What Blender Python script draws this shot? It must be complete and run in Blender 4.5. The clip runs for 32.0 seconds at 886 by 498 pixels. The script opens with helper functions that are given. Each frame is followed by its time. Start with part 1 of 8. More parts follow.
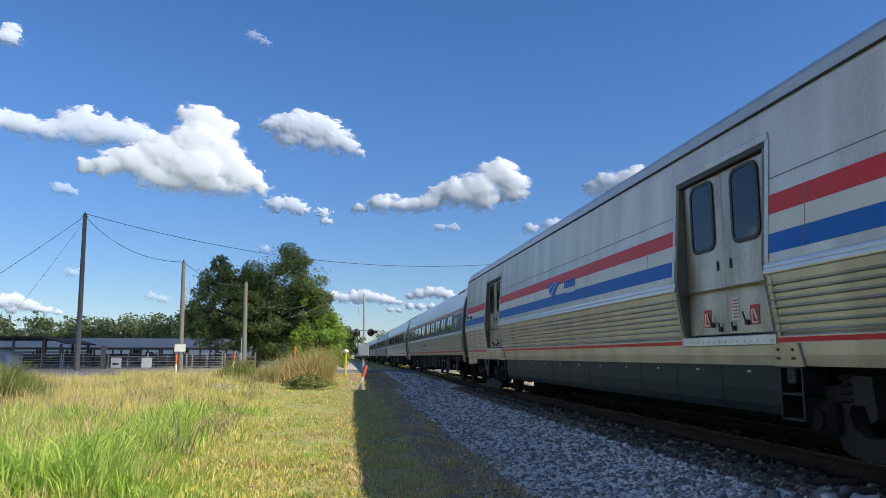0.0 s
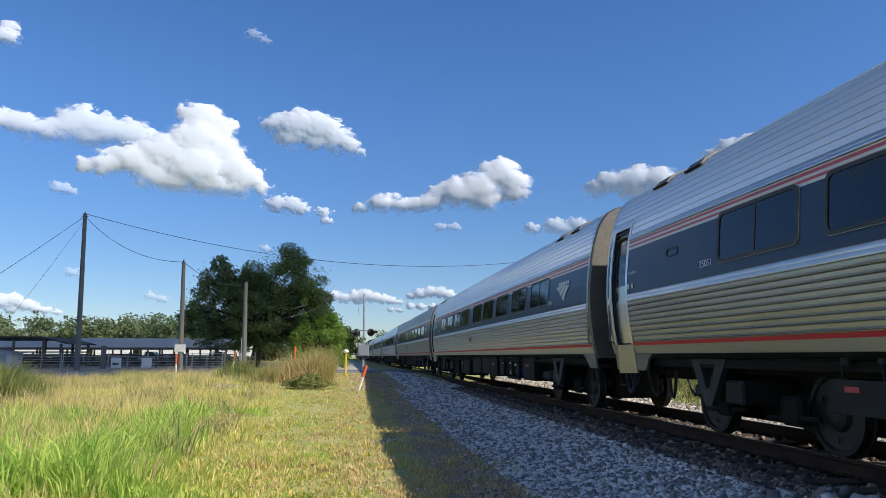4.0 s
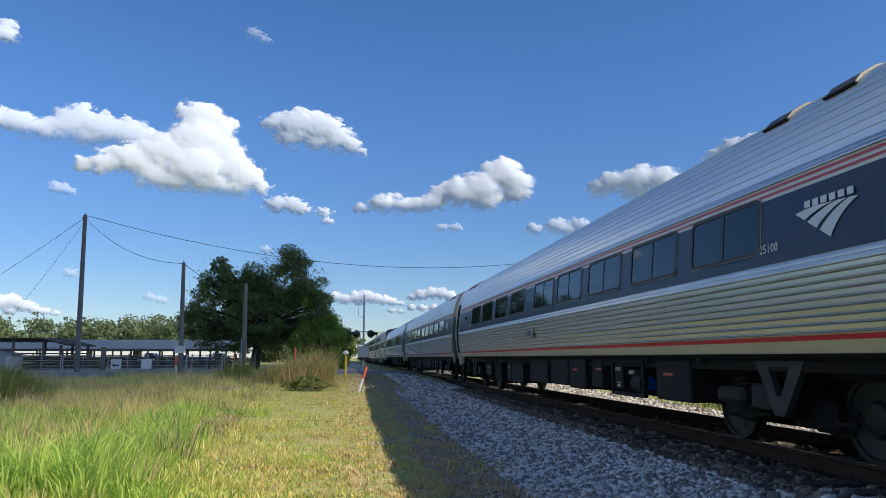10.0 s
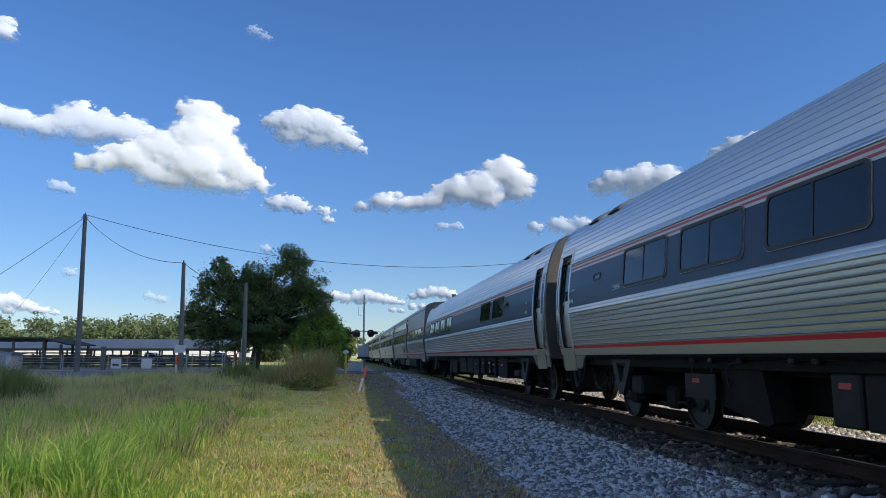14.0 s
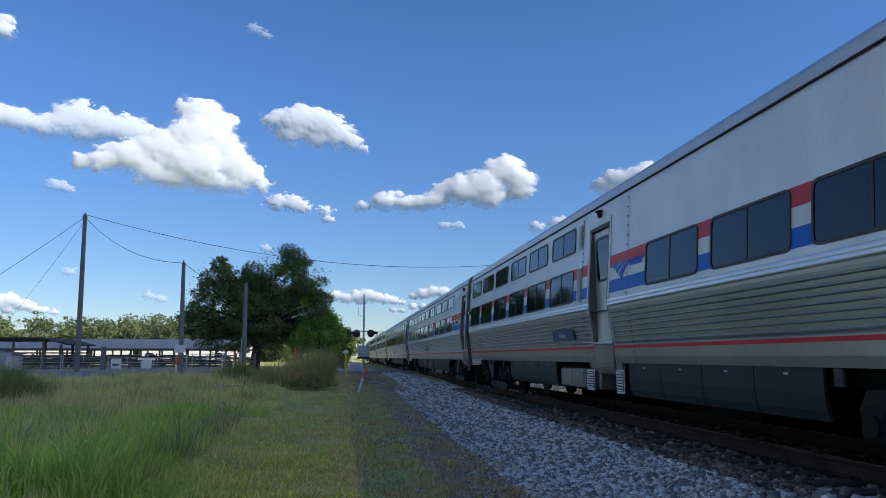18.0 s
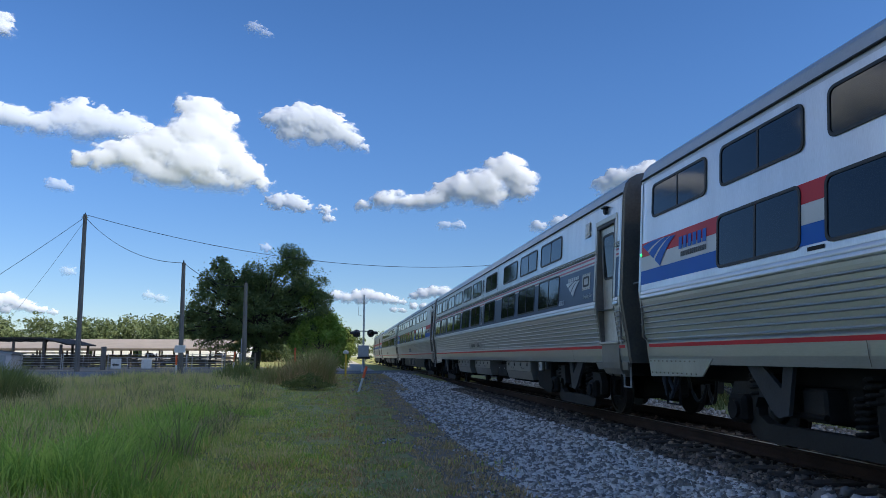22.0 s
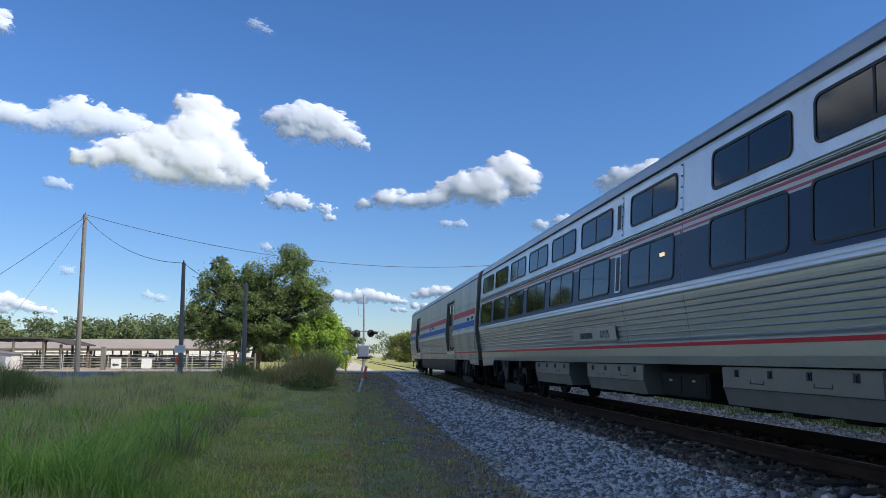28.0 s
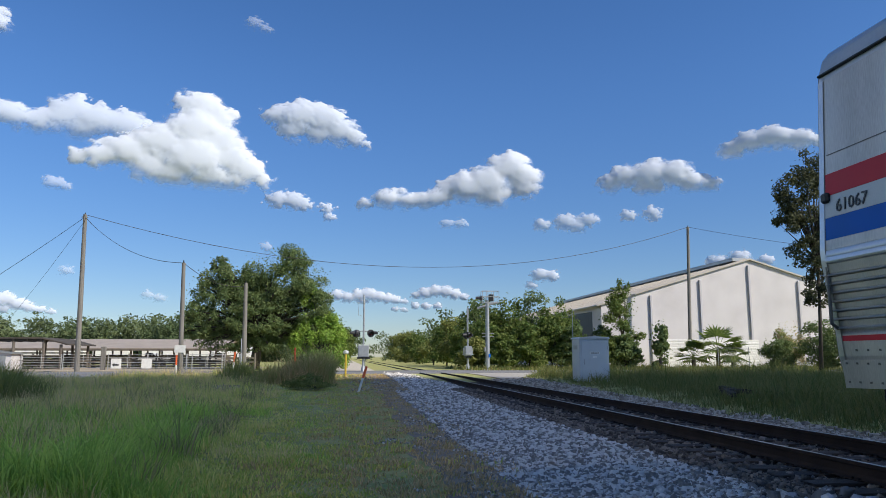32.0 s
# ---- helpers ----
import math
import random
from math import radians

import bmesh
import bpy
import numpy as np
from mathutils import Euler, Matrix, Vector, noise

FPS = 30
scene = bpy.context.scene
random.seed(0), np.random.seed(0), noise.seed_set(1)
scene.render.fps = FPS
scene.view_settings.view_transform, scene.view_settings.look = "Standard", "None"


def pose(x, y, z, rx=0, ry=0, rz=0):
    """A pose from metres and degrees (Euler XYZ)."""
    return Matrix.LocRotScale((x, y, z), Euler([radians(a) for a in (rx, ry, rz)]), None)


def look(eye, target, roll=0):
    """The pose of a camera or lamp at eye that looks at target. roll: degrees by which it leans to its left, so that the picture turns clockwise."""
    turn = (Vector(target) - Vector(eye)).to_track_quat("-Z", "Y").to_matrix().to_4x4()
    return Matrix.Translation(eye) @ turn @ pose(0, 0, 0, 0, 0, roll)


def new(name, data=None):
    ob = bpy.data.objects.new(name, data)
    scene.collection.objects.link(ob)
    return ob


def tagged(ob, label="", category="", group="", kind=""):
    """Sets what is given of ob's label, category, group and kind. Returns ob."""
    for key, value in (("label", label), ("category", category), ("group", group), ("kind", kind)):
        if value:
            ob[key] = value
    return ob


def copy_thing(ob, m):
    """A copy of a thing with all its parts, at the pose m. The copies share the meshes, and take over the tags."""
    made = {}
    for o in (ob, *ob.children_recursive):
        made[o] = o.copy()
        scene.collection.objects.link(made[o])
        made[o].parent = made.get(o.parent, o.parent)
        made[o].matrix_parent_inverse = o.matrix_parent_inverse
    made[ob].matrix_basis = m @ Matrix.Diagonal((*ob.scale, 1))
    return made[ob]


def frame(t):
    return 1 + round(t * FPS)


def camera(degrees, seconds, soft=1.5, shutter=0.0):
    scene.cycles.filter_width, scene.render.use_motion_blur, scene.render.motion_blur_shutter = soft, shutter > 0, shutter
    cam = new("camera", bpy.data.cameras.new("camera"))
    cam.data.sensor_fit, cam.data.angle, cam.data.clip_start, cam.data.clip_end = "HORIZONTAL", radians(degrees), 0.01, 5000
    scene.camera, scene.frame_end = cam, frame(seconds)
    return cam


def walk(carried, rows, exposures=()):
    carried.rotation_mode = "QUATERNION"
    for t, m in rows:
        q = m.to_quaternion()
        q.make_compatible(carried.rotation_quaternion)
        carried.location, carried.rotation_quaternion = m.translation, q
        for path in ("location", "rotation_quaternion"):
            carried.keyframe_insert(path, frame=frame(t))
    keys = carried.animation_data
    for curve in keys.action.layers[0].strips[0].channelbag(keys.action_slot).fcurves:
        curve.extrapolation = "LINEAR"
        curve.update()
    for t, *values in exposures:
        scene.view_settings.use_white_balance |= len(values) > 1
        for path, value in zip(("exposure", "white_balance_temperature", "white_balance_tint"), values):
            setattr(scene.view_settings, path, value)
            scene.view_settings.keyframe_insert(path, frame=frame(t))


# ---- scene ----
# Plan: the track runs along +Y, its centre at x = TX; the camera stands at the origin.
# z = 0 is the meadow at the camera's feet, the rail heads lie at RH.
TX, RH, EYE = 6.1415, 0.5, 1.5882
TILT, TURN = 8.4458, 7.7264


def camera_pose(up):
    return pose(0, 0, EYE, 90 + TILT + up, 0, -TURN)


cam = camera(62.964, 32.0, soft=0.5)
walk(cam, [(0, camera_pose(-0.03)), (7.3, camera_pose(-0.03)), (8.6, camera_pose(0.045)), (9.5, camera_pose(0.1)),
           (10.6, camera_pose(0.05)), (13, camera_pose(0.04)), (32, camera_pose(0.04))],
     exposures=[(0, 0.36), (10, 0.36), (17, 0.43), (28, 0.43), (30.6, 0.40), (32, 0.27)])

# ---- light ----
SUN = Vector((1.0, -0.75, 1.01)).normalized()
sun_elevation = math.asin(SUN.z)
sun_rotation = math.atan2(SUN.x, SUN.y)
world = bpy.data.worlds.new("world")
scene.world = world
world.use_nodes = True
sky = world.node_tree.nodes.new("ShaderNodeTexSky")
sky.sky_type, sky.sun_disc = "NISHITA", False
sky.sun_elevation, sky.sun_rotation = sun_elevation, sun_rotation
sky.air_density, sky.dust_density, sky.ozone_density = 1.0, 0.4, 2.6
sky.altitude = 800
background = world.node_tree.nodes["Background"]
background.inputs["Strength"].default_value = 0.113
tint = world.node_tree.nodes.new("ShaderNodeHueSaturation")
tint.inputs["Saturation"].default_value, tint.inputs["Value"].default_value = 1.2, 1.0
world.node_tree.links.new(sky.outputs[0], tint.inputs["Color"])
cast = world.node_tree.nodes.new("ShaderNodeMix")
cast.data_type, cast.blend_type = "RGBA", "MULTIPLY"
cast.inputs["Factor"].default_value, cast.inputs["B"].default_value = 1.0, (0.90, 0.96, 1.13, 1)
world.node_tree.links.new(tint.outputs[0], cast.inputs["A"])
# the sky pales less towards the horizon than in perfectly clean air
place = world.node_tree.nodes.new("ShaderNodeTexCoord")
split = world.node_tree.nodes.new("ShaderNodeSeparateXYZ")
fade = world.node_tree.nodes.new("ShaderNodeMapRange")
fade.interpolation_type = "SMOOTHSTEP"
fade.inputs["From Min"].default_value, fade.inputs["From Max"].default_value = 0.0, 0.40
fade.inputs["To Min"].default_value, fade.inputs["To Max"].default_value = 0.66, 0.93
dim = world.node_tree.nodes.new("ShaderNodeMix")
dim.data_type, dim.blend_type = "RGBA", "MULTIPLY"
dim.inputs["Factor"].default_value = 1.0
world.node_tree.links.new(place.outputs["Generated"], split.inputs[0])
world.node_tree.links.new(split.outputs["Z"], fade.inputs["Value"])
world.node_tree.links.new(cast.outputs["Result"], dim.inputs["A"])
world.node_tree.links.new(fade.outputs[0], dim.inputs["B"])
world.node_tree.links.new(dim.outputs["Result"], background.inputs[0])
lamp = bpy.data.lights.new("sun", "SUN")
lamp.energy, lamp.angle, lamp.color = 5.0, radians(0.53), (1.0, 0.93, 0.82)
sun = new("sun", lamp)
sun.matrix_world = look((0, 0, 60), Vector((0, 0, 60)) - SUN)


# ---- materials ----
def material(name, base, rough=0.6, metal=0.0, other=None, scale=4.0, amount=0.5, grain=60.0, bump=0.15,
             island=0.0, spec=0.5, stretch=(1, 1, 1), random_object=0.0):
    """Two scales of noise between base and other, with a fine bump."""
    m = bpy.data.materials.new(name)
    m.use_nodes = True
    t = m.node_tree
    n, l = t.nodes, t.links
    b = n["Principled BSDF"]
    b.inputs["Roughness"].default_value, b.inputs["Metallic"].default_value = rough, metal
    b.inputs["Specular IOR Level"].default_value = spec
    other = other or tuple(c * 0.75 for c in base)
    co = n.new("ShaderNodeTexCoord")
    mp = n.new("ShaderNodeMapping")
    mp.inputs["Scale"].default_value = stretch
    l.new(co.outputs["Object"], mp.inputs[0])
    big = n.new("ShaderNodeTexNoise")
    big.inputs["Scale"].default_value, big.inputs["Detail"].default_value = scale, 6
    l.new(mp.outputs[0], big.inputs["Vector"])
    fine = n.new("ShaderNodeTexNoise")
    fine.inputs["Scale"].default_value, fine.inputs["Detail"].default_value = grain, 3
    l.new(mp.outputs[0], fine.inputs["Vector"])
    add = n.new("ShaderNodeMath")
    add.operation = "MULTIPLY_ADD"
    l.new(fine.outputs[0], add.inputs[0])
    add.inputs[1].default_value = 0.5
    l.new(big.outputs[0], add.inputs[2])
    drive = add.outputs[0]
    if island or random_object:
        src = n.new("ShaderNodeNewGeometry").outputs["Random Per Island"] if island else n.new("ShaderNodeObjectInfo").outputs["Random"]
        ma = n.new("ShaderNodeMath")
        ma.operation = "MULTIPLY_ADD"
        l.new(src, ma.inputs[0])
        ma.inputs[1].default_value = island or random_object
        l.new(drive, ma.inputs[2])
        off = n.new("ShaderNodeMath")
        off.operation = "SUBTRACT"
        l.new(ma.outputs[0], off.inputs[0])
        off.inputs[1].default_value = (island or random_object) / 2
        drive = off.outputs[0]
    ramp = n.new("ShaderNodeMapRange")
    ramp.inputs["From Min"].default_value, ramp.inputs["From Max"].default_value = 0.75 - 0.25 / max(amount, 0.05), 0.75 + 0.25 / max(amount, 0.05)
    l.new(drive, ramp.inputs["Value"])
    mix = n.new("ShaderNodeMix")
    mix.data_type = "RGBA"
    l.new(ramp.outputs[0], mix.inputs["Factor"])
    mix.inputs["A"].default_value, mix.inputs["B"].default_value = (*base, 1), (*other, 1)
    l.new(mix.outputs["Result"], b.inputs["Base Color"])
    if bump:
        bp = n.new("ShaderNodeBump")
        bp.inputs["Strength"].default_value, bp.inputs["Distance"].default_value = bump, 0.02
        l.new(add.outputs[0], bp.inputs["Height"])
        l.new(bp.outputs[0], b.inputs["Normal"])
    return m


def leafy(name, a, b, c, through_light=0.25, scale=0.35, island=0.7):
    """Leaves and blades: each island its own shade, with slow patches; some light passes through."""
    m = material(name, a, 0.6, 0, b, scale, 0.9, 3.0, 0, island=island, spec=0.12)
    n, l = m.node_tree.nodes, m.node_tree.links
    p = n["Principled BSDF"]
    tr = n.new("ShaderNodeBsdfTranslucent")
    tr.inputs[0].default_value = (*c, 1)
    mx = n.new("ShaderNodeMixShader")
    mx.inputs[0].default_value = through_light
    l.new(p.outputs[0], mx.inputs[1])
    l.new(tr.outputs[0], mx.inputs[2])
    l.new(mx.outputs[0], n["Material Output"].inputs["Surface"])
    return m


STEEL = material("stainless", (0.74, 0.75, 0.76), 0.30, 0.72, (0.54, 0.54, 0.545), 0.7, 0.9, 40, 0.04, stretch=(1, 3, 0.35))
STEEL_GREY = material("greyed_stainless", (0.60, 0.595, 0.585), 0.38, 0.55, (0.45, 0.445, 0.435), 0.7, 0.9, 40, 0.03, stretch=(1, 1.2, 0.6))
STEEL_LOWER = material("soiled_lower_stainless", (0.46, 0.45, 0.43), 0.32, 0.78, (0.34, 0.33, 0.31), 0.7, 0.9, 40, 0.03, stretch=(1, 1.5, 0.5))
STEEL_RIB = material("ribbed_stainless", (0.62, 0.62, 0.615), 0.29, 0.78, (0.48, 0.475, 0.465), 0.6, 0.8, 30, 0.015, stretch=(1, 0.4, 2))
# paler, less metallic copy of the side steel, imitating a brighter sky reflection
STEEL_ROOF = material("roof_stainless", (0.86, 0.87, 0.89), 0.30, 0.55, (0.72, 0.725, 0.74), 0.6, 0.8, 30, 0.01, stretch=(1, 0.4, 2))
STEEL_DULL = material("dull_ribbed_stainless", (0.46, 0.44, 0.40), 0.38, 0.7, (0.32, 0.30, 0.27), 0.6, 0.8, 30, 0.03, stretch=(1, 0.4, 2))
STEEL_SOILED = material("soiled_stainless", (0.60, 0.57, 0.52), 0.38, 0.70, (0.38, 0.35, 0.31), 0.6, 1.1, 40, 0.04, stretch=(1, 3, 0.35))
STEEL_BRIGHT = material("polished_stainless", (0.66, 0.66, 0.66), 0.30, 0.85, (0.52, 0.515, 0.505), 1.2, 0.7, 50, 0.02)
DOOR_STEEL = material("soiled_door_steel", (0.52, 0.48, 0.42), 0.36, 0.85, (0.24, 0.20, 0.155), 1.3, 1.0, 25, 0.05, stretch=(1, 2, 0.45))
DOOR_LIGHT = material("soiled_light_door", (0.66, 0.64, 0.60), 0.38, 0.55, (0.32, 0.29, 0.25), 1.3, 1.0, 25, 0.05, stretch=(1, 2, 0.45))
# soot on car ends and fittings; on door reveals its dark stands for shade
SOOT_SHADE = material("soot_shade_steel", (0.10, 0.095, 0.09), 0.55, 0.5, (0.22, 0.20, 0.17), 1.3, 0.8, 30, 0.1)
ROOF = material("roof_paint", (0.58, 0.58, 0.58), 0.45, 0.6, (0.44, 0.44, 0.44), 0.9, 0.8, 30, 0.05)
NAVY = material("navy_band", (0.025, 0.049, 0.108), 0.28, 0.0, (0.035, 0.057, 0.110), 1.5, 0.7, 60, 0.02, spec=0.16)
RED = material("red_band", (0.60, 0.030, 0.045), 0.4, 0.0, (0.50, 0.035, 0.045), 2, 0.7, 60, 0.02, spec=0.2)
PINK = material("thin_red_stripe", (0.46, 0.04, 0.07), 0.4, 0.0, (0.36, 0.05, 0.07), 2, 0.7, 60, 0.02)
WHITE = material("white_band", (0.62, 0.62, 0.60), 0.4, 0.1, (0.50, 0.50, 0.48), 2, 0.7, 60, 0.02)
BLUE = material("blue_band", (0.006, 0.115, 0.50), 0.4, 0.0, (0.010, 0.115, 0.43), 2, 0.7, 60, 0.02, spec=0.15)
RUBBER = material("black_rubber", (0.012, 0.012, 0.013), 0.55, 0, (0.02, 0.02, 0.02), 6, 0.5)
GLASS = material("tinted_glass", (0.006, 0.007, 0.009), 0.05, 0, (0.010, 0.012, 0.014), 1, 0.4, 20, 0.0, spec=0.45)
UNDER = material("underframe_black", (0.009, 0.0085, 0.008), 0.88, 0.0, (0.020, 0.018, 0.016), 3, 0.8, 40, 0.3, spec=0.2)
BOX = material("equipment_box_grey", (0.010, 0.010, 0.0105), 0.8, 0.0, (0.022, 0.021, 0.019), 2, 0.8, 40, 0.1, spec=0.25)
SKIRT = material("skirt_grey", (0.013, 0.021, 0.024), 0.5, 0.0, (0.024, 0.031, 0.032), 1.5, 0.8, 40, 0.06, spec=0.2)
LOCKER = material("soiled_locker_grey", (0.15, 0.14, 0.125), 0.6, 0.0, (0.09, 0.085, 0.078), 2, 0.9, 40, 0.08, spec=0.25)
SKIRT_LIGHT = material("skirt_light_grey", (0.235, 0.22, 0.195), 0.5, 0.3, (0.155, 0.142, 0.122), 1.5, 0.8, 40, 0.08)
HANGER = material("hanger_grey", (0.055, 0.057, 0.060), 0.7, 0.1, (0.032, 0.031, 0.030), 3, 0.8, 40, 0.2, spec=0.3)
BOGIE = material("bogie_grey", (0.030, 0.030, 0.030), 0.75, 0.0, (0.017, 0.015, 0.013), 3, 0.8, 40, 0.25, spec=0.25)
WHEEL = material("wheel_steel", (0.021, 0.019, 0.017), 0.6, 0.2, (0.013, 0.011, 0.010), 3, 0.8, 40, 0.15)
JUMPER = material("jumper_cable_grey", (0.045, 0.055, 0.075), 0.6, 0.0, (0.03, 0.035, 0.045), 4, 0.8, 40, 0.1, spec=0.3)
JUMPER_PLUG = material("jumper_plug_blue", (0.03, 0.08, 0.22), 0.5, 0.0, (0.02, 0.05, 0.14), 5, 0.8, 40, 0.1, spec=0.3)
RAIL_RUST = material("rusty_rail", (0.050, 0.030, 0.022), 0.9, 0.0, (0.026, 0.016, 0.013), 2.5, 0.9, 50, 0.25, spec=0.15)
RAIL_TOP = material("worn_rail_head", (0.5, 0.47, 0.44), 0.3, 0.95, (0.35, 0.3, 0.27), 3, 0.6)
TIE = material("tie_wood", (0.035, 0.026, 0.021), 0.9, 0, (0.075, 0.054, 0.04), 3, 0.9, 45, 0.5, stretch=(0.3, 4, 4), random_object=0.5)
STONE = material("ballast_stone", (0.72, 0.68, 0.635), 0.85, 0, (0.21, 0.192, 0.172), 8, 0.95, 60, 0.4, island=1.4)
PATCH = material("soiled_gravel", (0.46, 0.41, 0.34), 0.9, 0, (0.18, 0.15, 0.115), 6, 0.9, 50, 0.35, island=1.0)
TRACK_STONE = material("rusty_track_stone", (0.27, 0.215, 0.17), 0.9, 0, (0.075, 0.058, 0.046), 8, 0.9, 60, 0.35, island=1.1)
# near-black so that the gaps between the loose stones look shaded
BALLAST = material("ballast_bed", (0.085, 0.072, 0.062), 0.95, 0, (0.04, 0.034, 0.03), 14, 1.0, 70, 0.9)
SOIL = material("meadow_soil", (0.20, 0.25, 0.06), 0.95, 0, (0.40, 0.34, 0.13), 2.2, 1.0, 14, 0.8)
DIRT = material("dark_verge_soil", (0.34, 0.265, 0.18), 0.95, 0, (0.17, 0.135, 0.10), 2.4, 1.0, 25, 0.9)
ASPHALT = material("asphalt", (0.13, 0.13, 0.135), 0.9, 0, (0.2, 0.195, 0.19), 1.5, 0.9, 80, 0.3)
GRASS = leafy("green_grass", (0.15, 0.28, 0.045), (0.60, 0.70, 0.17), (0.52, 0.70, 0.15), 0.46, scale=2.2, island=1.5)
STRAW = leafy("straw_grass", (0.88, 0.66, 0.40), (0.56, 0.47, 0.17), (0.78, 0.64, 0.30), 0.52, scale=0.8, island=1.2)
LAWN = leafy("short_grass", (0.23, 0.36, 0.055), (0.82, 0.60, 0.22), (0.58, 0.58, 0.13), 0.52, scale=1.5, island=1.5)
MEADOW = leafy("meadow_grass", (0.30, 0.42, 0.07), (0.90, 0.72, 0.32), (0.72, 0.72, 0.19), 0.54, scale=1.8, island=1.3)
DRY = leafy("dry_verge_grass", (0.74, 0.49, 0.27), (0.36, 0.27, 0.12), (0.56, 0.42, 0.17), scale=1.5, island=0.9)
OAK = leafy("oak_leaves", (0.080, 0.126, 0.052), (0.180, 0.222, 0.090), (0.205, 0.272, 0.088), 0.36, island=1.0)
BRIGHT = leafy("bright_leaves", (0.14, 0.26, 0.045), (0.31, 0.42, 0.085), (0.32, 0.45, 0.085), 0.4, island=0.9)
OLIVE = leafy("olive_leaves", (0.13, 0.165, 0.05), (0.28, 0.28, 0.10), (0.26, 0.3, 0.08), 0.35, island=1.0)
SHRUB = leafy("shrub_leaves", (0.065, 0.11, 0.03), (0.17, 0.20, 0.06), (0.17, 0.24, 0.055), 0.35, island=1.0)
FAR = leafy("far_leaves", (0.085, 0.125, 0.06), (0.16, 0.19, 0.09), (0.15, 0.20, 0.08), 0.3, scale=0.1, island=0.4)
DARKLEAF = leafy("dark_leaves", (0.05, 0.06, 0.035), (0.11, 0.115, 0.06), (0.1, 0.11, 0.05), island=1.0)
ROUGH = leafy("rough_grass", (0.085, 0.125, 0.04), (0.25, 0.22, 0.09), (0.18, 0.21, 0.055), 0.35, scale=0.8, island=1.2)
REED = leafy("reed_stalks", (0.22, 0.27, 0.07), (0.56, 0.38, 0.19), (0.36, 0.36, 0.12), 0.35, scale=0.9, island=1.1)
WEEDS = leafy("weed_leaves", (0.19, 0.25, 0.08), (0.60, 0.43, 0.27), (0.30, 0.33, 0.11), 0.4, scale=0.7, island=0.9)
BARK = material("bark", (0.065, 0.052, 0.04), 0.9, 0, (0.035, 0.028, 0.022), 4, 0.9, 30, 0.8, stretch=(1, 1, 0.3))
POLE_WOOD = material("weathered_pole", (0.20, 0.19, 0.175), 0.9, 0, (0.125, 0.115, 0.10), 3, 0.9, 40, 0.5, stretch=(2, 2, 0.15))
GALV = material("galvanised_steel", (0.42, 0.44, 0.45), 0.45, 0.6, (0.30, 0.31, 0.32), 3, 0.8, 40, 0.06)
ALU = material("cabinet_aluminium", (0.52, 0.55, 0.57), 0.5, 0.3, (0.43, 0.45, 0.47), 1.2, 0.7, 40, 0.04)
ORANGE = material("marker_orange", (0.80, 0.13, 0.03), 0.5, 0, (0.65, 0.12, 0.04), 5, 0.6)
MARKWHITE = material("marker_white", (0.75, 0.75, 0.72), 0.5, 0, (0.55, 0.53, 0.5), 5, 0.6)
YELLOW = material("post_yellow", (0.85, 0.55, 0.03), 0.5, 0, (0.45, 0.32, 0.05), 5, 0.6)
BLACK = material("signal_black", (0.015, 0.015, 0.016), 0.5, 0, (0.03, 0.03, 0.03), 5, 0.6)
TIN = material("barn_tin_roof", (0.44, 0.37, 0.29), 0.5, 0.2, (0.33, 0.27, 0.21), 0.7, 0.8, 12, 0.08)
TIN_DARK = material("old_tin_roof", (0.035, 0.032, 0.03), 0.8, 0.0, (0.10, 0.085, 0.07), 0.9, 0.8, 12, 0.1, spec=0.2)
BARNWOOD = material("barn_wood", (0.16, 0.135, 0.11), 0.9, 0, (0.08, 0.068, 0.055), 2, 0.9, 40, 0.4, stretch=(1, 1, 0.3))
PIPE = material("gate_pipe", (0.45, 0.46, 0.46), 0.5, 0.5, (0.32, 0.31, 0.29), 3, 0.8)
STUCCO = material("warehouse_white", (0.60, 0.575, 0.58), 0.8, 0, (0.47, 0.445, 0.45), 0.35, 0.9, 10, 0.1)
METALROOF = material("warehouse_roof", (0.50, 0.46, 0.40), 0.5, 0.3, (0.38, 0.34, 0.29), 0.3, 0.8, 8, 0.1)
WIRE = material("cable_black", (0.03, 0.03, 0.032), 0.6, 0, (0.04, 0.04, 0.04))
PLATE = material("plate_grey", (0.50, 0.49, 0.46), 0.45, 0.25, (0.38, 0.37, 0.35), 3, 0.8, 40, 0.05)
SILVER = material("logo_silver", (0.55, 0.58, 0.62), 0.4, 0.2, (0.5, 0.52, 0.55))
LETTER = material("lettering_grey", (0.05, 0.05, 0.055), 0.5, 0, (0.07, 0.07, 0.07))
LETTER_FADED = material("lettering_faded", (0.17, 0.17, 0.168), 0.5, 0, (0.24, 0.24, 0.235))
LETTER_LIGHT = material("lettering_light", (0.6, 0.62, 0.64), 0.5, 0, (0.5, 0.52, 0.54))
DARKSIGN = material("plate_blue", (0.02, 0.05, 0.14), 0.4, 0, (0.03, 0.06, 0.14))
STICKER = material("sticker_red", (0.45, 0.04, 0.04), 0.5, 0, (0.38, 0.05, 0.05))
REDLENS = material("red_lens", (0.18, 0.006, 0.006), 0.15, 0, (0.14, 0.006, 0.006))
SAND = material("pen_sand", (0.36, 0.30, 0.22), 0.95, 0, (0.27, 0.22, 0.16), 0.8, 0.9, 20, 0.4)


def glowing(name, colour, strength):
    m = bpy.data.materials.new(name)
    m.use_nodes = True
    p = m.node_tree.nodes["Principled BSDF"]
    p.inputs["Base Color"].default_value = (*colour, 1)
    p.inputs["Emission Color"].default_value = (*colour, 1)
    p.inputs["Emission Strength"].default_value = strength
    return m


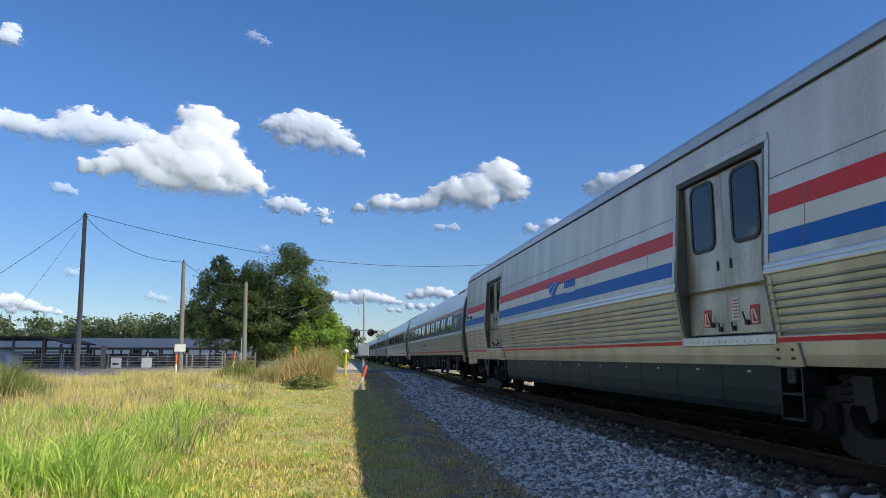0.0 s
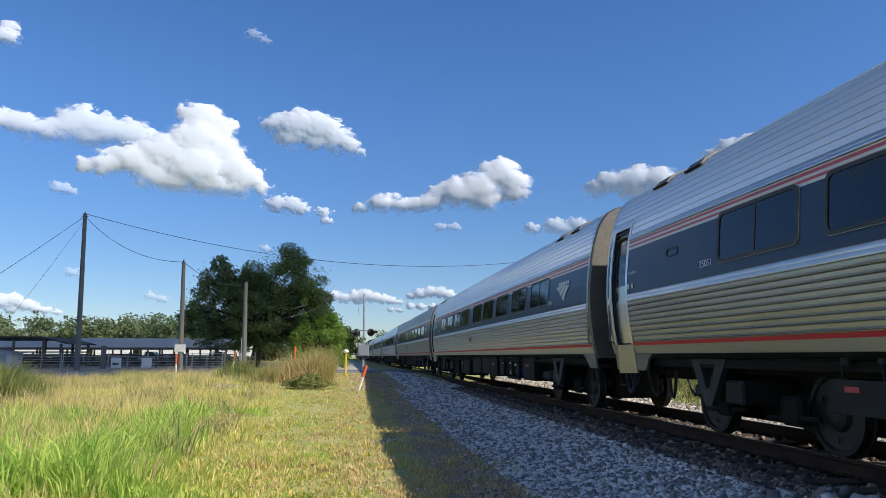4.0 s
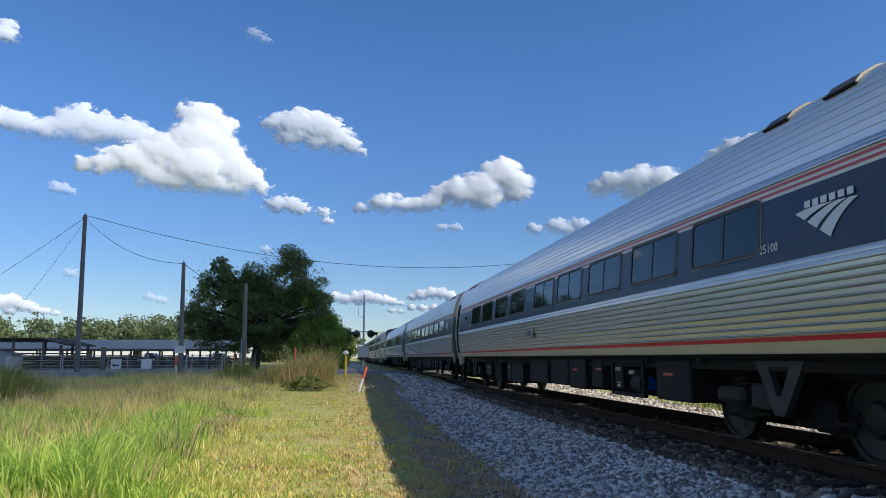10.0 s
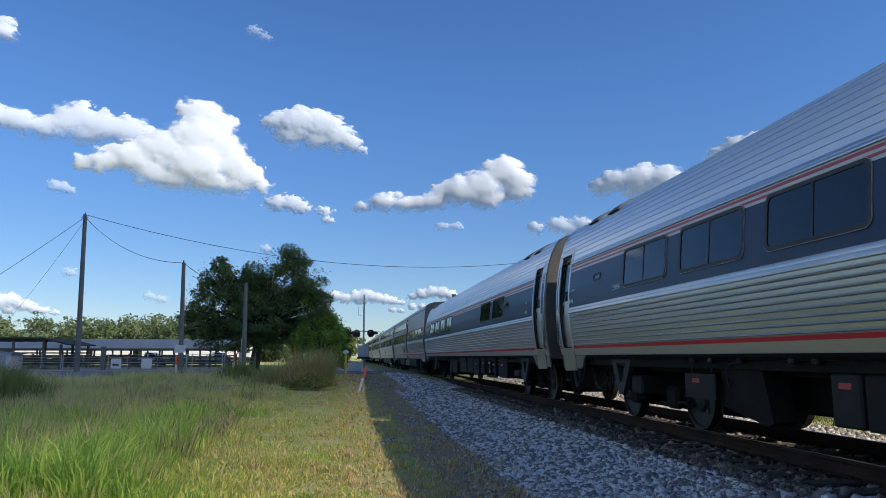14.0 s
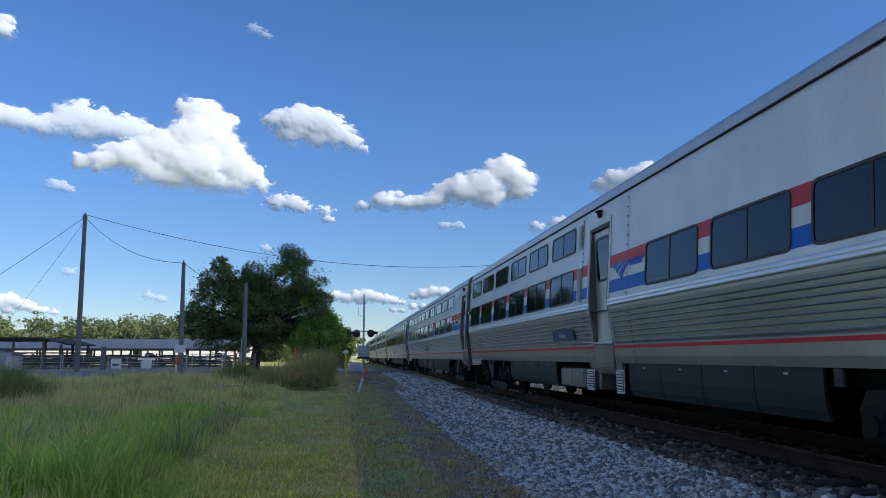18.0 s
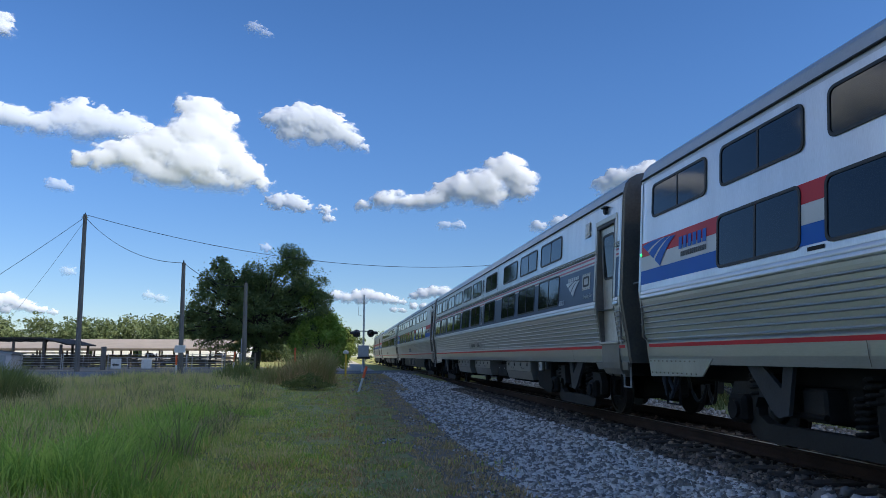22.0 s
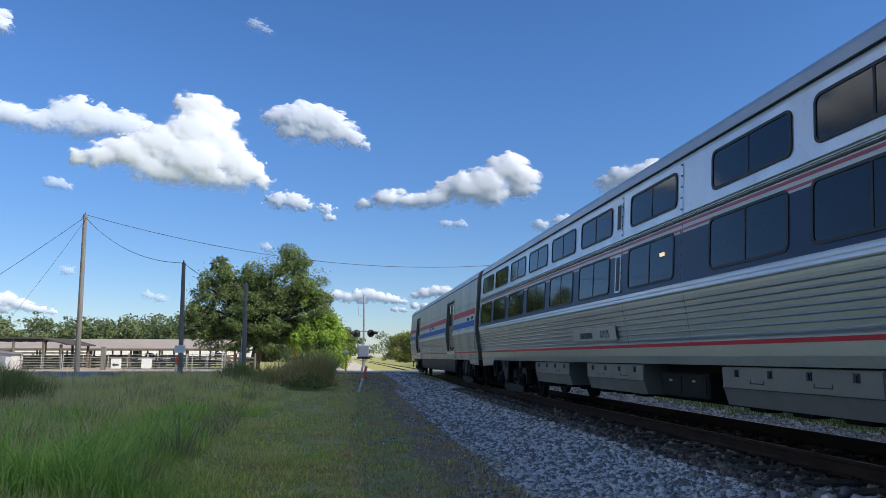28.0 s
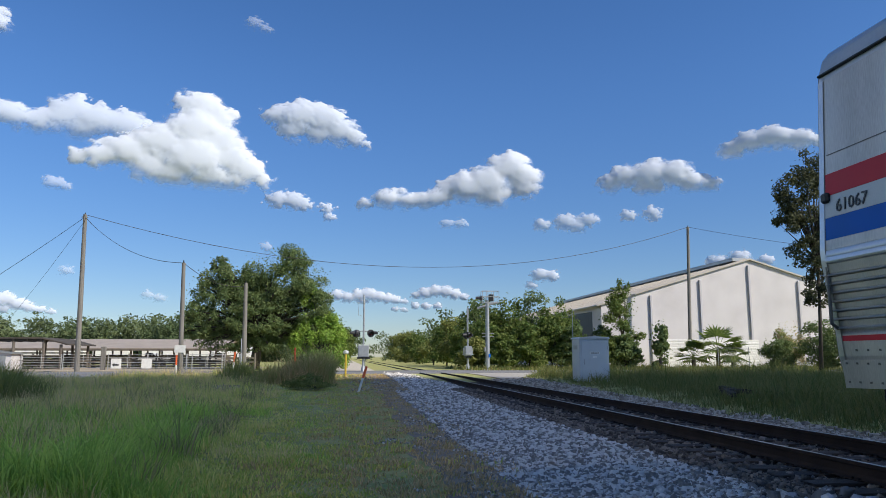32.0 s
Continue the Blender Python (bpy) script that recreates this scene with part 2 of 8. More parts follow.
CABIN_LIGHT = glowing("cabin_lamp", (1.0, 0.74, 0.42), 0.6)
GREEN_LIGHT = glowing("green_marker_lamp", (0.05, 1.0, 0.3), 1.0)


# ---- mesh helpers ----
class Shape:
    """Vertices and faces gathered for one mesh."""

    def __init__(self):
        self.v, self.f = [], []

    def add(self, verts, faces):
        o = len(self.v)
        self.v += [tuple(p) for p in verts]
        self.f += [tuple(i + o for i in q) for q in faces]
        return self

    def box(self, x0, x1, y0, y1, z0, z1, c=0.0):
        """A box with chamfered edges along its longest axis."""
        if c <= 0:
            return self.add([(x0, y0, z0), (x1, y0, z0), (x1, y1, z0), (x0, y1, z0), (x0, y0, z1), (x1, y0, z1), (x1, y1, z1), (x0, y1, z1)],
                            [(0, 3, 2, 1), (4, 5, 6, 7), (0, 1, 5, 4), (1, 2, 6, 5), (2, 3, 7, 6), (3, 0, 4, 7)])
        bm = bmesh.new()
        bmesh.ops.create_cube(bm, size=1)
        for v in bm.verts:
            v.co = Vector((x0 + (x1 - x0) * (v.co.x + 0.5), y0 + (y1 - y0) * (v.co.y + 0.5), z0 + (z1 - z0) * (v.co.z + 0.5)))
        bmesh.ops.bevel(bm, geom=list(bm.edges), offset=c, segments=1, affect="EDGES")
        self.add([v.co[:] for v in bm.verts], [[v.index for v in f.verts] for f in bm.faces]) if not bm.verts.index_update() else None
        bm.free()
        return self

    def tube(self, path, r, sides=8, caps=True):
        """A round bar along a path; r may be one radius or one for each point."""
        path = [Vector(p) for p in path]
        rr = r if isinstance(r, (list, tuple)) else [r] * len(path)
        rings = []
        for i, p in enumerate(path):
            d = (path[min(i + 1, len(path) - 1)] - path[max(i - 1, 0)]).normalized()
            a = d.cross(Vector((0, 0, 1)) if abs(d.z) < 0.9 else Vector((1, 0, 0))).normalized()
            b = d.cross(a)
            rings.append([p + rr[i] * (a * math.cos(t) + b * math.sin(t)) for t in (2 * math.pi * k / sides for k in range(sides))])
        verts = [q for ring in rings for q in ring]
        faces = [(i * sides + k, i * sides + (k + 1) % sides, (i + 1) * sides + (k + 1) % sides, (i + 1) * sides + k)
                 for i in range(len(path) - 1) for k in range(sides)]
        if caps:
            faces += [tuple(reversed(range(sides))), tuple((len(path) - 1) * sides + k for k in range(sides))]
        return self.add(verts, faces)

    def prism(self, outline, depth, place):
        """A flat outline (a, b) given thickness: place(a, b, d) puts it in space, d from 0 to depth."""
        n = len(outline)
        verts = [place(a, b, 0) for a, b in outline] + [place(a, b, depth) for a, b in outline]
        faces = [tuple(reversed(range(n))), tuple(range(n, 2 * n))] + [(i, (i + 1) % n, n + (i + 1) % n, n + i) for i in range(n)]
        return self.add(verts, faces)

    def mesh(self, name, mat, smooth=False):
        me = bpy.data.meshes.new(name)
        me.from_pydata(self.v, [], self.f)
        me.materials.append(mat)
        if smooth:
            me.polygons.foreach_set("use_smooth", [True] * len(me.polygons))
        me.update()
        return me


def fast_mesh(name, verts, faces, mat):
    """A mesh of triangles or quads from number arrays."""
    verts, faces = np.asarray(verts, np.float32), np.asarray(faces, np.int32)
    me = bpy.data.meshes.new(name)
    k = faces.shape[1]
    me.vertices.add(len(verts))
    me.vertices.foreach_set("co", verts.ravel())
    me.loops.add(faces.size)
    me.loops.foreach_set("vertex_index", faces.ravel())
    me.polygons.add(len(faces))
    me.polygons.foreach_set("loop_start", np.arange(0, faces.size, k, dtype=np.int32))
    me.polygons.foreach_set("loop_total", np.full(len(faces), k, np.int32))
    me.materials.append(mat)
    me.update(calc_edges=True)
    return me


def part(name, shape, mat, parent, label="", at=None, smooth=False):
    """One mesh object under a thing or a part. shape: a Shape or a finished mesh."""
    me = shape.mesh(name, mat, smooth) if isinstance(shape, Shape) else shape
    ob = new(name, me)
    ob.parent = parent
    if at is not None:
        ob.matrix_basis = at if isinstance(at, Matrix) else Matrix.Translation(at)
    if name == "rivets":
        tagged(ob, "rows of small rivets", kind="stuff")
    elif label:
        tagged(ob, label)
    return ob


def thing(name, label, category, at=None, group="", kind=""):
    ob = new(name)
    ob.empty_display_size = 0.2
    if at is not None:
        ob.matrix_basis = at if isinstance(at, Matrix) else Matrix.Translation(at)
    return tagged(ob, label, category, group, kind)


def solid(name, shape, mat, label, category, at=None, group="", kind="", smooth=False):
    """A thing that is a single mesh."""
    ob = new(name, shape.mesh(name, mat, smooth) if isinstance(shape, Shape) else shape)
    if at is not None:
        ob.matrix_basis = at if isinstance(at, Matrix) else Matrix.Translation(at)
    return tagged(ob, label, category, group, kind)


letters = {}


def text_mesh(words, size, mat, depth=0.004):
    """Words in the built-in font as a flat mesh, centred on their width, standing on their base line."""
    key = (words, size, mat.name)
    if key not in letters:
        cu = bpy.data.curves.new("words", "FONT")
        cu.body, cu.size, cu.align_x, cu.extrude = words, size, "CENTER", depth
        cu.resolution_u = 2
        ob = bpy.data.objects.new("words", cu)
        me = bpy.data.meshes.new_from_object(ob)
        me.materials.clear()
        me.materials.append(mat)
        letters[key] = me
        bpy.data.objects.remove(ob)
    return letters[key]
# ---- ground and track ----
def rise(x, y):
    """The height of the open ground."""
    t = min(max((y - 14) / 34, 0), 1)
    t = t * t * (3 - 2 * t)
    right = min(max((x - 9.5) / 3, 0), 1)
    return 0.42 * t + right * 0.28 * (1 - t) + 0.03 * noise.noise((x * 0.35, y * 0.35, 0)) * (1 if abs(y - 56) > 9 else 0)


def ground_sheet():
    xs = [-2600, -900, -400, -200, -120, -80, -60, -45, -36] + list(np.arange(-30, 31, 1.2)) + [36, 45, 60, 80, 120, 200, 400, 900, 2600]
    ys = [-2600, -600, -150, -50, -20, -8] + list(np.arange(-2, 72, 1.2)) + [78, 85, 95, 110, 130, 160, 200, 300, 500, 900, 2600]
    s = Shape()
    for y in ys:
        for x in xs:
            s.v.append((x, y, rise(x, y) if abs(x) < 200 and -60 < y < 200 else rise(max(-50, min(x, 50)), max(-20, min(y, 100)))))
    w = len(xs)
    s.f = [(j * w + i, j * w + i + 1, (j + 1) * w + i + 1, (j + 1) * w + i) for j in range(len(ys) - 1) for i in range(w - 1)]
    return s


solid("ground", ground_sheet(), SOIL, "uneven meadow soil with dry and green patches", "ground", kind="structure", smooth=True)

CROSS0, CROSS1 = 51.5, 60.5      # the level crossing's road lies between these


def toe(y):
    """How far from the track's centre the near foot of the ballast lies."""
    return 4.0 - 0.55 * min(max((y - 8) / 14, 0), 1) - 0.3 * min(max((y - 22) / 25, 0), 1)


def ballast_z(d, y):
    """Height of the ballast at distance d from the track's centre (negative: the camera's side)."""
    if abs(d) < 1.5:
        return RH - 0.245
    foot = toe(y) if d < 0 else 3.6
    t = min(max((abs(d) - 1.5) / (foot - 1.5), 0), 1)
    g = rise(TX + d, y)
    return (RH - 0.235) * (1 - t) + (g - 0.03) * t + 0.02


def ballast_bed():
    s = Shape()
    ds = [-1, -0.8, -0.6, -0.4, -0.2, -0.08, 0, 0.08, 0.25, 0.5, 0.75, 1]
    ys = list(np.arange(-12, CROSS0, 0.6)) + [CROSS0]
    ys2 = [CROSS1] + list(np.arange(CROSS1 + 3, 420, 6))
    for block in (ys, ys2):
        o = len(s.v)
        for y in block:
            for d in ds:
                foot = toe(y) if d < 0 else 3.6
                dd = d * foot if abs(d) > 0.1 else d * 5
                s.v.append((TX + dd, y, ballast_z(dd, y) - 0.02 + 0.02 * noise.noise((dd * 3, y * 3, 4))))
        w = len(ds)
        s.f += [(o + j * w + i, o + j * w + i + 1, o + (j + 1) * w + i + 1, o + (j + 1) * w + i) for j in range(len(block) - 1) for i in range(w - 1)]
    return s


track = thing("railway_track", "single railway track with rusty rails on grey ballast", "railway track", (TX, 0, RH))
solid("ballast_bed", ballast_bed(), BALLAST, "bed of crushed grey stone under the track", "ballast", kind="structure")


def rail_profile():
    half = [(0.0, 0.0), (0.030, 0.0), (0.037, -0.006), (0.037, -0.036), (0.011, -0.050), (0.009, -0.130), (0.030, -0.160), (0.076, -0.172), (0.076, -0.180)]
    return half + [(-a, b) for a, b in reversed(half[1:])]


for side in (-1, 1):
    for y0, y1 in ((-14, CROSS0), (CROSS0, CROSS1), (CROSS1, 420)):
        sh = Shape()
        prof = rail_profile()
        sh.v = [(side * 0.7535 + a, y, b) for y in (y0, y1) for a, b in prof]
        n = len(prof)
        sh.f = [(i, (i + 1) % n, n + (i + 1) % n, n + i) for i in range(n)] + [tuple(range(n)), tuple(reversed(range(n, 2 * n)))]
        r = part("rail", sh, RAIL_RUST, track, "rust-brown rail with a worn bright head")
        part("running_band", Shape().box(side * 0.7535 - 0.024, side * 0.7535 + 0.016, y0, y1, 0.0005, 0.003), RAIL_TOP, r, "bright wheel-worn band")
tie_meshes = []
for i in range(4):
    sh = Shape()
    random.seed(40 + i)
    sh.box(-1.40, 1.40, -0.115, 0.115, -0.36, -0.186, 0.012)
    sh.v = [(x + random.uniform(-0.03, 0.03), y + random.uniform(-0.012, 0.012), z + random.uniform(-0.008, 0.004)) for x, y, z in sh.v]
    tie_meshes.append(sh.mesh("tie", TIE))
plate = Shape().box(-0.13, 0.13, -0.09, 0.09, -0.19, -0.176, 0.004)
for dx in (-0.1, 0.1):
    for dy in (-0.05, 0.05):
        plate.box(dx - 0.012, dx + 0.012, dy - 0.012, dy + 0.012, -0.178, -0.155, 0.003)
plate = plate.mesh("tie_plate", RAIL_RUST)
y, i = 4.0, 0
while y < 150:
    if not CROSS0 - 0.3 < y < CROSS1 + 0.3:
        random.seed(i)
        t = part("tie", tie_meshes[i % 4], TIE, track, at=pose(random.uniform(-0.05, 0.05), y, 0, 0, 0, random.uniform(-1.5, 1.5)))
        if y < 32:
            for side in (-1, 1):
                part("tie_plate", plate, RAIL_RUST, t, at=(side * 0.7535, 0, 0))
    y += 0.53
    i += 1


def stones(count, y0, y1, d0, d1, seed, lo=0.022, hi=0.048, lift=0.0):
    """Crushed stones strewn over the ballast, joined."""
    rng = np.random.default_rng(seed)
    corner = np.array([(-1, -1, -1), (1, -1, -1), (1, 1, -1), (-1, 1, -1), (-1, -1, 1), (1, -1, 1), (1, 1, 1), (-1, 1, 1)], float)
    quad = np.array([(4, 5, 6, 7), (0, 1, 5, 4), (1, 2, 6, 5), (2, 3, 7, 6), (3, 0, 4, 7)])
    u = rng.random(count)
    y = y0 + (y1 - y0) * u ** 1.6
    d = d0 + (d1 - d0) * rng.random(count)
    z = np.array([ballast_z(a, b) for a, b in zip(d, y)])
    size = rng.uniform(lo, hi, count) * (1 + 0.35 * u)
    verts = corner[None] * (0.40 + 0.95 * rng.random((count, 8, 3)))
    verts *= (size[:, None] * rng.uniform(0.75, 1.2, (count, 3)))[:, None, :]
    a, b = rng.uniform(0, 6.28, count), rng.uniform(-0.7, 0.7, count)
    ca, sa, cb, sb = np.cos(a), np.sin(a), np.cos(b), np.sin(b)
    rot = np.stack([np.stack([ca, -sa * cb, sa * sb], 1), np.stack([sa, ca * cb, -ca * sb], 1), np.stack([0 * ca, sb, cb], 1)], 1)
    verts = np.einsum("nij,nkj->nki", rot, verts)
    verts += np.stack([TX + d, y, z + size * rng.uniform(-0.5, 1.0, count) + lift], 1)[:, None, :]
    return verts.reshape(-1, 3), (quad[None] + 8 * np.arange(len(verts))[:, None, None]).reshape(-1, 4)


def merge(*blocks):
    vs, fs, o = [], [], 0
    for v, f in blocks:
        vs.append(v)
        fs.append(f + o)
        o += len(v)
    return np.concatenate(vs), np.concatenate(fs)


near_stones = merge(stones(35000, 6.5, 30, -4.0, -1.9, 1, 0.0135, 0.031), stones(7000, 30, CROSS0, -3.4, -1.2, 2, 0.035, 0.06), stones(5000, -11, 6.6, -4.0, -1.4, 6, 0.03, 0.06))
solid("ballast_stones", fast_mesh("ballast_stones", *near_stones, STONE), None, "loose crushed grey ballast stones", "ballast", kind="stuff")
solid("track_stones", fast_mesh("track_stones", *merge(stones(7000, 6, 30, -1.3, 1.25, 3, 0.018, 0.036), stones(3500, 7, 34, 1.2, 2.0, 8, 0.016, 0.032), stones(11000, 6.2, 30, -2.05, -0.95, 5, 0.013, 0.027, -0.008)), TRACK_STONE), None, "rust-stained stones between the rails", "ballast", kind="stuff")

solid("far_ballast_stones", fast_mesh("far_ballast_stones", *stones(10500, 8, 40, 1.75, 4.2, 4), PATCH), None, "soiled brown-grey stones on the ballast's far side", "ballast", kind="stuff")

# a pale gravel lane runs on beside the track beyond the road
lane = Shape()
for y in (CROSS1 - 0.2, 66, 75, 90, 120, 170, 240):
    z = rise(0, y) + 0.03
    lane.v += [(-2.6, y, z), (0.2, y, z + 0.05), (2.6, y, z)]
lane.f = [(3 * i + j, 3 * i + j + 1, 3 * i + j + 4, 3 * i + j + 3) for i in range(6) for j in range(2)]
solid("gravel_lane", lane, material("pale_gravel", (0.50, 0.45, 0.38), 0.95, 0, (0.38, 0.34, 0.28), 1.2, 0.9, 40, 0.5), "pale gravel lane beside the far track", "road", kind="structure")

# a worn gravel apron opens from the track to the road on the far side
apron = Shape()
ys = list(np.arange(35.0, 51.6, 0.55))
for y in ys:
    f = (y - 35.0) / 16.5
    wide = 0.5 + 5.4 * f ** 1.5 + 0.5 * noise.noise((0, y * 0.8, 21))
    for i in range(6):
        x = TX + 2.5 + wide * i / 5
        apron.v.append((x, y, max(rise(x, y), ballast_z(x - TX, y)) + 0.035 - (0.09 if i == 5 else 0)))
apron.f = [(6 * i + j, 6 * i + j + 1, 6 * i + j + 7, 6 * i + j + 6) for i in range(len(ys) - 1) for j in range(5)]
solid("gravel_apron", apron, material("worn_apron_gravel", (0.40, 0.37, 0.33), 0.95, 0, (0.27, 0.25, 0.215), 1.6, 0.9, 45, 0.6), "worn gravel apron beside the crossing", "gravel", kind="structure", smooth=True)

# the road over the crossing
road = Shape()
xs = [-160, -90, -60, -45, -30, -20, -12, -4, 2, TX - 2.5, TX - 1.0, TX + 1.0, TX + 2.5, 12, 16, 22, 30, 45, 70, 140]
for x in xs:
    z = RH - 0.004 if abs(x - TX) < 3 else rise(x, 56) + 0.05
    a, b = (CROSS0, CROSS1) if x > -8 else (CROSS0 + 0.4, CROSS1 - 0.4)
    road.v += [(x, a, z), (x, b, z), (x, a - 0.25, z - 0.3), (x, b + 0.25, z - 0.3)]
for i in range(len(xs) - 1):
    o = i * 4
    road.f += [(o, o + 4, o + 5, o + 1), (o + 2, o + 6, o + 4, o), (o + 1, o + 5, o + 7, o + 3)]
solid("road", road, ASPHALT, "worn grey asphalt road crossing the track", "road", kind="structure")


# a worn asphalt drive leaves the road towards the meadow
drive = Shape()
for y in (42.8, 44.0, 47.0, 51.8):
    drive.v += [(x + 0.3 * math.sin(y * 1.7 + x), y, rise(x, y) + 0.02) for x in (-20.5, -17.0, -13.5)]
drive.f = [(3 * i + j, 3 * i + j + 1, 3 * i + j + 4, 3 * i + j + 3) for i in range(3) for j in range(2)]
solid("drive", drive, ASPHALT, "worn grey drive joining the road", "road", kind="structure")


# bare dark soil between the grass and the foot of the ballast
soil = Shape()
ys = list(np.arange(5.0, 50.5, 0.5))
for y in ys:
    edge = 0.75 + 0.55 * noise.noise((0, y * 0.45, 8)) + 0.25 * noise.noise((0, y * 1.6, 9))
    for k in range(4):
        x = edge + (TX - toe(y) + 0.35 - edge) * k / 3.0
        soil.v.append((x, y, rise(x, y) + 0.006 - (0.03 if k == 0 else 0)))
soil.f = [(4 * i + j, 4 * i + j + 1, 4 * i + j + 5, 4 * i + j + 4) for i in range(len(ys) - 1) for j in range(3)]
solid("verge", soil, DIRT, "bare dark soil strip beside the ballast", "ground", kind="structure", smooth=True)
# ---- the train ----
# A car's space: y from its leading end (0) backwards, x across (the camera's side is negative), z up from the rail heads.
PITCH = 26.01          # from car to car


def lead(k, t):
    """Where the leading end of car k is along the track at t seconds."""
    return 28.0627 + PITCH * k - (10.339856 * t - 0.03536012 * t * t + 0.0016939976 * t ** 3 - 0.0000163769 * t ** 4)


TALL = [(1.452, 0.985), (1.475, 1.10), (1.49, 1.30), (1.585, 2.00), (1.59, 2.10), (1.53, 2.90), (1.47, 3.80), (1.455, 3.90), (1.41, 4.04), (1.33, 4.13), (1.20, 4.205), (0.9, 4.275), (0.4, 4.325), (0.0, 4.335)]
ROOFLINE = 3.80        # where a tall car's side meets its roof
ROUND = [(1.36, 1.05), (1.44, 1.085), (1.48, 1.13), (1.52, 1.30), (1.565, 1.60), (1.59, 1.95), (1.59, 2.15), (1.575, 2.45), (1.54, 2.75), (1.51, 2.97), (1.455, 3.23), (1.37, 3.50), (1.28, 3.68), (1.16, 3.82), (1.0, 3.915), (0.7, 3.995), (0.35, 4.035), (0.0, 4.045)]
ROUNDLINE = 3.065      # where a round-sided car's roof ribs begin


def width_at(profile, z):
    for (a, z0), (b, z1) in zip(profile, profile[1:]):
        if z0 <= z <= z1:
            return a + (b - a) * (z - z0) / (z1 - z0)
    return profile[0][0] if z < profile[0][1] else profile[-1][0]


def beaded(profile, z0, z1, count, high):
    """The profile with flats between thin raised beads, a groove under each bead."""
    pts = [p for p in profile if not z0 <= p[1] <= z1]
    step = (z1 - z0) / count
    for i in range(count):
        for f, h in ((0.0, -1.4), (0.11, -1.4), (0.13, 0.5), (0.17, 1.0), (0.24, 1.1), (0.33, 0.75), (0.41, 0.3), (0.44, -0.4), (0.48, -0.4), (0.50, 0.0), (0.99, 0.0)):
            z = z0 + (i + f) * step
            pts.append((width_at(profile, z) + h * high, z))
    pts.append((width_at(profile, z1), z1))
    return sorted(pts, key=lambda p: p[1])


def ribbed_roof(profile, z0, ribs):
    """The roof's arc above z0 as flat strips with thin grooves between them."""
    arc = [(width_at(profile, z0), z0)] + [p for p in profile if p[1] > z0]
    acc = [0.0]
    for a, b in zip(arc, arc[1:]):
        acc.append(acc[-1] + math.dist(a, b))

    def at(s):
        for i in range(len(arc) - 1):
            if s <= acc[i + 1]:
                f = (s - acc[i]) / (acc[i + 1] - acc[i])
                (x0, y0), (x1, y1) = arc[i], arc[i + 1]
                d = math.dist(arc[i], arc[i + 1])
                return (x0 + (x1 - x0) * f, y0 + (y1 - y0) * f), ((y1 - y0) / d, -(x1 - x0) / d)
        return arc[-1], (0, 1)
    out = []
    step = acc[-1] / ribs
    for i in range(ribs):
        for f, h in ((0.0, 0.0), (0.84, 0.0), (0.86, -0.010), (0.90, -0.010), (0.92, 0.004), (0.98, 0.004)):
            (w, z), (nw, nz) = at((i + f) * step)
            out.append((w + nw * h, z + nz * h))
    return out + [arc[-1]]


def shell(profile, length, openings, far_profile):
    """The car's skin: both sides and the roof, open at the doors on the near side. openings: (y0, y1, z0, z1)."""
    s = Shape()
    cuts = sorted({0.0, length, *(y for o in openings for y in o[:2])})
    for y0, y1 in zip(cuts, cuts[1:]):
        for (a, z0), (b, z1) in zip(profile, profile[1:]):
            zm = (z0 + z1) / 2
            if any(o[0] <= (y0 + y1) / 2 <= o[1] and o[2] < zm < o[3] for o in openings):
                continue
            s.add([(-a, y0, z0), (-a, y1, z0), (-b, y1, z1), (-b, y0, z1)], [(3, 2, 1, 0)])
    for (a, z0), (b, z1) in zip(far_profile, far_profile[1:]):
        s.add([(a, 0, z0), (a, length, z0), (b, length, z1), (b, 0, z1)], [(0, 1, 2, 3)])
    w = profile[0][0]
    s.add([(-w, 0, profile[0][1]), (w, 0, profile[0][1]), (w, length, profile[0][1]), (-w, length, profile[0][1])], [(0, 1, 2, 3)])
    return s


def split_profile(profile, zs):
    """The profile with points at the given heights."""
    pts = list(profile)
    for z in zs:
        if all(abs(z - p[1]) > 1e-4 for p in pts):
            pts.append((width_at(profile, z), z))
    return sorted(pts, key=lambda p: p[1])


def end_cap(profile, y, flip):
    pts = [(-w, z) for w, z in profile] + [(w, z) for w, z in reversed(profile[:-1])]
    s = Shape()
    s.v = [(a, y, b) for a, b in pts] + [(a * 0.985, y + (0.05 if flip else -0.05), b * 0.99 + 0.02) for a, b in pts]
    n = len(pts)
    s.f = [(i, (i + 1) % n, n + (i + 1) % n, n + i) for i in range(n)] + [tuple(range(n, 2 * n))]
    return s


def band(profile, y0, y1, z0, z1, off=0.005):
    """A painted strip that follows the side between two heights."""
    zs = [z0] + [z for _, z in profile if z0 < z < z1] + [z1]
    s = Shape()
    pts = [(-(width_at(profile, z) + off), z) for z in zs]
    s.v = [(a, y, b) for y in (y0, y1) for a, b in pts] + [(a + 0.02, y, b) for y in (y0, y1) for a, b in (pts[0], pts[-1])]
    n = len(pts)
    s.f = [(i + 1, n + i + 1, n + i, i) for i in range(n - 1)]
    s.f += [(0, n, 2 * n + 2, 2 * n), (n - 1, 2 * n - 1, 2 * n + 3, 2 * n + 1)]
    return s


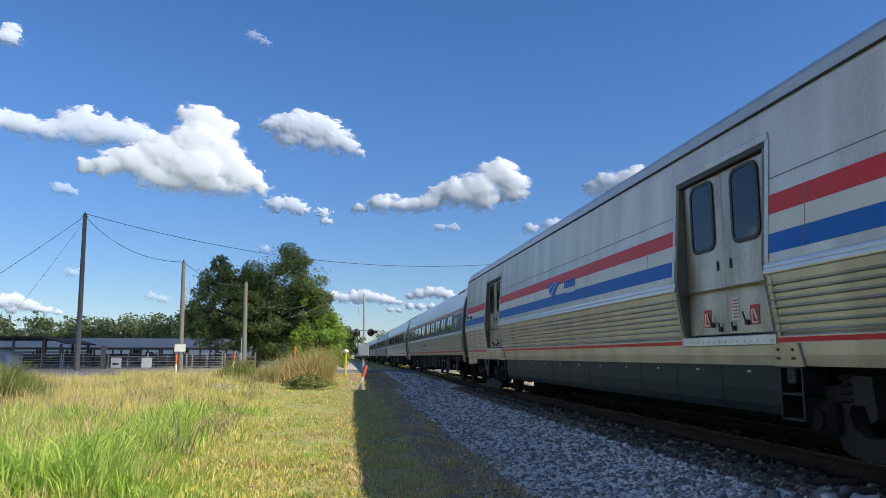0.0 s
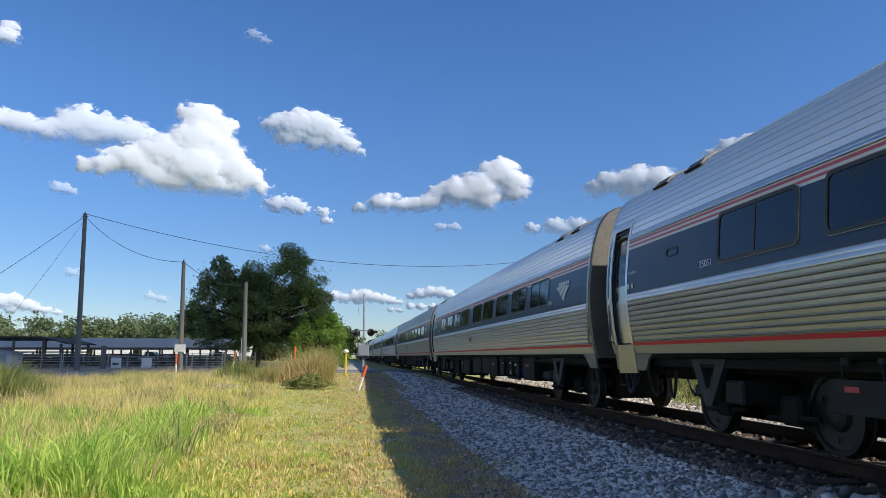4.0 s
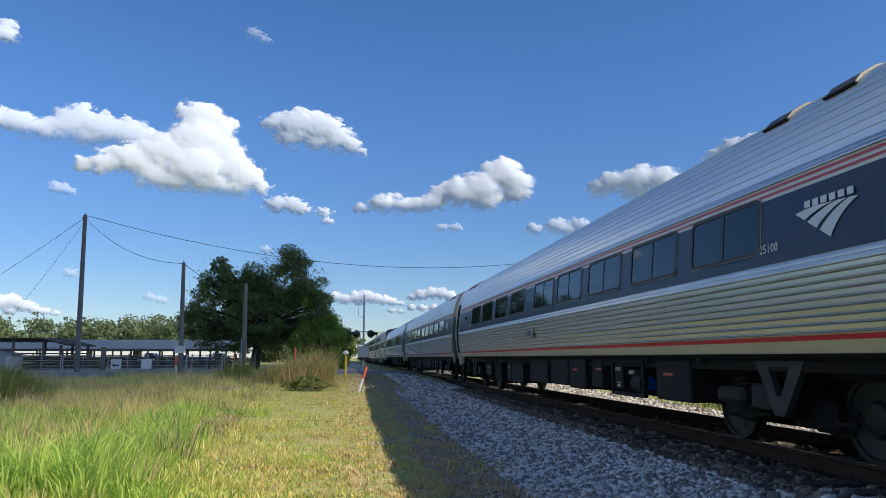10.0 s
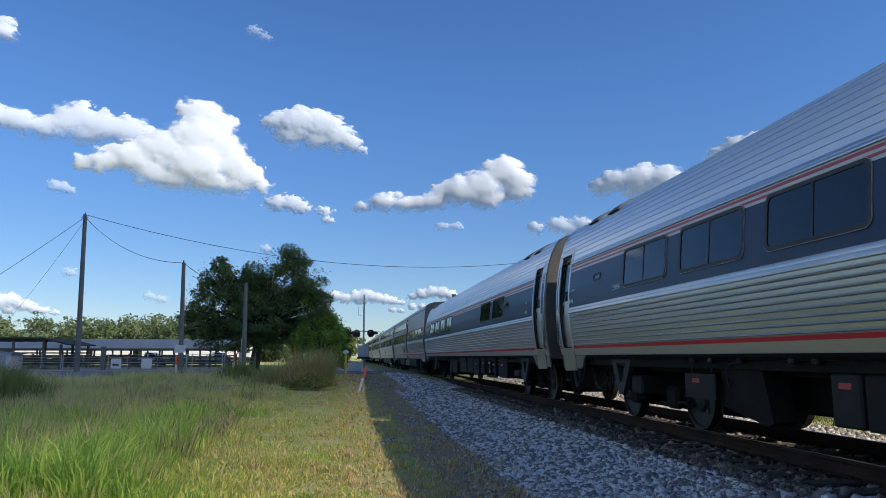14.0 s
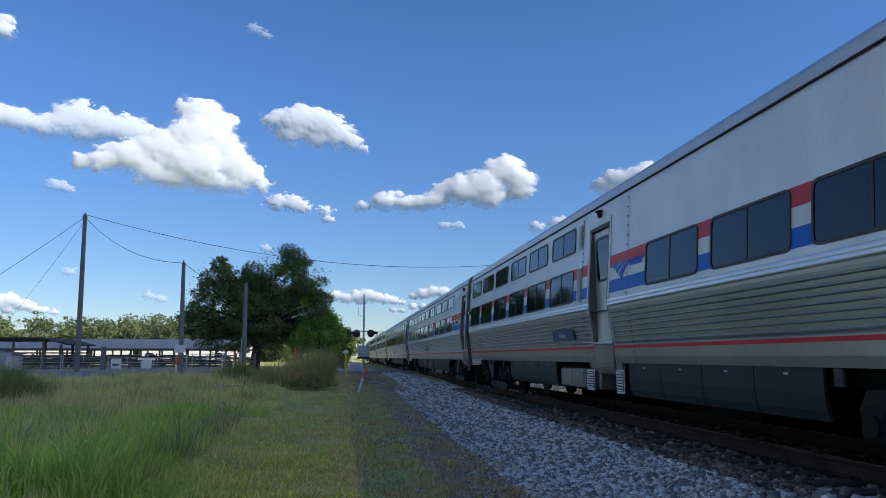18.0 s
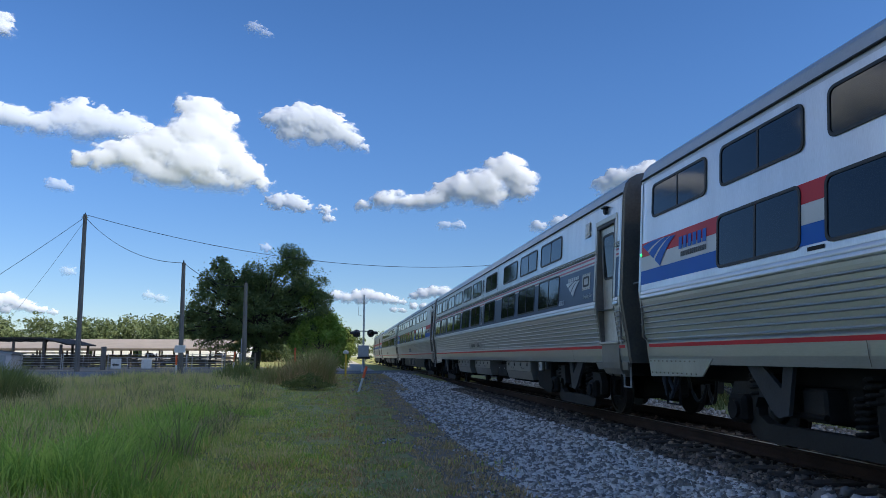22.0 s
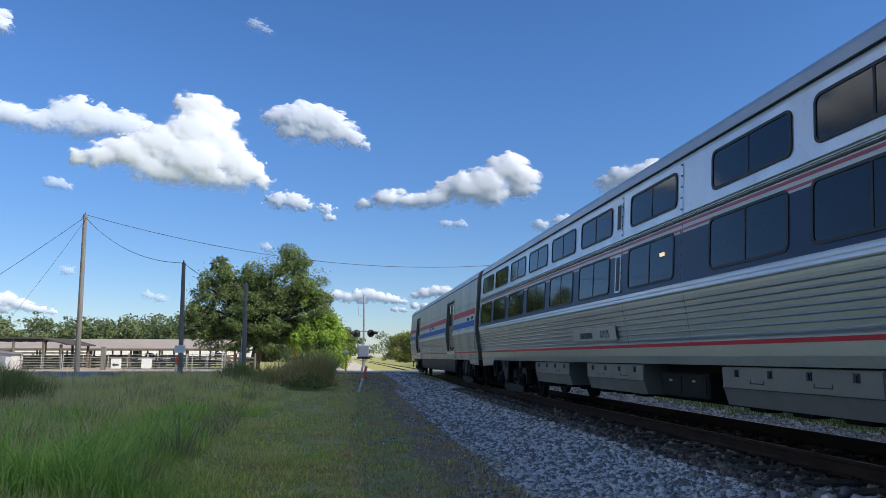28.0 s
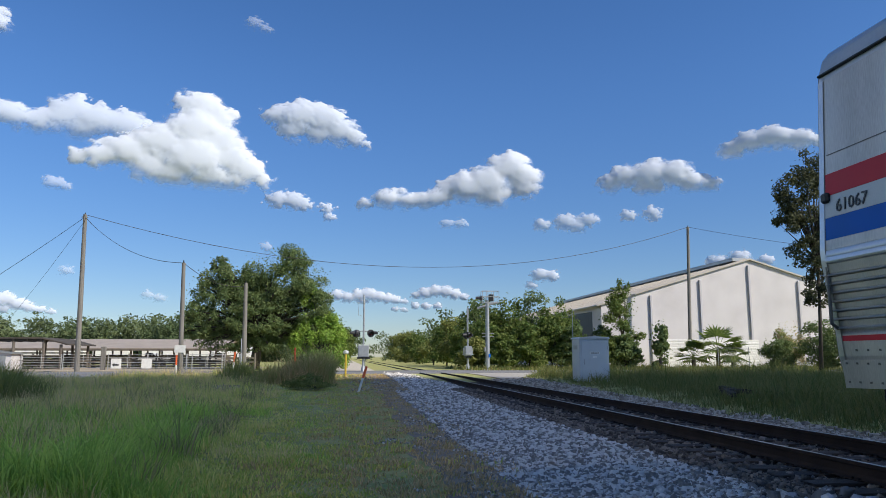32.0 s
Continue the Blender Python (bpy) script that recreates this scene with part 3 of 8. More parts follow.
def moulding(profile, y0, y1, z0, z1, high=0.026):
    """A strip along the side that slopes up and inwards from a full lower lip, with one groove."""
    s = Shape()
    pts = [(0.0, -0.01), (0.02, 0.7), (0.07, 1.0), (0.20, 1.05), (0.34, 0.85), (0.50, 0.60), (0.53, 0.40), (0.56, 0.58), (0.66, 0.60), (0.80, 0.42), (0.95, 0.15), (1.0, -0.01)]
    pts = [(-(width_at(profile, z0 + (z1 - z0) * f) + high * h), z0 + (z1 - z0) * f) for f, h in pts]
    n = len(pts)
    s.v = [(a, y, b) for y in (y0, y1) for a, b in pts]
    s.f = [(i + 1, n + i + 1, n + i, i) for i in range(n - 1)] + [tuple(range(n)), tuple(reversed(range(n, 2 * n)))]
    return s


def rounded(a0, a1, b0, b1, r, n=4):
    pts = []
    for cx, cy, t0 in ((a1 - r, b1 - r, 0), (a0 + r, b1 - r, 90), (a0 + r, b0 + r, 180), (a1 - r, b0 + r, 270)):
        for i in range(n + 1):
            t = radians(t0 + 90 * i / n)
            pts.append((cx + r * math.cos(t), cy + r * math.sin(t)))
    return pts


window_cache = {}


def window(parent, profile, y, wide, z0, z1, r=0.1, rim=0.035, split=True, name="window", lit=None, trim=False):
    """A two-pane window let into the side: rubber frame with a middle bar, a sheet of dark glass in each half."""
    key = (id(profile), round(wide, 3), z0, z1, r, rim, split, trim)
    if key not in window_cache:
        wa, wb = width_at(profile, z0), width_at(profile, z1)

        bulge = max(width_at(profile, z0 + (z1 - z0) * i / 8) - (wa + (wb - wa) * i / 8) for i in range(9))

        def place(a, b, off):
            f = (b - z0) / (z1 - z0)
            return (-(wa + (wb - wa) * f + bulge + off), a, b)
        outer, inner = rounded(0, wide, z0, z1, r), rounded(rim, wide - rim, z0 + rim, z1 - rim, r * 0.75)
        n = len(outer)
        s = Shape()
        s.v = [place(a, b, -0.03) for a, b in outer] + [place(a, b, 0.016) for a, b in outer] + [place(a, b, 0.016) for a, b in inner] + [place(a, b, -0.03) for a, b in inner]
        s.f = [(k * n + (i + 1) % n, k * n + i, (k + 1) * n + i, (k + 1) * n + (i + 1) % n) for k in range(3) for i in range(n)]
        panes = []
        halves = [(rim * 0.6, wide - rim * 0.6)]
        if split:
            m = wide / 2
            s.add([place(a, b, o) for o in (-0.03, 0.012) for a, b in ((m - 0.016, z0 + rim * 0.5), (m + 0.016, z0 + rim * 0.5), (m + 0.016, z1 - rim * 0.5), (m - 0.016, z1 - rim * 0.5))],
                  [(4, 7, 6, 5), (0, 4, 5, 1), (2, 6, 7, 3), (1, 5, 6, 2), (3, 7, 4, 0)])
            halves = [(rim * 0.6, m - 0.01), (m + 0.01, wide - rim * 0.6)]
        for a0, a1 in halves:
            g = Shape()
            o = rounded(a0, a1, z0 + rim * 0.6, z1 - rim * 0.6, min(r * 0.5, 0.05))
            k = len(o)
            g.v = [place(a, b, 0.006) for a, b in o] + [place(a, b, -0.004) for a, b in o]
            g.f = [tuple(reversed(range(k)))] + [(i, (i + 1) % k, k + (i + 1) % k, k + i) for i in range(k)]
            panes.append(g.mesh("pane", GLASS))
        ring = None
        if trim:
            far = rounded(-0.005, wide + 0.005, z0 - 0.005, z1 + 0.005, r + 0.004)
            g = Shape()
            g.v = [place(a, b, 0.002) for a, b in far] + [place(a, b, 0.013) for a, b in far] + [place(a, b, 0.013) for a, b in outer]
            g.f = [(k * n + (i + 1) % n, k * n + i, (k + 1) * n + i, (k + 1) * n + (i + 1) % n) for k in range(2) for i in range(n)]
            ring = g.mesh("window_trim", PLATE)
        window_cache[key] = (s.mesh(name, RUBBER), panes, ring)
    me, panes, ring = window_cache[key]
    w = part(name, me, RUBBER, parent, at=(0, y, 0))
    for g in panes:
        part("pane", g, GLASS, w)
    if ring:
        part("window_trim", ring, PLATE, w, "thin pale steel window trim")
    if lit:
        wa = width_at(profile, (z0 + z1) / 2) + 0.010
        for a in lit:
            part("lamp_glow", Shape().box(-wa - 0.002, -wa + 0.004, a, a + 0.16, z1 - 0.30, z1 - 0.245), CABIN_LIGHT, w, "warm cabin lamp seen in the glass")
    return w


def on_side(profile, y, z, off=0.012):
    """The pose of lettering on the near side: reading towards the leading end, standing upright."""
    w = width_at(profile, z)
    w2 = width_at(profile, z + 0.2)
    lean = math.atan2(w - w2, 0.2)
    m = Matrix(((0, math.sin(lean), -math.cos(lean), -(w + off)), (-1, 0, 0, y), (0, math.cos(lean), math.sin(lean), z), (0, 0, 0, 1)))
    return m


def fan_strip(s0, s1, size, grow=0.0):
    """One strip of the fan: across from s0 to s1, swept from the upper right to the lower left; about three times as wide as high."""
    def at(s, t):
        a, c, e = (0.46 + 0.54 * s ** 0.8, 1.08 - 0.08 * s), (0.30 + 0.42 * s, 1.12 - 0.42 * s), (0.57 * s, 1.0 - s)
        x = (1 - t) ** 2 * a[0] + 2 * t * (1 - t) * c[0] + t * t * e[0]
        y = (1 - t) ** 2 * a[1] + 2 * t * (1 - t) * c[1] + t * t * e[1]
        return ((x - 0.5) * size, y * size * 0.34)
    g0, g1 = max(0.0, s0 - grow), min(1.0, s1 + grow)
    up = [at(g0, i / 8) for i in range(9)]
    low = [at(g1, i / 8) for i in range(9)]
    return up + low[::-1]


def arrow_logo(parent, profile, y, z, size, mat, bar_mat=None, edge=None):
    """The operator's mark as plain shapes: three strips that fan out, and a row of bars above."""
    m = on_side(profile, y, z)
    for s0, s1 in ((0.0, 0.27), (0.36, 0.62), (0.71, 1.0)):
        if edge:
            part("mark_edge", Shape().prism(fan_strip(s0, s1, size, 0.05), 0.003, lambda a, b, d: (a, b, d - 0.002)), edge, parent, at=m)
        part("mark", Shape().prism(fan_strip(s0, s1, size), 0.004, lambda a, b, d: (a, b, d + 0.001)), mat, parent, at=m)
    if bar_mat:
        bar = Shape().box(-0.34 * size, -0.245 * size, 0.375 * size, 0.45 * size, 0, 0.004).mesh("mark_bar", bar_mat)
        for i in range(6):
            part("mark_bar", bar, bar_mat, parent, at=m @ Matrix.Translation((0.135 * size * i, 0, 0)))


def words(parent, profile, text, y, z, size, mat, off=0.012):
    return part("lettering", text_mesh(text, size, mat), mat, parent, at=on_side(profile, y, z, off))


def bars(parent, profile, y, z, size, n, mat, off=0.012):
    s = Shape()
    for i in range(n):
        s.box(-size * n * 0.4 + i * size * 0.8, -size * n * 0.4 + i * size * 0.8 + size * 0.55, 0, size, 0, 0.003)
    return part("lettering", s, mat, parent, at=on_side(profile, y, z, off))


def lathe(rings, sides):
    """A round body about the x axis from (x, radius) rings."""
    s = Shape()
    for x, r in rings:
        s.v += [(x, r * math.cos(2 * math.pi * k / sides), r * math.sin(2 * math.pi * k / sides)) for k in range(sides)]
    for i in range(len(rings) - 1):
        s.f += [(i * sides + k, i * sides + (k + 1) % sides, (i + 1) * sides + (k + 1) % sides, (i + 1) * sides + k) for k in range(sides)]
    s.f += [tuple(range(sides)), tuple((len(rings) - 1) * sides + k for k in reversed(range(sides)))]
    return s


def wheelset_mesh():
    s = Shape()
    for side in (-1, 1):
        rings = [(0.66, 0.44), (0.665, 0.485), (0.69, 0.485), (0.70, 0.462), (0.80, 0.455), (0.805, 0.40), (0.775, 0.385), (0.755, 0.20), (0.80, 0.165), (0.82, 0.10)]
        w = lathe([(side * x, r) for x, r in rings], 28)
        s.add(w.v, w.f)
    s.tube([(-0.66, 0, 0), (0.66, 0, 0)], 0.085, 10)
    for k in range(3):       # chalked and worn spots that show the turning
        a = 2 * math.pi * k / 3
        for side in (-1, 1):
            s.box(side * 0.80 - 0.006, side * 0.80 + 0.006, 0.28 * math.cos(a) - 0.03, 0.28 * math.cos(a) + 0.03, 0.28 * math.sin(a) - 0.03, 0.28 * math.sin(a) + 0.03)
    return s.mesh("wheelset", WHEEL)


WHEELSET = wheelset_mesh()
wheelsets = []


def coil(x, y, z0, z1, r, turns=4):
    pts = [(x + r * math.cos(t), y + r * math.sin(t), z0 + (z1 - z0) * t / (2 * math.pi * turns)) for t in np.linspace(0, 2 * math.pi * turns, turns * 10)]
    return Shape().tube(pts, 0.022, 5)


meshes = {}


def once(key, make, mat):
    if key not in meshes:
        meshes[key] = make().mesh(key, mat)
    return meshes[key]


def inside_bogie(parent, yc, base):
    """The bogie under the round-sided coaches: wheels outside, frame within, a triangular hanger in front."""
    b = part("bogie_frame", once("bogie_frame_a", lambda: Shape().box(-0.62, -0.48, -1.75, 1.75, 0.42, 0.62, 0.03).box(0.48, 0.62, -1.75, 1.75, 0.42, 0.62, 0.03)
             .box(-1.25, 1.25, -0.22, 0.22, 0.48, 0.78, 0.03), BOGIE), BOGIE, parent, at=(0, yc, 0))
    for dy in (-base / 2, base / 2):
        w = part("wheelset", WHEELSET, WHEEL, parent, at=(0, yc + dy, 0.46))
        wheelsets.append(w)
    tri = [(-0.50, 1.08), (0.48, 1.08), (0.12, 0.44), (-0.06, 0.44)]
    hole = [(-0.20, 0.98), (0.20, 0.98), (0.07, 0.66), (-0.02, 0.66)]

    def hanger():
        s = Shape()
        n = 4
        for x in (-1.32, -1.24):
            s.v += [(x, a, z) for a, z in tri] + [(x, a, z) for a, z in hole]
        for i in range(n):
            j = (i + 1) % n
            s.f += [(i, j, n + j, n + i), (8 + j, 8 + i, 8 + n + i, 8 + n + j), (i, 8 + i, 8 + j, j), (n + j, 8 + n + j, 8 + n + i, n + i)]
        return s
    part("bogie_hanger", once("bogie_hanger", hanger, HANGER), HANGER, b, "grey triangular hanger", at=(0, -0.5 if yc < 12 else 0.5, 0))
    # plain black block added so that no lit ground shows between the wheels
    part("bogie_heart", once("bogie_heart", lambda: Shape().box(-0.46, 0.46, -1.9, 1.9, 0.22, 0.98, 0.06), UNDER), UNDER, b)
    part("bolster_spring", once("spring_a", lambda: coil(-1.05, 0.55, 0.72, 1.0, 0.14), UNDER), UNDER, b)
    part("air_tank", once("spring_box", lambda: Shape().box(-1.28, -0.95, 0.35, 1.0, 0.52, 0.72, 0.05), BOGIE), BOGIE, b)
    for dy in (-base / 2, base / 2):
        part("brake_unit", once("brake_unit", lambda: Shape().box(-1.0, -0.86, -0.2, 0.2, 0.28, 0.62, 0.05).tube([(-0.95, -0.5, 0.4), (-0.95, 0.5, 0.34)], 0.03, 6), UNDER), UNDER, b, at=(0, dy + (0.55 if dy < 0 else -0.55), 0))
    return b


def outside_bogie(parent, yc, base):
    """The bogie under the tall cars: a heavy grey side frame in front of the wheels, coil springs and a slanting bracket."""
    frame = [(-1.62, 0.60), (-1.50, 0.78), (-1.05, 0.80), (-0.98, 0.72), (-0.98, 0.36), (-0.86, 0.32), (0.80, 0.32), (0.98, 0.40), (1.02, 0.74), (1.12, 0.80), (1.50, 0.78), (1.62, 0.60),
             (1.58, 0.38), (1.22, 0.36), (1.14, 0.18), (1.0, 0.12), (-1.06, 0.12), (-1.20, 0.18), (-1.26, 0.36), (-1.58, 0.38)]
    b = part("bogie_frame", once("bogie_frame_b", lambda: Shape().prism(frame, 0.12, lambda a, z, d: (-1.24 + d, a, z)).prism(frame, 0.12, lambda a, z, d: (1.12 + d, a, z))
             .box(-1.2, 1.2, -0.2, 0.2, 0.4, 0.75, 0.03), BOGIE), BOGIE, parent, "grey cast bogie side frame", at=(0, yc, 0))
    for dy in (-base / 2, base / 2):
        w = part("wheelset", WHEELSET, WHEEL, parent, at=(0, yc + dy, 0.46))
        wheelsets.append(w)
        part("axle_box", once("axle_box", lambda: Shape().box(-1.36, -1.02, -0.19, 0.19, 0.30, 0.64, 0.05).tube([(-1.40, 0, 0.46), (-1.3, 0, 0.46)], 0.11, 12), UNDER), UNDER, b, at=(0, dy, 0))
        part("axle_spring", once("axle_spring", lambda: coil(-1.2, 0, 0.62, 0.92, 0.11), UNDER), UNDER, b, at=(0, dy + (0.32 if dy < 0 else -0.32), 0))
    out = 1 if yc < 12 else -1
    vee = [(out * (a - 0.62), z) for a, z in ((0.58, 1.0), (0.40, 1.0), (0.34, 0.74), (-0.02, 1.0), (-0.34, 1.0), (0.12, 0.50), (0.26, 0.42), (0.44, 0.46))]
    part("bogie_bracket", once("bogie_bracket_%d" % out, lambda: Shape().prism(vee, 0.05, lambda a, z, d: (-1.38 + d, a, z)), HANGER), HANGER, b, "forked steel hanger")
    part("caliper", once("caliper", lambda: Shape().prism([(0.62, 0.90), (1.02, 0.90), (1.04, 0.62), (0.98, 0.50), (0.92, 0.62), (0.74, 0.62), (0.68, 0.46), (0.58, 0.52)], 0.2, lambda a, z, d: (-1.28 + d, a, z)), BOGIE), BOGIE, b, "grey forked brake arm")
    part("rod", once("rod", lambda: Shape().tube([(-1.20, -0.2, 0.46), (-1.20, 0.5, 0.46)], 0.035, 8), UNDER), UNDER, b)
    part("bolster_spring", once("spring_b", lambda: coil(-1.14, -0.74, 0.32, 0.72, 0.11, 6), UNDER), UNDER, b)
    part("bogie_heart", once("bogie_heart_b", lambda: Shape().box(-0.95, 0.95, -0.5, 0.9, 0.40, 0.95, 0.06).box(-0.5, 0.5, -1.7, 1.7, 0.3, 0.96, 0.06), UNDER), UNDER, b)
    tag = part("lift_tag", once("lift_tag", lambda: Shape().box(-1.44, -1.40, -0.07, 0.07, 0.80, 0.98, 0.01), HANGER), HANGER, b, "steel tag with an oval hole", at=(0, out * 1.62, 0))
    part("lift_hole", once("lift_hole", lambda: Shape().box(-1.446, -1.43, -0.018, 0.018, 0.85, 0.90, 0.004), RUBBER), RUBBER, tag)
    return b


def coupler(parent, y, sign):
    part("coupler", Shape().box(-0.1, 0.1, min(y, y - sign * 0.45), max(y, y - sign * 0.45), 0.68, 0.92, 0.03), UNDER, parent)
    for dx in (-0.42, 0.34):
        pts = [(dx + 0.10 * t, y + sign * (0.12 - 0.50 * t), 0.95 - 0.30 * t - 0.42 * math.sin(math.pi * t) ** 0.8) for t in (0, 0.08, 0.18, 0.3, 0.42, 0.54, 0.66, 0.78, 0.9, 1.0)]
        part("air_hose", Shape().tube(pts, 0.028, 7), RUBBER, parent)
    if sign == 1:
        for x, low, r in ((-0.92, 0.34, 0.032), (-0.84, 0.46, 0.026)):
            pts = [(x, y + 0.02 - 0.62 * t, 1.14 - 0.20 * t - (0.94 - low) * math.sin(math.pi * t) ** 0.9) for t in (0, 0.06, 0.14, 0.25, 0.38, 0.5, 0.62, 0.75, 0.86, 0.94, 1.0)]
            cable = part("jumper_cable", Shape().tube(pts, r, 8), JUMPER, parent, "thick grey-blue jumper cable")
            part("cable_plug", Shape().box(x - 0.06, x + 0.06, y - 0.14, y + 0.03, 1.06, 1.20, 0.03), JUMPER_PLUG, cable, "blue cable plug")


def diaphragm(parent, y, sign, top):
    d = 0.40
    y0, y1 = min(y, y - sign * d), max(y, y - sign * d)
    s = Shape()
    for x0, x1 in ((-0.68, -0.56), (0.56, 0.68)):
        for i in range(4):
            a = y0 + (y1 - y0) * i / 4
            s.box(x0 - 0.02 * (i % 2), x1 + 0.02 * (i % 2), a, a + d / 4, 1.25, top, 0)
    s.box(-0.68, 0.68, y0, y1, top, top + 0.12, 0.02)
    s.box(-0.68, 0.68, y0, y1, 1.13, 1.25, 0.02)
    return part("diaphragm", s, RUBBER, parent, "black folded rubber gangway")


def handrail(parent, x, y, z0, z1, out, mat=None):
    part("handrail", Shape().tube([(x, y, z1), (x + out[0], y + out[1], z1 - 0.05), (x + out[0], y + out[1], z0 + 0.05), (x, y, z0)], 0.017, 6), mat or SOOT_SHADE, parent)


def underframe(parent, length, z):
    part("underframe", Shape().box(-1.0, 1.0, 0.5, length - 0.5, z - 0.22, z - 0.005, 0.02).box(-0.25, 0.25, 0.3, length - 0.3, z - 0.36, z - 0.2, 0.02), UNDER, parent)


def step_irons(parent, profile, y):
    s = Shape().tube([(-1.42, y, 0.95), (-1.42, y, 0.42), (-1.42, y + 0.4, 0.42), (-1.42, y + 0.4, 0.95)], 0.02, 6)
    part("step_iron", s, UNDER, parent)


def equipment(parent, y0, y1, z0, z1, mat, x=-1.36, depth=0.75, name="equipment_box", panel=True, label=""):
    b = part(name, Shape().box(x, x + depth, y0, y1, z0, z1, 0.025), mat, parent, label)
    if panel and y1 - y0 > 0.5:
        for a in np.arange(y0 + 0.06, y1 - 0.3, 0.75):
            e = min(a + 0.66, y1 - 0.05)
            part("cover", Shape().box(x - 0.012, x + 0.003, a, e, z0 + 0.05, z1 - 0.05, 0.004), mat, b)
            part("latch", Shape().box(x - 0.025, x - 0.008, (a + e) / 2 - 0.04, (a + e) / 2 + 0.04, z1 - 0.13, z1 - 0.10, 0.003), GALV, b)
    return b


def slant_box(parent, y0, y1, z0=0.50, z1=0.965):
    """A light grey locker under the floor: straight upper doors, lower half drawn inwards, latches along the top."""
    zm = z0 + (z1 - z0) * 0.45
    b = part("locker", Shape().prism([(1.40, z1), (1.40, zm), (1.34, z0), (0.95, z0), (0.95, z1)], y1 - y0, lambda w, z, d: (-w, y0 + d, z)), SKIRT_LIGHT, parent, "soiled light grey locker under the floor")
    part("door", Shape().prism([(1.412, z1 - 0.015), (1.412, zm + 0.008), (1.39, zm + 0.008), (1.39, z1 - 0.015)], y1 - y0 - 0.03, lambda w, z, d: (-w, y0 + 0.015 + d, z)), SKIRT_LIGHT, b)
    part("joint", Shape().box(-1.416, -1.39, y0, y1, zm - 0.004, zm + 0.004), RUBBER, b)
    n = max(2, int((y1 - y0) / 0.65))
    for i in range(n):
        y = y0 + (y1 - y0) * (i + 0.5) / n
        part("latch", Shape().box(-1.422, -1.408, y - 0.045, y + 0.045, z1 - 0.12, z1 - 0.03, 0.004).box(-1.434, -1.42, y - 0.015, y + 0.015, z1 - 0.11, z1 - 0.05), RUBBER, b, "black recessed latch")
    for y in (y0 + (y1 - y0) * 0.3, y0 + (y1 - y0) * 0.72):
        part("handle", Shape().tube([(-1.41, y - 0.14, zm + 0.11), (-1.418, y - 0.14, zm + 0.07), (-1.418, y + 0.14, zm + 0.07), (-1.41, y + 0.14, zm + 0.11)], 0.006, 5), RUBBER, b)
    for y in np.arange(y0 + 0.4, y1 - 0.3, 0.85):
        part("foot", Shape().box(-1.25, -1.05, y, y + 0.4, z0 - 0.06, z0, 0.02), UNDER, b)
    return b


TALL_SIDE = beaded(TALL, 1.336, 1.917, 7, 0.018)


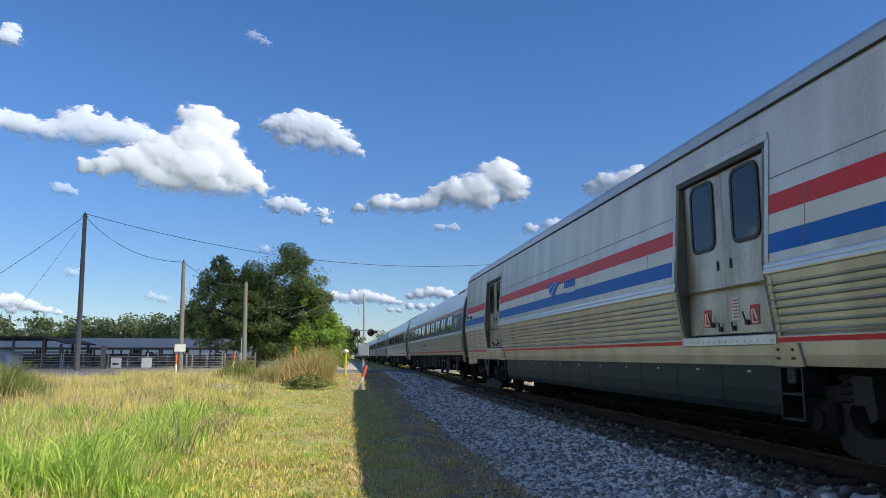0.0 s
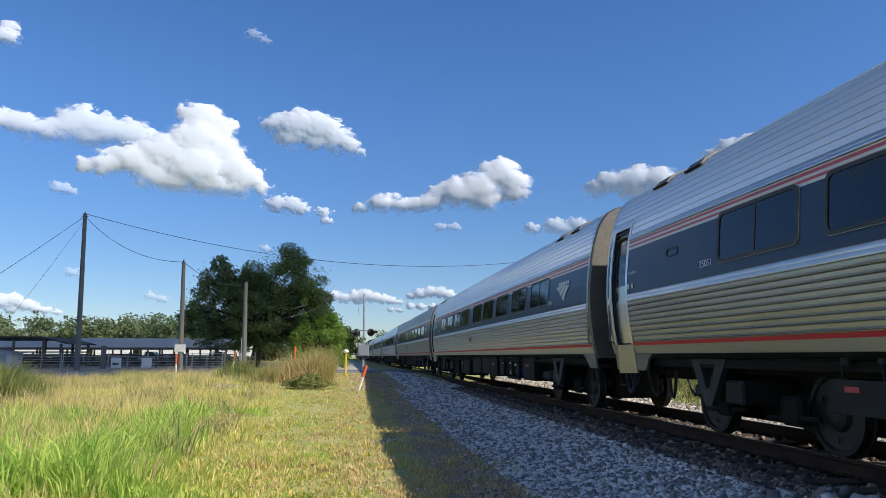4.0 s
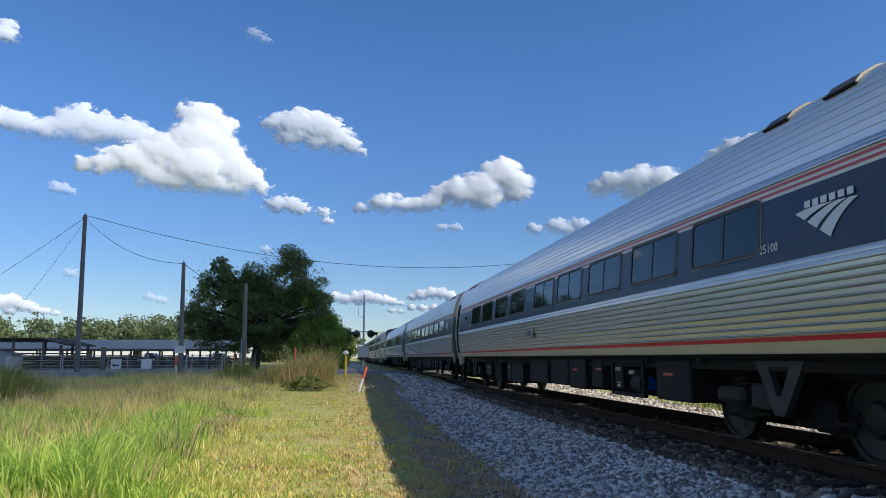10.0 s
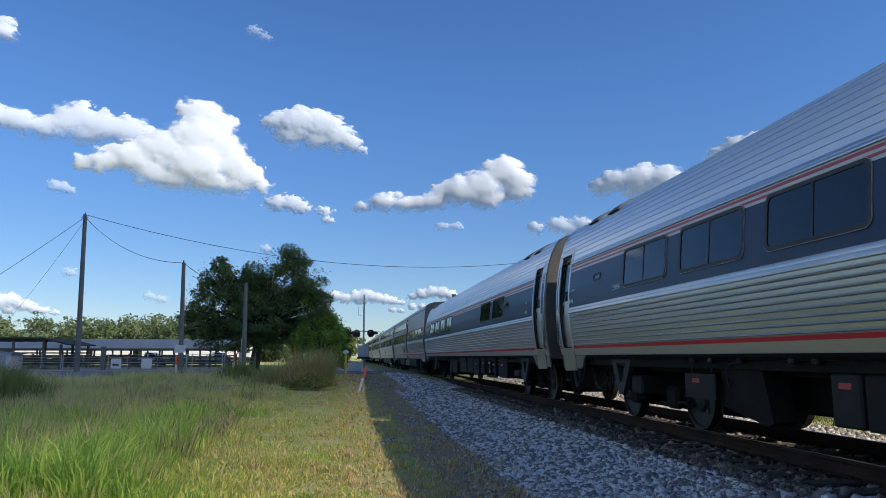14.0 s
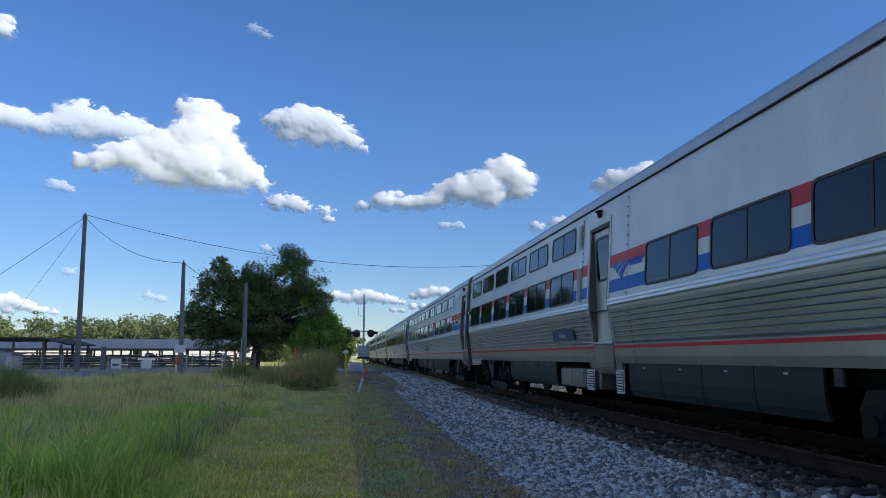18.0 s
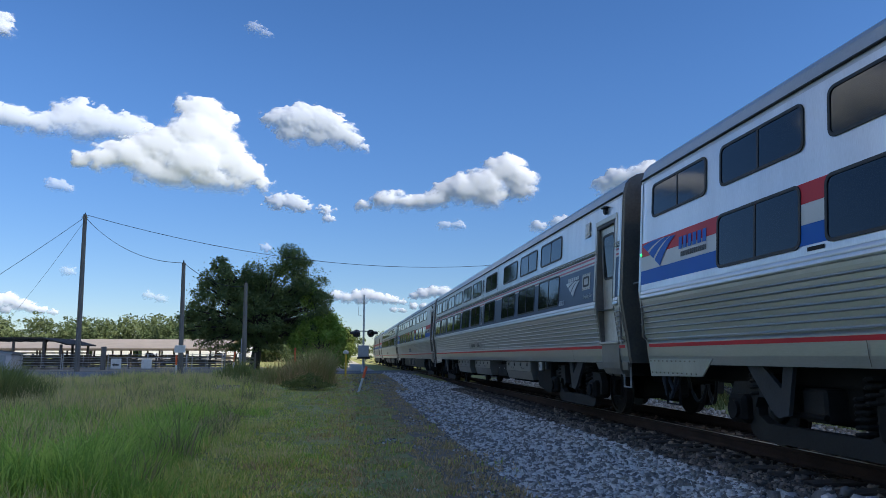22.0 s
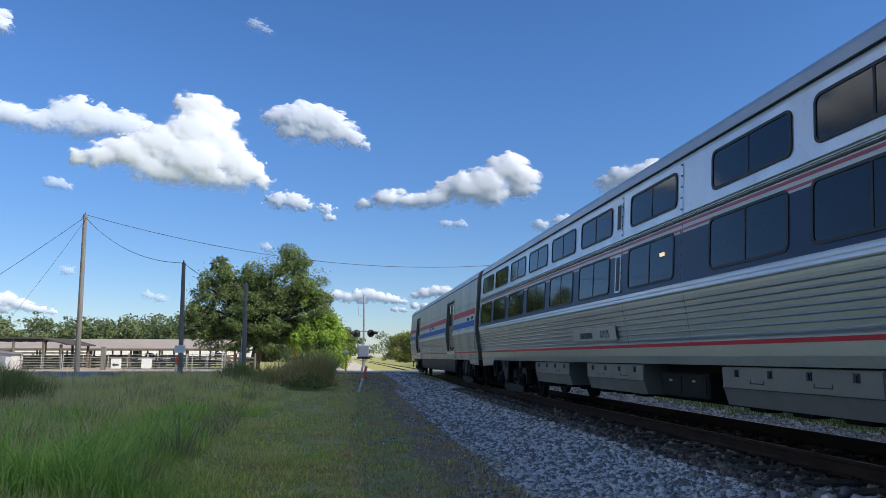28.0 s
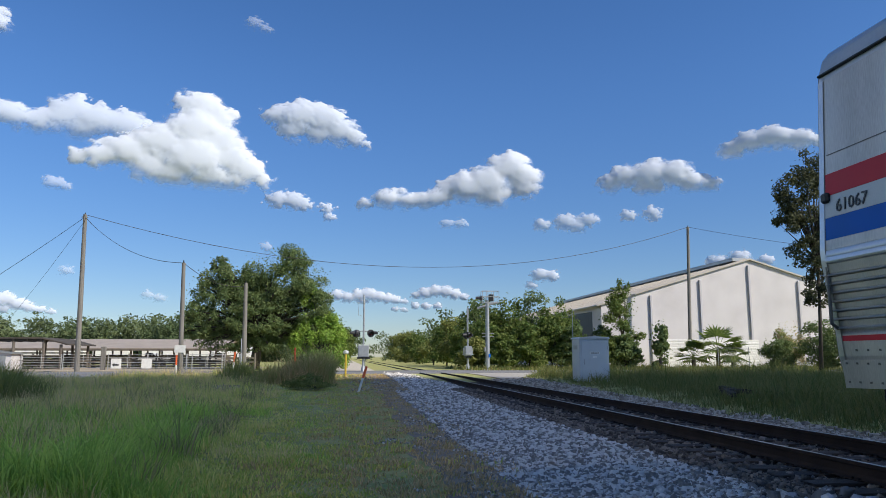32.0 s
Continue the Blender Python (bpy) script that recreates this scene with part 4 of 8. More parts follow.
def tall_car(label, k, openings, steel=STEEL, lower=None):
    car = thing("passenger_car", label, "train car", (TX, lead(k, 0), RH), group="cars of the train")
    L = 25.2
    zs = sorted({z for o in openings for z in o[2:]})
    prof = split_profile(TALL_SIDE, zs)
    skin = [p for p in prof if p[1] <= ROOFLINE + 1e-4]
    low, high = [p for p in skin if p[1] <= 1.918], [p for p in skin if p[1] >= 1.916]
    far = [p for p in split_profile(TALL, [1.917]) if p[1] <= ROOFLINE + 1e-4]
    part("body", shell(high, L, openings, [p for p in far if p[1] >= 1.916]), steel, car, "brushed stainless side")
    part("beaded_side", shell(low, L, openings, [p for p in far if p[1] <= 1.918]), lower or steel, car, "soiled steel lower side with raised beads")
    roof_prof = [p for p in TALL if p[1] >= ROOFLINE - 1e-4]
    part("roof", shell(roof_prof, L, [], roof_prof), ROOF, car, "smooth grey rounded roof")
    part("gutter", Shape().box(-1.492, -1.452, 0.0, L, 3.852, 3.878, 0.008), RUBBER, car, "dark drip rail along the roof edge")
    for y, fl in ((0, False), (L, True)):
        part("end_wall", end_cap(TALL, y, fl), SOOT_SHADE, car, "soot-darkened end wall")
        diaphragm(car, y + (0.0 if fl else -0.05) + (0.05 if fl else 0), -1 if fl else 1, 3.3)
        coupler(car, y, -1 if fl else 1)
        part("marker_housing", lathe([(0, 0.17), (0.05, 0.16), (0.06, 0.11)], 16), RUBBER, car, at=pose(-1.0, y + (0.05 if fl else -0.05), 3.20, 0, 0, 90 if fl else -90))
        part("marker_lamp", lathe([(0.055, 0.10), (0.09, 0.09), (0.12, 0.05)], 14), REDLENS, car, at=pose(-1.0, y + (0.05 if fl else -0.05), 3.20, 0, 0, 90 if fl else -90))
        part("end_rail", Shape().tube([(-1.36, y + (0.05 if fl else -0.05), 2.30), (-1.30, y + (0.13 if fl else -0.13), 2.32), (-0.75, y + (0.13 if fl else -0.13), 2.36)], 0.016, 6).tube([(-1.22, y + (0.13 if fl else -0.13), 2.33), (-1.22, y + (0.13 if fl else -0.13), 1.66), (-1.25, y + (0.05 if fl else -0.05), 1.62)], 0.016, 6), GALV, car, "bent steel end rail")
        handrail(car, -1.5, y + (-0.05 if fl else 0.05), 1.35, 2.0, (-0.07, 0.0), SOOT_SHADE)
        handrail(car, -0.9, y + (0.05 if fl else -0.05), 1.3, 2.4, (0.0, 0.08 if fl else -0.08), SOOT_SHADE)
    part("corner_post", band(TALL, 0.0, 0.07, 1.0, 3.8, 0.008), STEEL_BRIGHT, car)
    part("corner_post", band(TALL, L - 0.07, L, 1.0, 3.8, 0.008), STEEL_BRIGHT, car)
    for y, dirn in ((0.02, 1), (L - 0.02, -1)):
        if dirn == 1 and any(o[0] < 2 for o in openings):
            continue
        corner = part("corner_plate", Shape().prism([(y, 1.06), (y + dirn * 1.95, 1.06), (y + dirn * 1.62, 0.83), (y, 0.80)], 0.02, lambda a, b, d: (-1.478 + 0.10 * (1.06 - b) + d, a, b)), steel, car, "riveted steel plate under the car's corner")
        s = Shape()
        for i in range(11):
            for z in (0.85, 1.02):
                a = y + dirn * (0.08 + 0.14 * i)
                w = 1.484 - 0.10 * (1.06 - z)
                s.box(-w - 0.003, -w + 0.008, a, a + 0.02, z, z + 0.018)
        part("rivets", s, SOOT_SHADE, corner)
    underframe(car, L, 0.98)
    # mirrored far skirt and centre mass, added to stop sunlit ground showing below
    part("far_skirt", Shape().box(1.34, 1.42, 5.0, L - 5.0, 0.24, 0.98, 0.015), SKIRT, car)
    part("centre_tank", Shape().box(-0.7, 0.7, 6.2, L - 7.0, 0.40, 0.70, 0.05), UNDER, car)
    for y in (0.45, L - 0.9):
        step_irons(car, TALL, y)
    for yc in (3.55, L - 3.55):
        outside_bogie(car, yc, 2.6)
    return car


def spans(openings, y0, y1):
    """The lengths between y0 and y1 that no opening takes."""
    out, a = [], y0
    for o in sorted(openings):
        if o[1] <= y0 or o[0] >= y1:
            continue
        if o[0] > a:
            out.append((a, o[0]))
        a = max(a, o[1])
    if a < y1:
        out.append((a, y1))
    return out


def strips(car, profile, openings, rows, L=25.2):
    for z0, z1, mat, name in rows:
        for a, b in spans([o for o in openings if o[2] < z0 < o[3]], 0.08, L - 0.08):
            part(name, moulding(profile, a, b, z0, z1) if mat is STEEL_BRIGHT else band(profile, a, b, z0, z1, 0.009 if mat is PINK else 0.005), mat, car)


PHASE3 = [(2.62, 2.835, RED, "red_stripe"), (2.405, 2.616, WHITE, "white_stripe"), (2.19, 2.401, BLUE, "blue_stripe"),
          (1.96, 2.09, STEEL_BRIGHT, "belt_moulding"), (1.235, 1.285, RED, "lower_red_stripe")]
PHASE4 = [(2.095, 2.78, NAVY, "navy_band"), (2.784, 2.948, WHITE, "pale_ground"), (2.812, 2.843, PINK, "thin_red_stripe"), (2.893, 2.93, PINK, "thin_red_stripe"),
          (2.95, 2.966, RUBBER, "dark_bead"), (2.972, 2.996, STEEL_BRIGHT, "moulding"), (3.0, 3.008, RUBBER, "dark_bead"), (3.03, 3.05, STEEL_BRIGHT, "moulding"),
          (1.955, 2.09, STEEL_BRIGHT, "belt_moulding"), (1.235, 1.285, RED, "lower_red_stripe")]


def jamb(car, y, dirn, z0, z1, profile, inner, mat, name="door_jamb", wide=0.06, out=0.012):
    """One upright of a doorway: a strip that follows the side and runs inwards."""
    zs = [z0 + (z1 - z0) * i / 8 for i in range(9)]
    s = Shape()
    for z in zs:
        w = width_at(profile, z) + out
        i = inner if inner > 0 else w + inner
        s.v += [(-w, y - dirn * 0.02, z), (-w, y + dirn * wide, z), (-i, y + dirn * wide, z), (-i, y - dirn * 0.02, z)]
    for k in range(8):
        o = 4 * k
        s.f += [(o + a, o + (a + 1) % 4, o + 4 + (a + 1) % 4, o + 4 + a) for a in range(4)]
    s.f += [(3, 2, 1, 0), (32, 33, 34, 35)]
    return part(name, s, mat, car)


def recess(car, y0, y1, z0, z1, profile):
    """A doorway set back into the side: steel surround, reveals within coloured dark for the recess's shade, a head
    above.
    """
    for y, dirn in ((y0, 1), (y1, -1)):
        jamb(car, y, dirn, z0, z1, profile, 1.32, SOOT_SHADE, "door_reveal", 0.05, 0.004)
        jamb(car, y - dirn * 0.07, dirn, z0, z1 + 0.07, profile, -0.03, STEEL_SOILED, "door_surround", 0.055, 0.010)
    wt = width_at(profile, z1)
    part("door_head", Shape().box(-wt - 0.012, -1.3, y0 - 0.02, y1 + 0.02, z1 - 0.05, z1 + 0.02, 0.008), RUBBER, car)
    part("door_surround", Shape().box(-wt - 0.014, -wt + 0.02, y0 - 0.07, y1 + 0.07, z1 + 0.02, z1 + 0.11, 0.006), STEEL_SOILED, car)


def baggage_doors(car, y0, y1, z0=1.30, z1=3.46):
    recess(car, y0, y1, z0, z1, TALL)
    mid = (y0 + y1) / 2
    for a, b in ((y0 + 0.07, mid - 0.006), (mid + 0.006, y1 - 0.07)):
        leaf = part("door_leaf", Shape().box(-1.44, -1.40, a, b, z0 + 0.05, z1 - 0.05, 0.012), DOOR_STEEL, car, "stained stainless sliding door leaf")
        ym = (a + b) / 2 + (0.0 if a > mid else -0.02)
        g = Shape()
        o, i2 = rounded(ym - 0.31, ym + 0.31, 2.435, 3.37, 0.14), rounded(ym - 0.265, ym + 0.265, 2.48, 3.325, 0.11)
        n = len(o)
        g.v = [(-1.44, p, q) for p, q in o] + [(-1.458, p, q) for p, q in o] + [(-1.458, p, q) for p, q in i2] + [(-1.44, p, q) for p, q in i2]
        g.f = [(r * n + (j + 1) % n, r * n + j, (r + 1) * n + j, (r + 1) * n + (j + 1) % n) for r in range(3) for j in range(n)]
        part("window_rubber", g, RUBBER, leaf)
        part("pane", Shape().prism(i2, 0.01, lambda p, q, d: (-1.450 + d, p, q)), GLASS, leaf)
        back = a > mid
        n0 = b - 0.42 if back else b - 0.50
        note = part("notice", Shape().box(-1.446, -1.438, n0 - 0.19, n0, z0 + 0.15, z0 + 0.38), STICKER, leaf, "red notice with a white lever sign")
        part("notice_mark", Shape().box(-1.449, -1.444, n0 - 0.05, n0 - 0.03, z0 + 0.18, z0 + 0.33).box(-1.449, -1.444, n0 - 0.16, n0 - 0.03, z0 + 0.17, z0 + 0.185)
             .prism([(n0 - 0.06, z0 + 0.33), (n0 - 0.08, z0 + 0.34), (n0 - 0.15, z0 + 0.22), (n0 - 0.13, z0 + 0.20)], 0.004, lambda p, q, d: (-1.449 + d, p, q)), MARKWHITE, note)
        yl = n0 - 0.24 if back else n0 + 0.05
        part("handle", Shape().tube([(-1.44, yl, z0 + 0.18), (-1.475, yl, z0 + 0.18)], 0.035, 10).tube([(-1.475, yl, z0 + 0.18), (-1.485, yl + 0.05, z0 + 0.31)], 0.011, 6), RUBBER, leaf, "black door lever")
        yk = a + 0.17 if back else b - 0.13
        part("catch", Shape().box(-1.47, -1.44, yk - 0.03, yk + 0.03, z0 + 0.09, z0 + 0.15, 0.01).tube([(-1.46, yk, z0 + 0.1), (-1.47, yk + 0.01, z0 + 0.2)], 0.012, 6), RUBBER, leaf, "black door catch")
        part("lock", Shape().box(-1.455, -1.44, yk - 0.02, yk + 0.02, 2.16, 2.28, 0.006), RUBBER, leaf)
    sheet = part("notice", Shape().box(-1.446, -1.44, mid - 0.27, mid - 0.11, z0 + 0.22, z0 + 0.50), WHITE, car, "pale sheet with red writing")
    for i in range(6):
        part("lettering", Shape().box(-1.449, -1.444, mid - 0.255, mid - 0.125, z0 + 0.25 + 0.04 * i, z0 + 0.265 + 0.04 * i), STICKER, sheet)
    part("sill", Shape().box(-1.52, -1.38, y0, y1, z0 - 0.09, z0 + 0.03, 0.01), STEEL, car, "riveted steel door sill")
    r = Shape()
    for yy in np.arange(y0 + 0.06, y1, 0.14):
        r.box(-1.53, -1.518, yy - 0.012, yy + 0.012, z0 - 0.05, z0 - 0.026)
    part("rivets", r, STEEL_BRIGHT, car)
    a, b = y0 - 0.34, y0 + 0.02
    steps = part("boarding_steps", Shape().box(-1.46, -1.16, a - 0.02, a, 0.42, 1.0).box(-1.46, -1.16, b, b + 0.02, 0.42, 1.0).box(-1.17, -1.15, a, b, 0.42, 1.0), UNDER, car, "two open steel boarding steps")
    for z in (0.42, 0.68, 0.96):
        part("tread", Shape().box(-1.47, -1.17, a - 0.02, b + 0.02, z, z + 0.022, 0.004), HANGER, steps, "worn steel tread")
    for y in (a - 0.02, b):
        part("edge", Shape().box(-1.474, -1.46, y, y + 0.02, 0.42, 0.98), HANGER, steps)
    plate_ = part("step_bracket", Shape().prism([(a - 0.03, 1.22), (b + 0.02, 1.22), (b + 0.06, 0.98), (a - 0.08, 0.98)], 0.02, lambda p, q, d: (-1.515 + 0.12 * (1.22 - q) + d, p, q)), STEEL_SOILED, car, "riveted steel bracket over the steps")
    for y in (a + 0.04, b - 0.06):
        for z in (1.05, 1.14):
            part("bolt", Shape().box(-1.53, -1.49, y, y + 0.03, z, z + 0.03, 0.006), SOOT_SHADE, plate_)


def skirt_doors(car, start, end):
    """Dark skirt doors in a row, drawn in at the foot, each with a small label."""
    n = max(1, round((end - start) / 1.31))
    for i in range(n):
        a, b = start + (end - start) * i / n, start + (end - start) * (i + 1) / n - 0.015
        outline = [(1.43, 0.985), (1.43, 0.72), (1.41, 0.55), (1.37, 0.45), (1.33, 0.45), (1.37, 0.55), (1.39, 0.72), (1.39, 0.985)]
        sk = part("skirt", Shape().prism(outline, b - a, lambda w, z, d: (-w, a + d, z)), SKIRT, car, "dark teal-grey skirt door")
        part("label_strip", Shape().box(-1.434, -1.42, (a + b) / 2 - 0.04, (a + b) / 2 + 0.04, 0.90, 0.925), GALV, sk)


def panel_seams(car, ys, z0, z1, rivets=False):
    for y in ys:
        part("seam", band(TALL, y, y + 0.012, z0, z1, 0.007), SOOT_SHADE, car)
        if rivets:
            s = Shape()
            for z in np.arange(z0 + 0.05, z1, 0.16):
                w = width_at(TALL, z) + 0.01
                s.box(-w - 0.004, -w + 0.01, y + 0.04, y + 0.065, z, z + 0.022)
            part("rivets", s, SOOT_SHADE, car)


def baggage_car(k, number):
    op = [(5.28, 7.45, 1.30, 3.46), (19.2, 21.37, 1.30, 3.46)]
    car = tall_car("stainless baggage car with red, white and blue stripes on the track", k, op, STEEL_SOILED)
    strips(car, TALL, op, PHASE3)
    for o in op:
        baggage_doors(car, *o)
    words(car, TALL, "Baggage", 1.45, 2.44, 0.17, LETTER)
    words(car, TALL, number, 0.62, 2.44, 0.17, LETTER)
    words(car, TALL, "Baggage", 24.0, 2.44, 0.17, LETTER)
    words(car, TALL, number, 24.75, 2.44, 0.17, LETTER)
    arrow_logo(car, TALL, 13.5, 2.30, 1.1, BLUE, None, WHITE)
    bars(car, TALL, 12.3, 2.49, 0.16, 6, BLUE)
    bars(car, TALL, 12.2, 2.38, 0.06, 12, STEEL_BRIGHT)
    skirt_doors(car, 5.36, 19.15)
    # unseen block reaching down to the ballast, added to keep the underside dark
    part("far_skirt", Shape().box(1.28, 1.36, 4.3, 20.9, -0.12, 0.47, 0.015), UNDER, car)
    # blocks added behind the bogies to shut out light from the far side
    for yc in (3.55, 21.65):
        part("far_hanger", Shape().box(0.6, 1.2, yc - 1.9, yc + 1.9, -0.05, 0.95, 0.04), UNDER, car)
    for y0, y1 in ((0.1, 1.7), (23.5, 25.1)):
        s = Shape()
        for y in np.arange(y0 + 0.1, y1, 0.15):
            for z in (1.03, 1.14):
                w = width_at(TALL, z)
                s.box(-w - 0.006, -w + 0.006, y, y + 0.022, z, z + 0.02)
        part("rivets", s, SOOT_SHADE, car)
    panel_seams(car, (1.75, 3.15, 4.55, 8.4, 9.8, 11.2, 15.0, 16.4, 17.8, 22.3, 23.6), 2.18, 2.81)
    for a, b in spans(op, 0.08, 25.1):
        part("seam", band(TALL, a, b, 3.02, 3.03, 0.004), SOOT_SHADE, car)
    part("side_lamp", Shape().box(-1.60, -1.52, 25.05, 25.15, 2.55, 2.65, 0.02), BLACK, car)
    return car


SLEEPER_WINDOWS = [3.51, 5.56, 7.62, 10.30, 12.82, 14.89, 16.96, 19.03, 21.10, 23.14]


def side_door(car, y0, y1, profile, z0=1.30, z1=3.46, glass=(2.46, 3.28)):
    """An entrance door set back between flared jambs, with a long window and a handle."""
    recess(car, y0, y1, z0, z1, profile)
    d = part("door", Shape().box(-1.45, -1.40, y0 + 0.05, y1 - 0.05, z0 + 0.05, z1 - 0.05, 0.012), DOOR_LIGHT, car, "worn stainless entrance door")
    m, h = (y0 + y1) / 2, (y1 - y0) / 2 - 0.16
    o, i2 = rounded(m - h, m + h, glass[0], glass[1], 0.1), rounded(m - h + 0.04, m + h - 0.04, glass[0] + 0.04, glass[1] - 0.04, 0.08)
    n = len(o)
    g = Shape()
    g.v = [(-1.45, p, q) for p, q in o] + [(-1.466, p, q) for p, q in o] + [(-1.466, p, q) for p, q in i2] + [(-1.45, p, q) for p, q in i2]
    g.f = [(r * n + (j + 1) % n, r * n + j, (r + 1) * n + j, (r + 1) * n + (j + 1) % n) for r in range(3) for j in range(n)]
    part("window_rubber", g, RUBBER, d)
    part("pane", Shape().prism(i2, 0.01, lambda p, q, e: (-1.458 + e, p, q)), GLASS, d)
    part("handle", Shape().box(-1.50, -1.45, y0 + 0.15, y0 + 0.25, 2.08, 2.20, 0.015), RUBBER, d)
    part("trap_door", Shape().prism([(1.50, z0 + 0.02), (1.50, 1.0), (1.49, 0.90), (1.44, 0.80), (1.34, 0.75), (1.28, 0.75), (1.28, z0 + 0.02)], y1 - y0 - 0.08, lambda w, z, d: (-w, y0 + 0.04 + d, z)), SKIRT_LIGHT, car, "bulging steel step cover below the door")
    part("door_sill", Shape().box(-1.535, -1.38, y0, y1, z0 + 0.015, z0 + 0.055, 0.008), STEEL_BRIGHT, car)
    part("door_lamp", Shape().tube([(-1.46, m, z1 + 0.24), (-1.53, m, z1 + 0.22)], 0.055, 10).box(-1.56, -1.46, m - 0.09, m + 0.09, z1 + 0.28, z1 + 0.31, 0.01), RUBBER, car, "small lamp over the door")
    for a, b in ((y0 - 0.26, y0 - 0.01), (y1 + 0.01, y1 + 0.40)):
        part("corner_skirt", Shape().prism([(a, 1.0), (b, 1.0), (b - (0.12 if a > y0 else 0), 0.87), (a, 0.87)], 0.03, lambda p, q, d: (-1.475 + 0.1 * (1.0 - q) + d, p, q)), SKIRT_LIGHT, car, "riveted steel skirt beside the steps")
    part("step_loop", Shape().tube([(-1.42, y0 - 0.24, 0.92), (-1.42, y0 - 0.24, 0.59), (-1.42, y0 + 0.04, 0.59), (-1.42, y0 + 0.04, 0.8)], 0.016, 6), GALV, car, "thin steel step loop")
    part("grab_rail", Shape().tube([(-1.49, y1 - 0.02, 2.7), (-1.53, y1 - 0.02, 2.65), (-1.53, y1 - 0.02, 1.9), (-1.49, y1 - 0.02, 1.85)], 0.016, 6), RUBBER, car)


def louvre(car, y0, y1, z0, z1, profile, slats=15):
    part("louvre_frame", band(profile, y0 - 0.03, y1 + 0.03, z0 - 0.03, z1 + 0.03, 0.010), WHITE, car)
    b = part("louvre", band(profile, y0, y1, z0, z1, 0.014), RUBBER, car)
    for i in range(slats):
        z = z0 + (z1 - z0) * (i + 0.2) / slats
        part("slat", band(profile, y0 + 0.02, y1 - 0.02, z, z + (z1 - z0) / slats * 0.5, 0.022), WHITE, b)


def generator_locker(car, y0, y1, z0=0.46, z1=0.95):
    """A light grey locker with riveted doors, wire grilles and open bays."""
    span = y1 - y0
    b = part("locker", Shape().box(-1.40, -1.36, y0, y1, z1 - 0.05, z1, 0.006).box(-1.40, -1.36, y0, y1, z0, z0 + 0.05, 0.006)
             .box(-1.40, -1.36, y0, y0 + 0.05, z0 + 0.05, z1 - 0.05).box(-1.40, -1.36, y1 - 0.05, y1, z0 + 0.05, z1 - 0.05).box(-1.0, -0.95, y0, y1, z0, z1), LOCKER, car, "soiled light grey equipment locker")
    part("cavity", Shape().box(-1.34, -1.05, y0 + 0.06, y1 - 0.06, z0 + 0.04, z0 + 0.06).box(-1.06, -1.01, y0 + 0.06, y1 - 0.06, z0 + 0.06, z1 - 0.06), UNDER, b)
    for a, e, kind in ((0.03, 0.125, "grille"), (0.23, 0.39, "grille"), (0.42, 0.63, "door"), (0.64, 0.82, "door")):
        a, e = y0 + span * a, y0 + span * e
        if kind == "door":
            d = part("door", Shape().box(-1.412, -1.35, a, e, z0 + 0.03, z1 - 0.03, 0.008), LOCKER, b, "light grey riveted door")
            for y in np.arange(a + 0.05, e - 0.02, 0.1):
                part("rivet", Shape().box(-1.417, -1.41, y, y + 0.018, z1 - 0.07, z1 - 0.052), UNDER, d)
            part("latch", Shape().box(-1.42, -1.41, a + 0.05, a + 0.12, z0 + 0.09, z0 + 0.13), UNDER, d)
            continue
        g = part("grille", Shape().box(-1.38, -1.365, a, e, z0 + 0.06, z1 - 0.06), RUBBER, b, "wire grille")
        part("grille_frame", Shape().box(-1.408, -1.37, a, a + 0.03, z0 + 0.05, z1 - 0.05).box(-1.408, -1.37, e - 0.03, e, z0 + 0.05, z1 - 0.05)
             .box(-1.408, -1.37, a + 0.03, e - 0.03, z0 + 0.05, z0 + 0.08).box(-1.408, -1.37, a + 0.03, e - 0.03, z1 - 0.08, z1 - 0.05), LOCKER, g)
        for z in np.arange(z0 + 0.11, z1 - 0.09, 0.045):
            part("wire", Shape().box(-1.392, -1.378, a + 0.03, e - 0.03, z, z + 0.009), LOCKER, g)
        for y in np.arange(a + 0.07, e - 0.04, 0.06):
            part("wire", Shape().box(-1.394, -1.379, y, y + 0.008, z0 + 0.08, z1 - 0.08), LOCKER, g)
    part("lamp", Shape().box(-1.25, -1.1, y0 + span * 0.16, y0 + span * 0.19, z0 + 0.06, z1 - 0.15, 0.02), GALV, b, "steel pipe fitting")
    return b


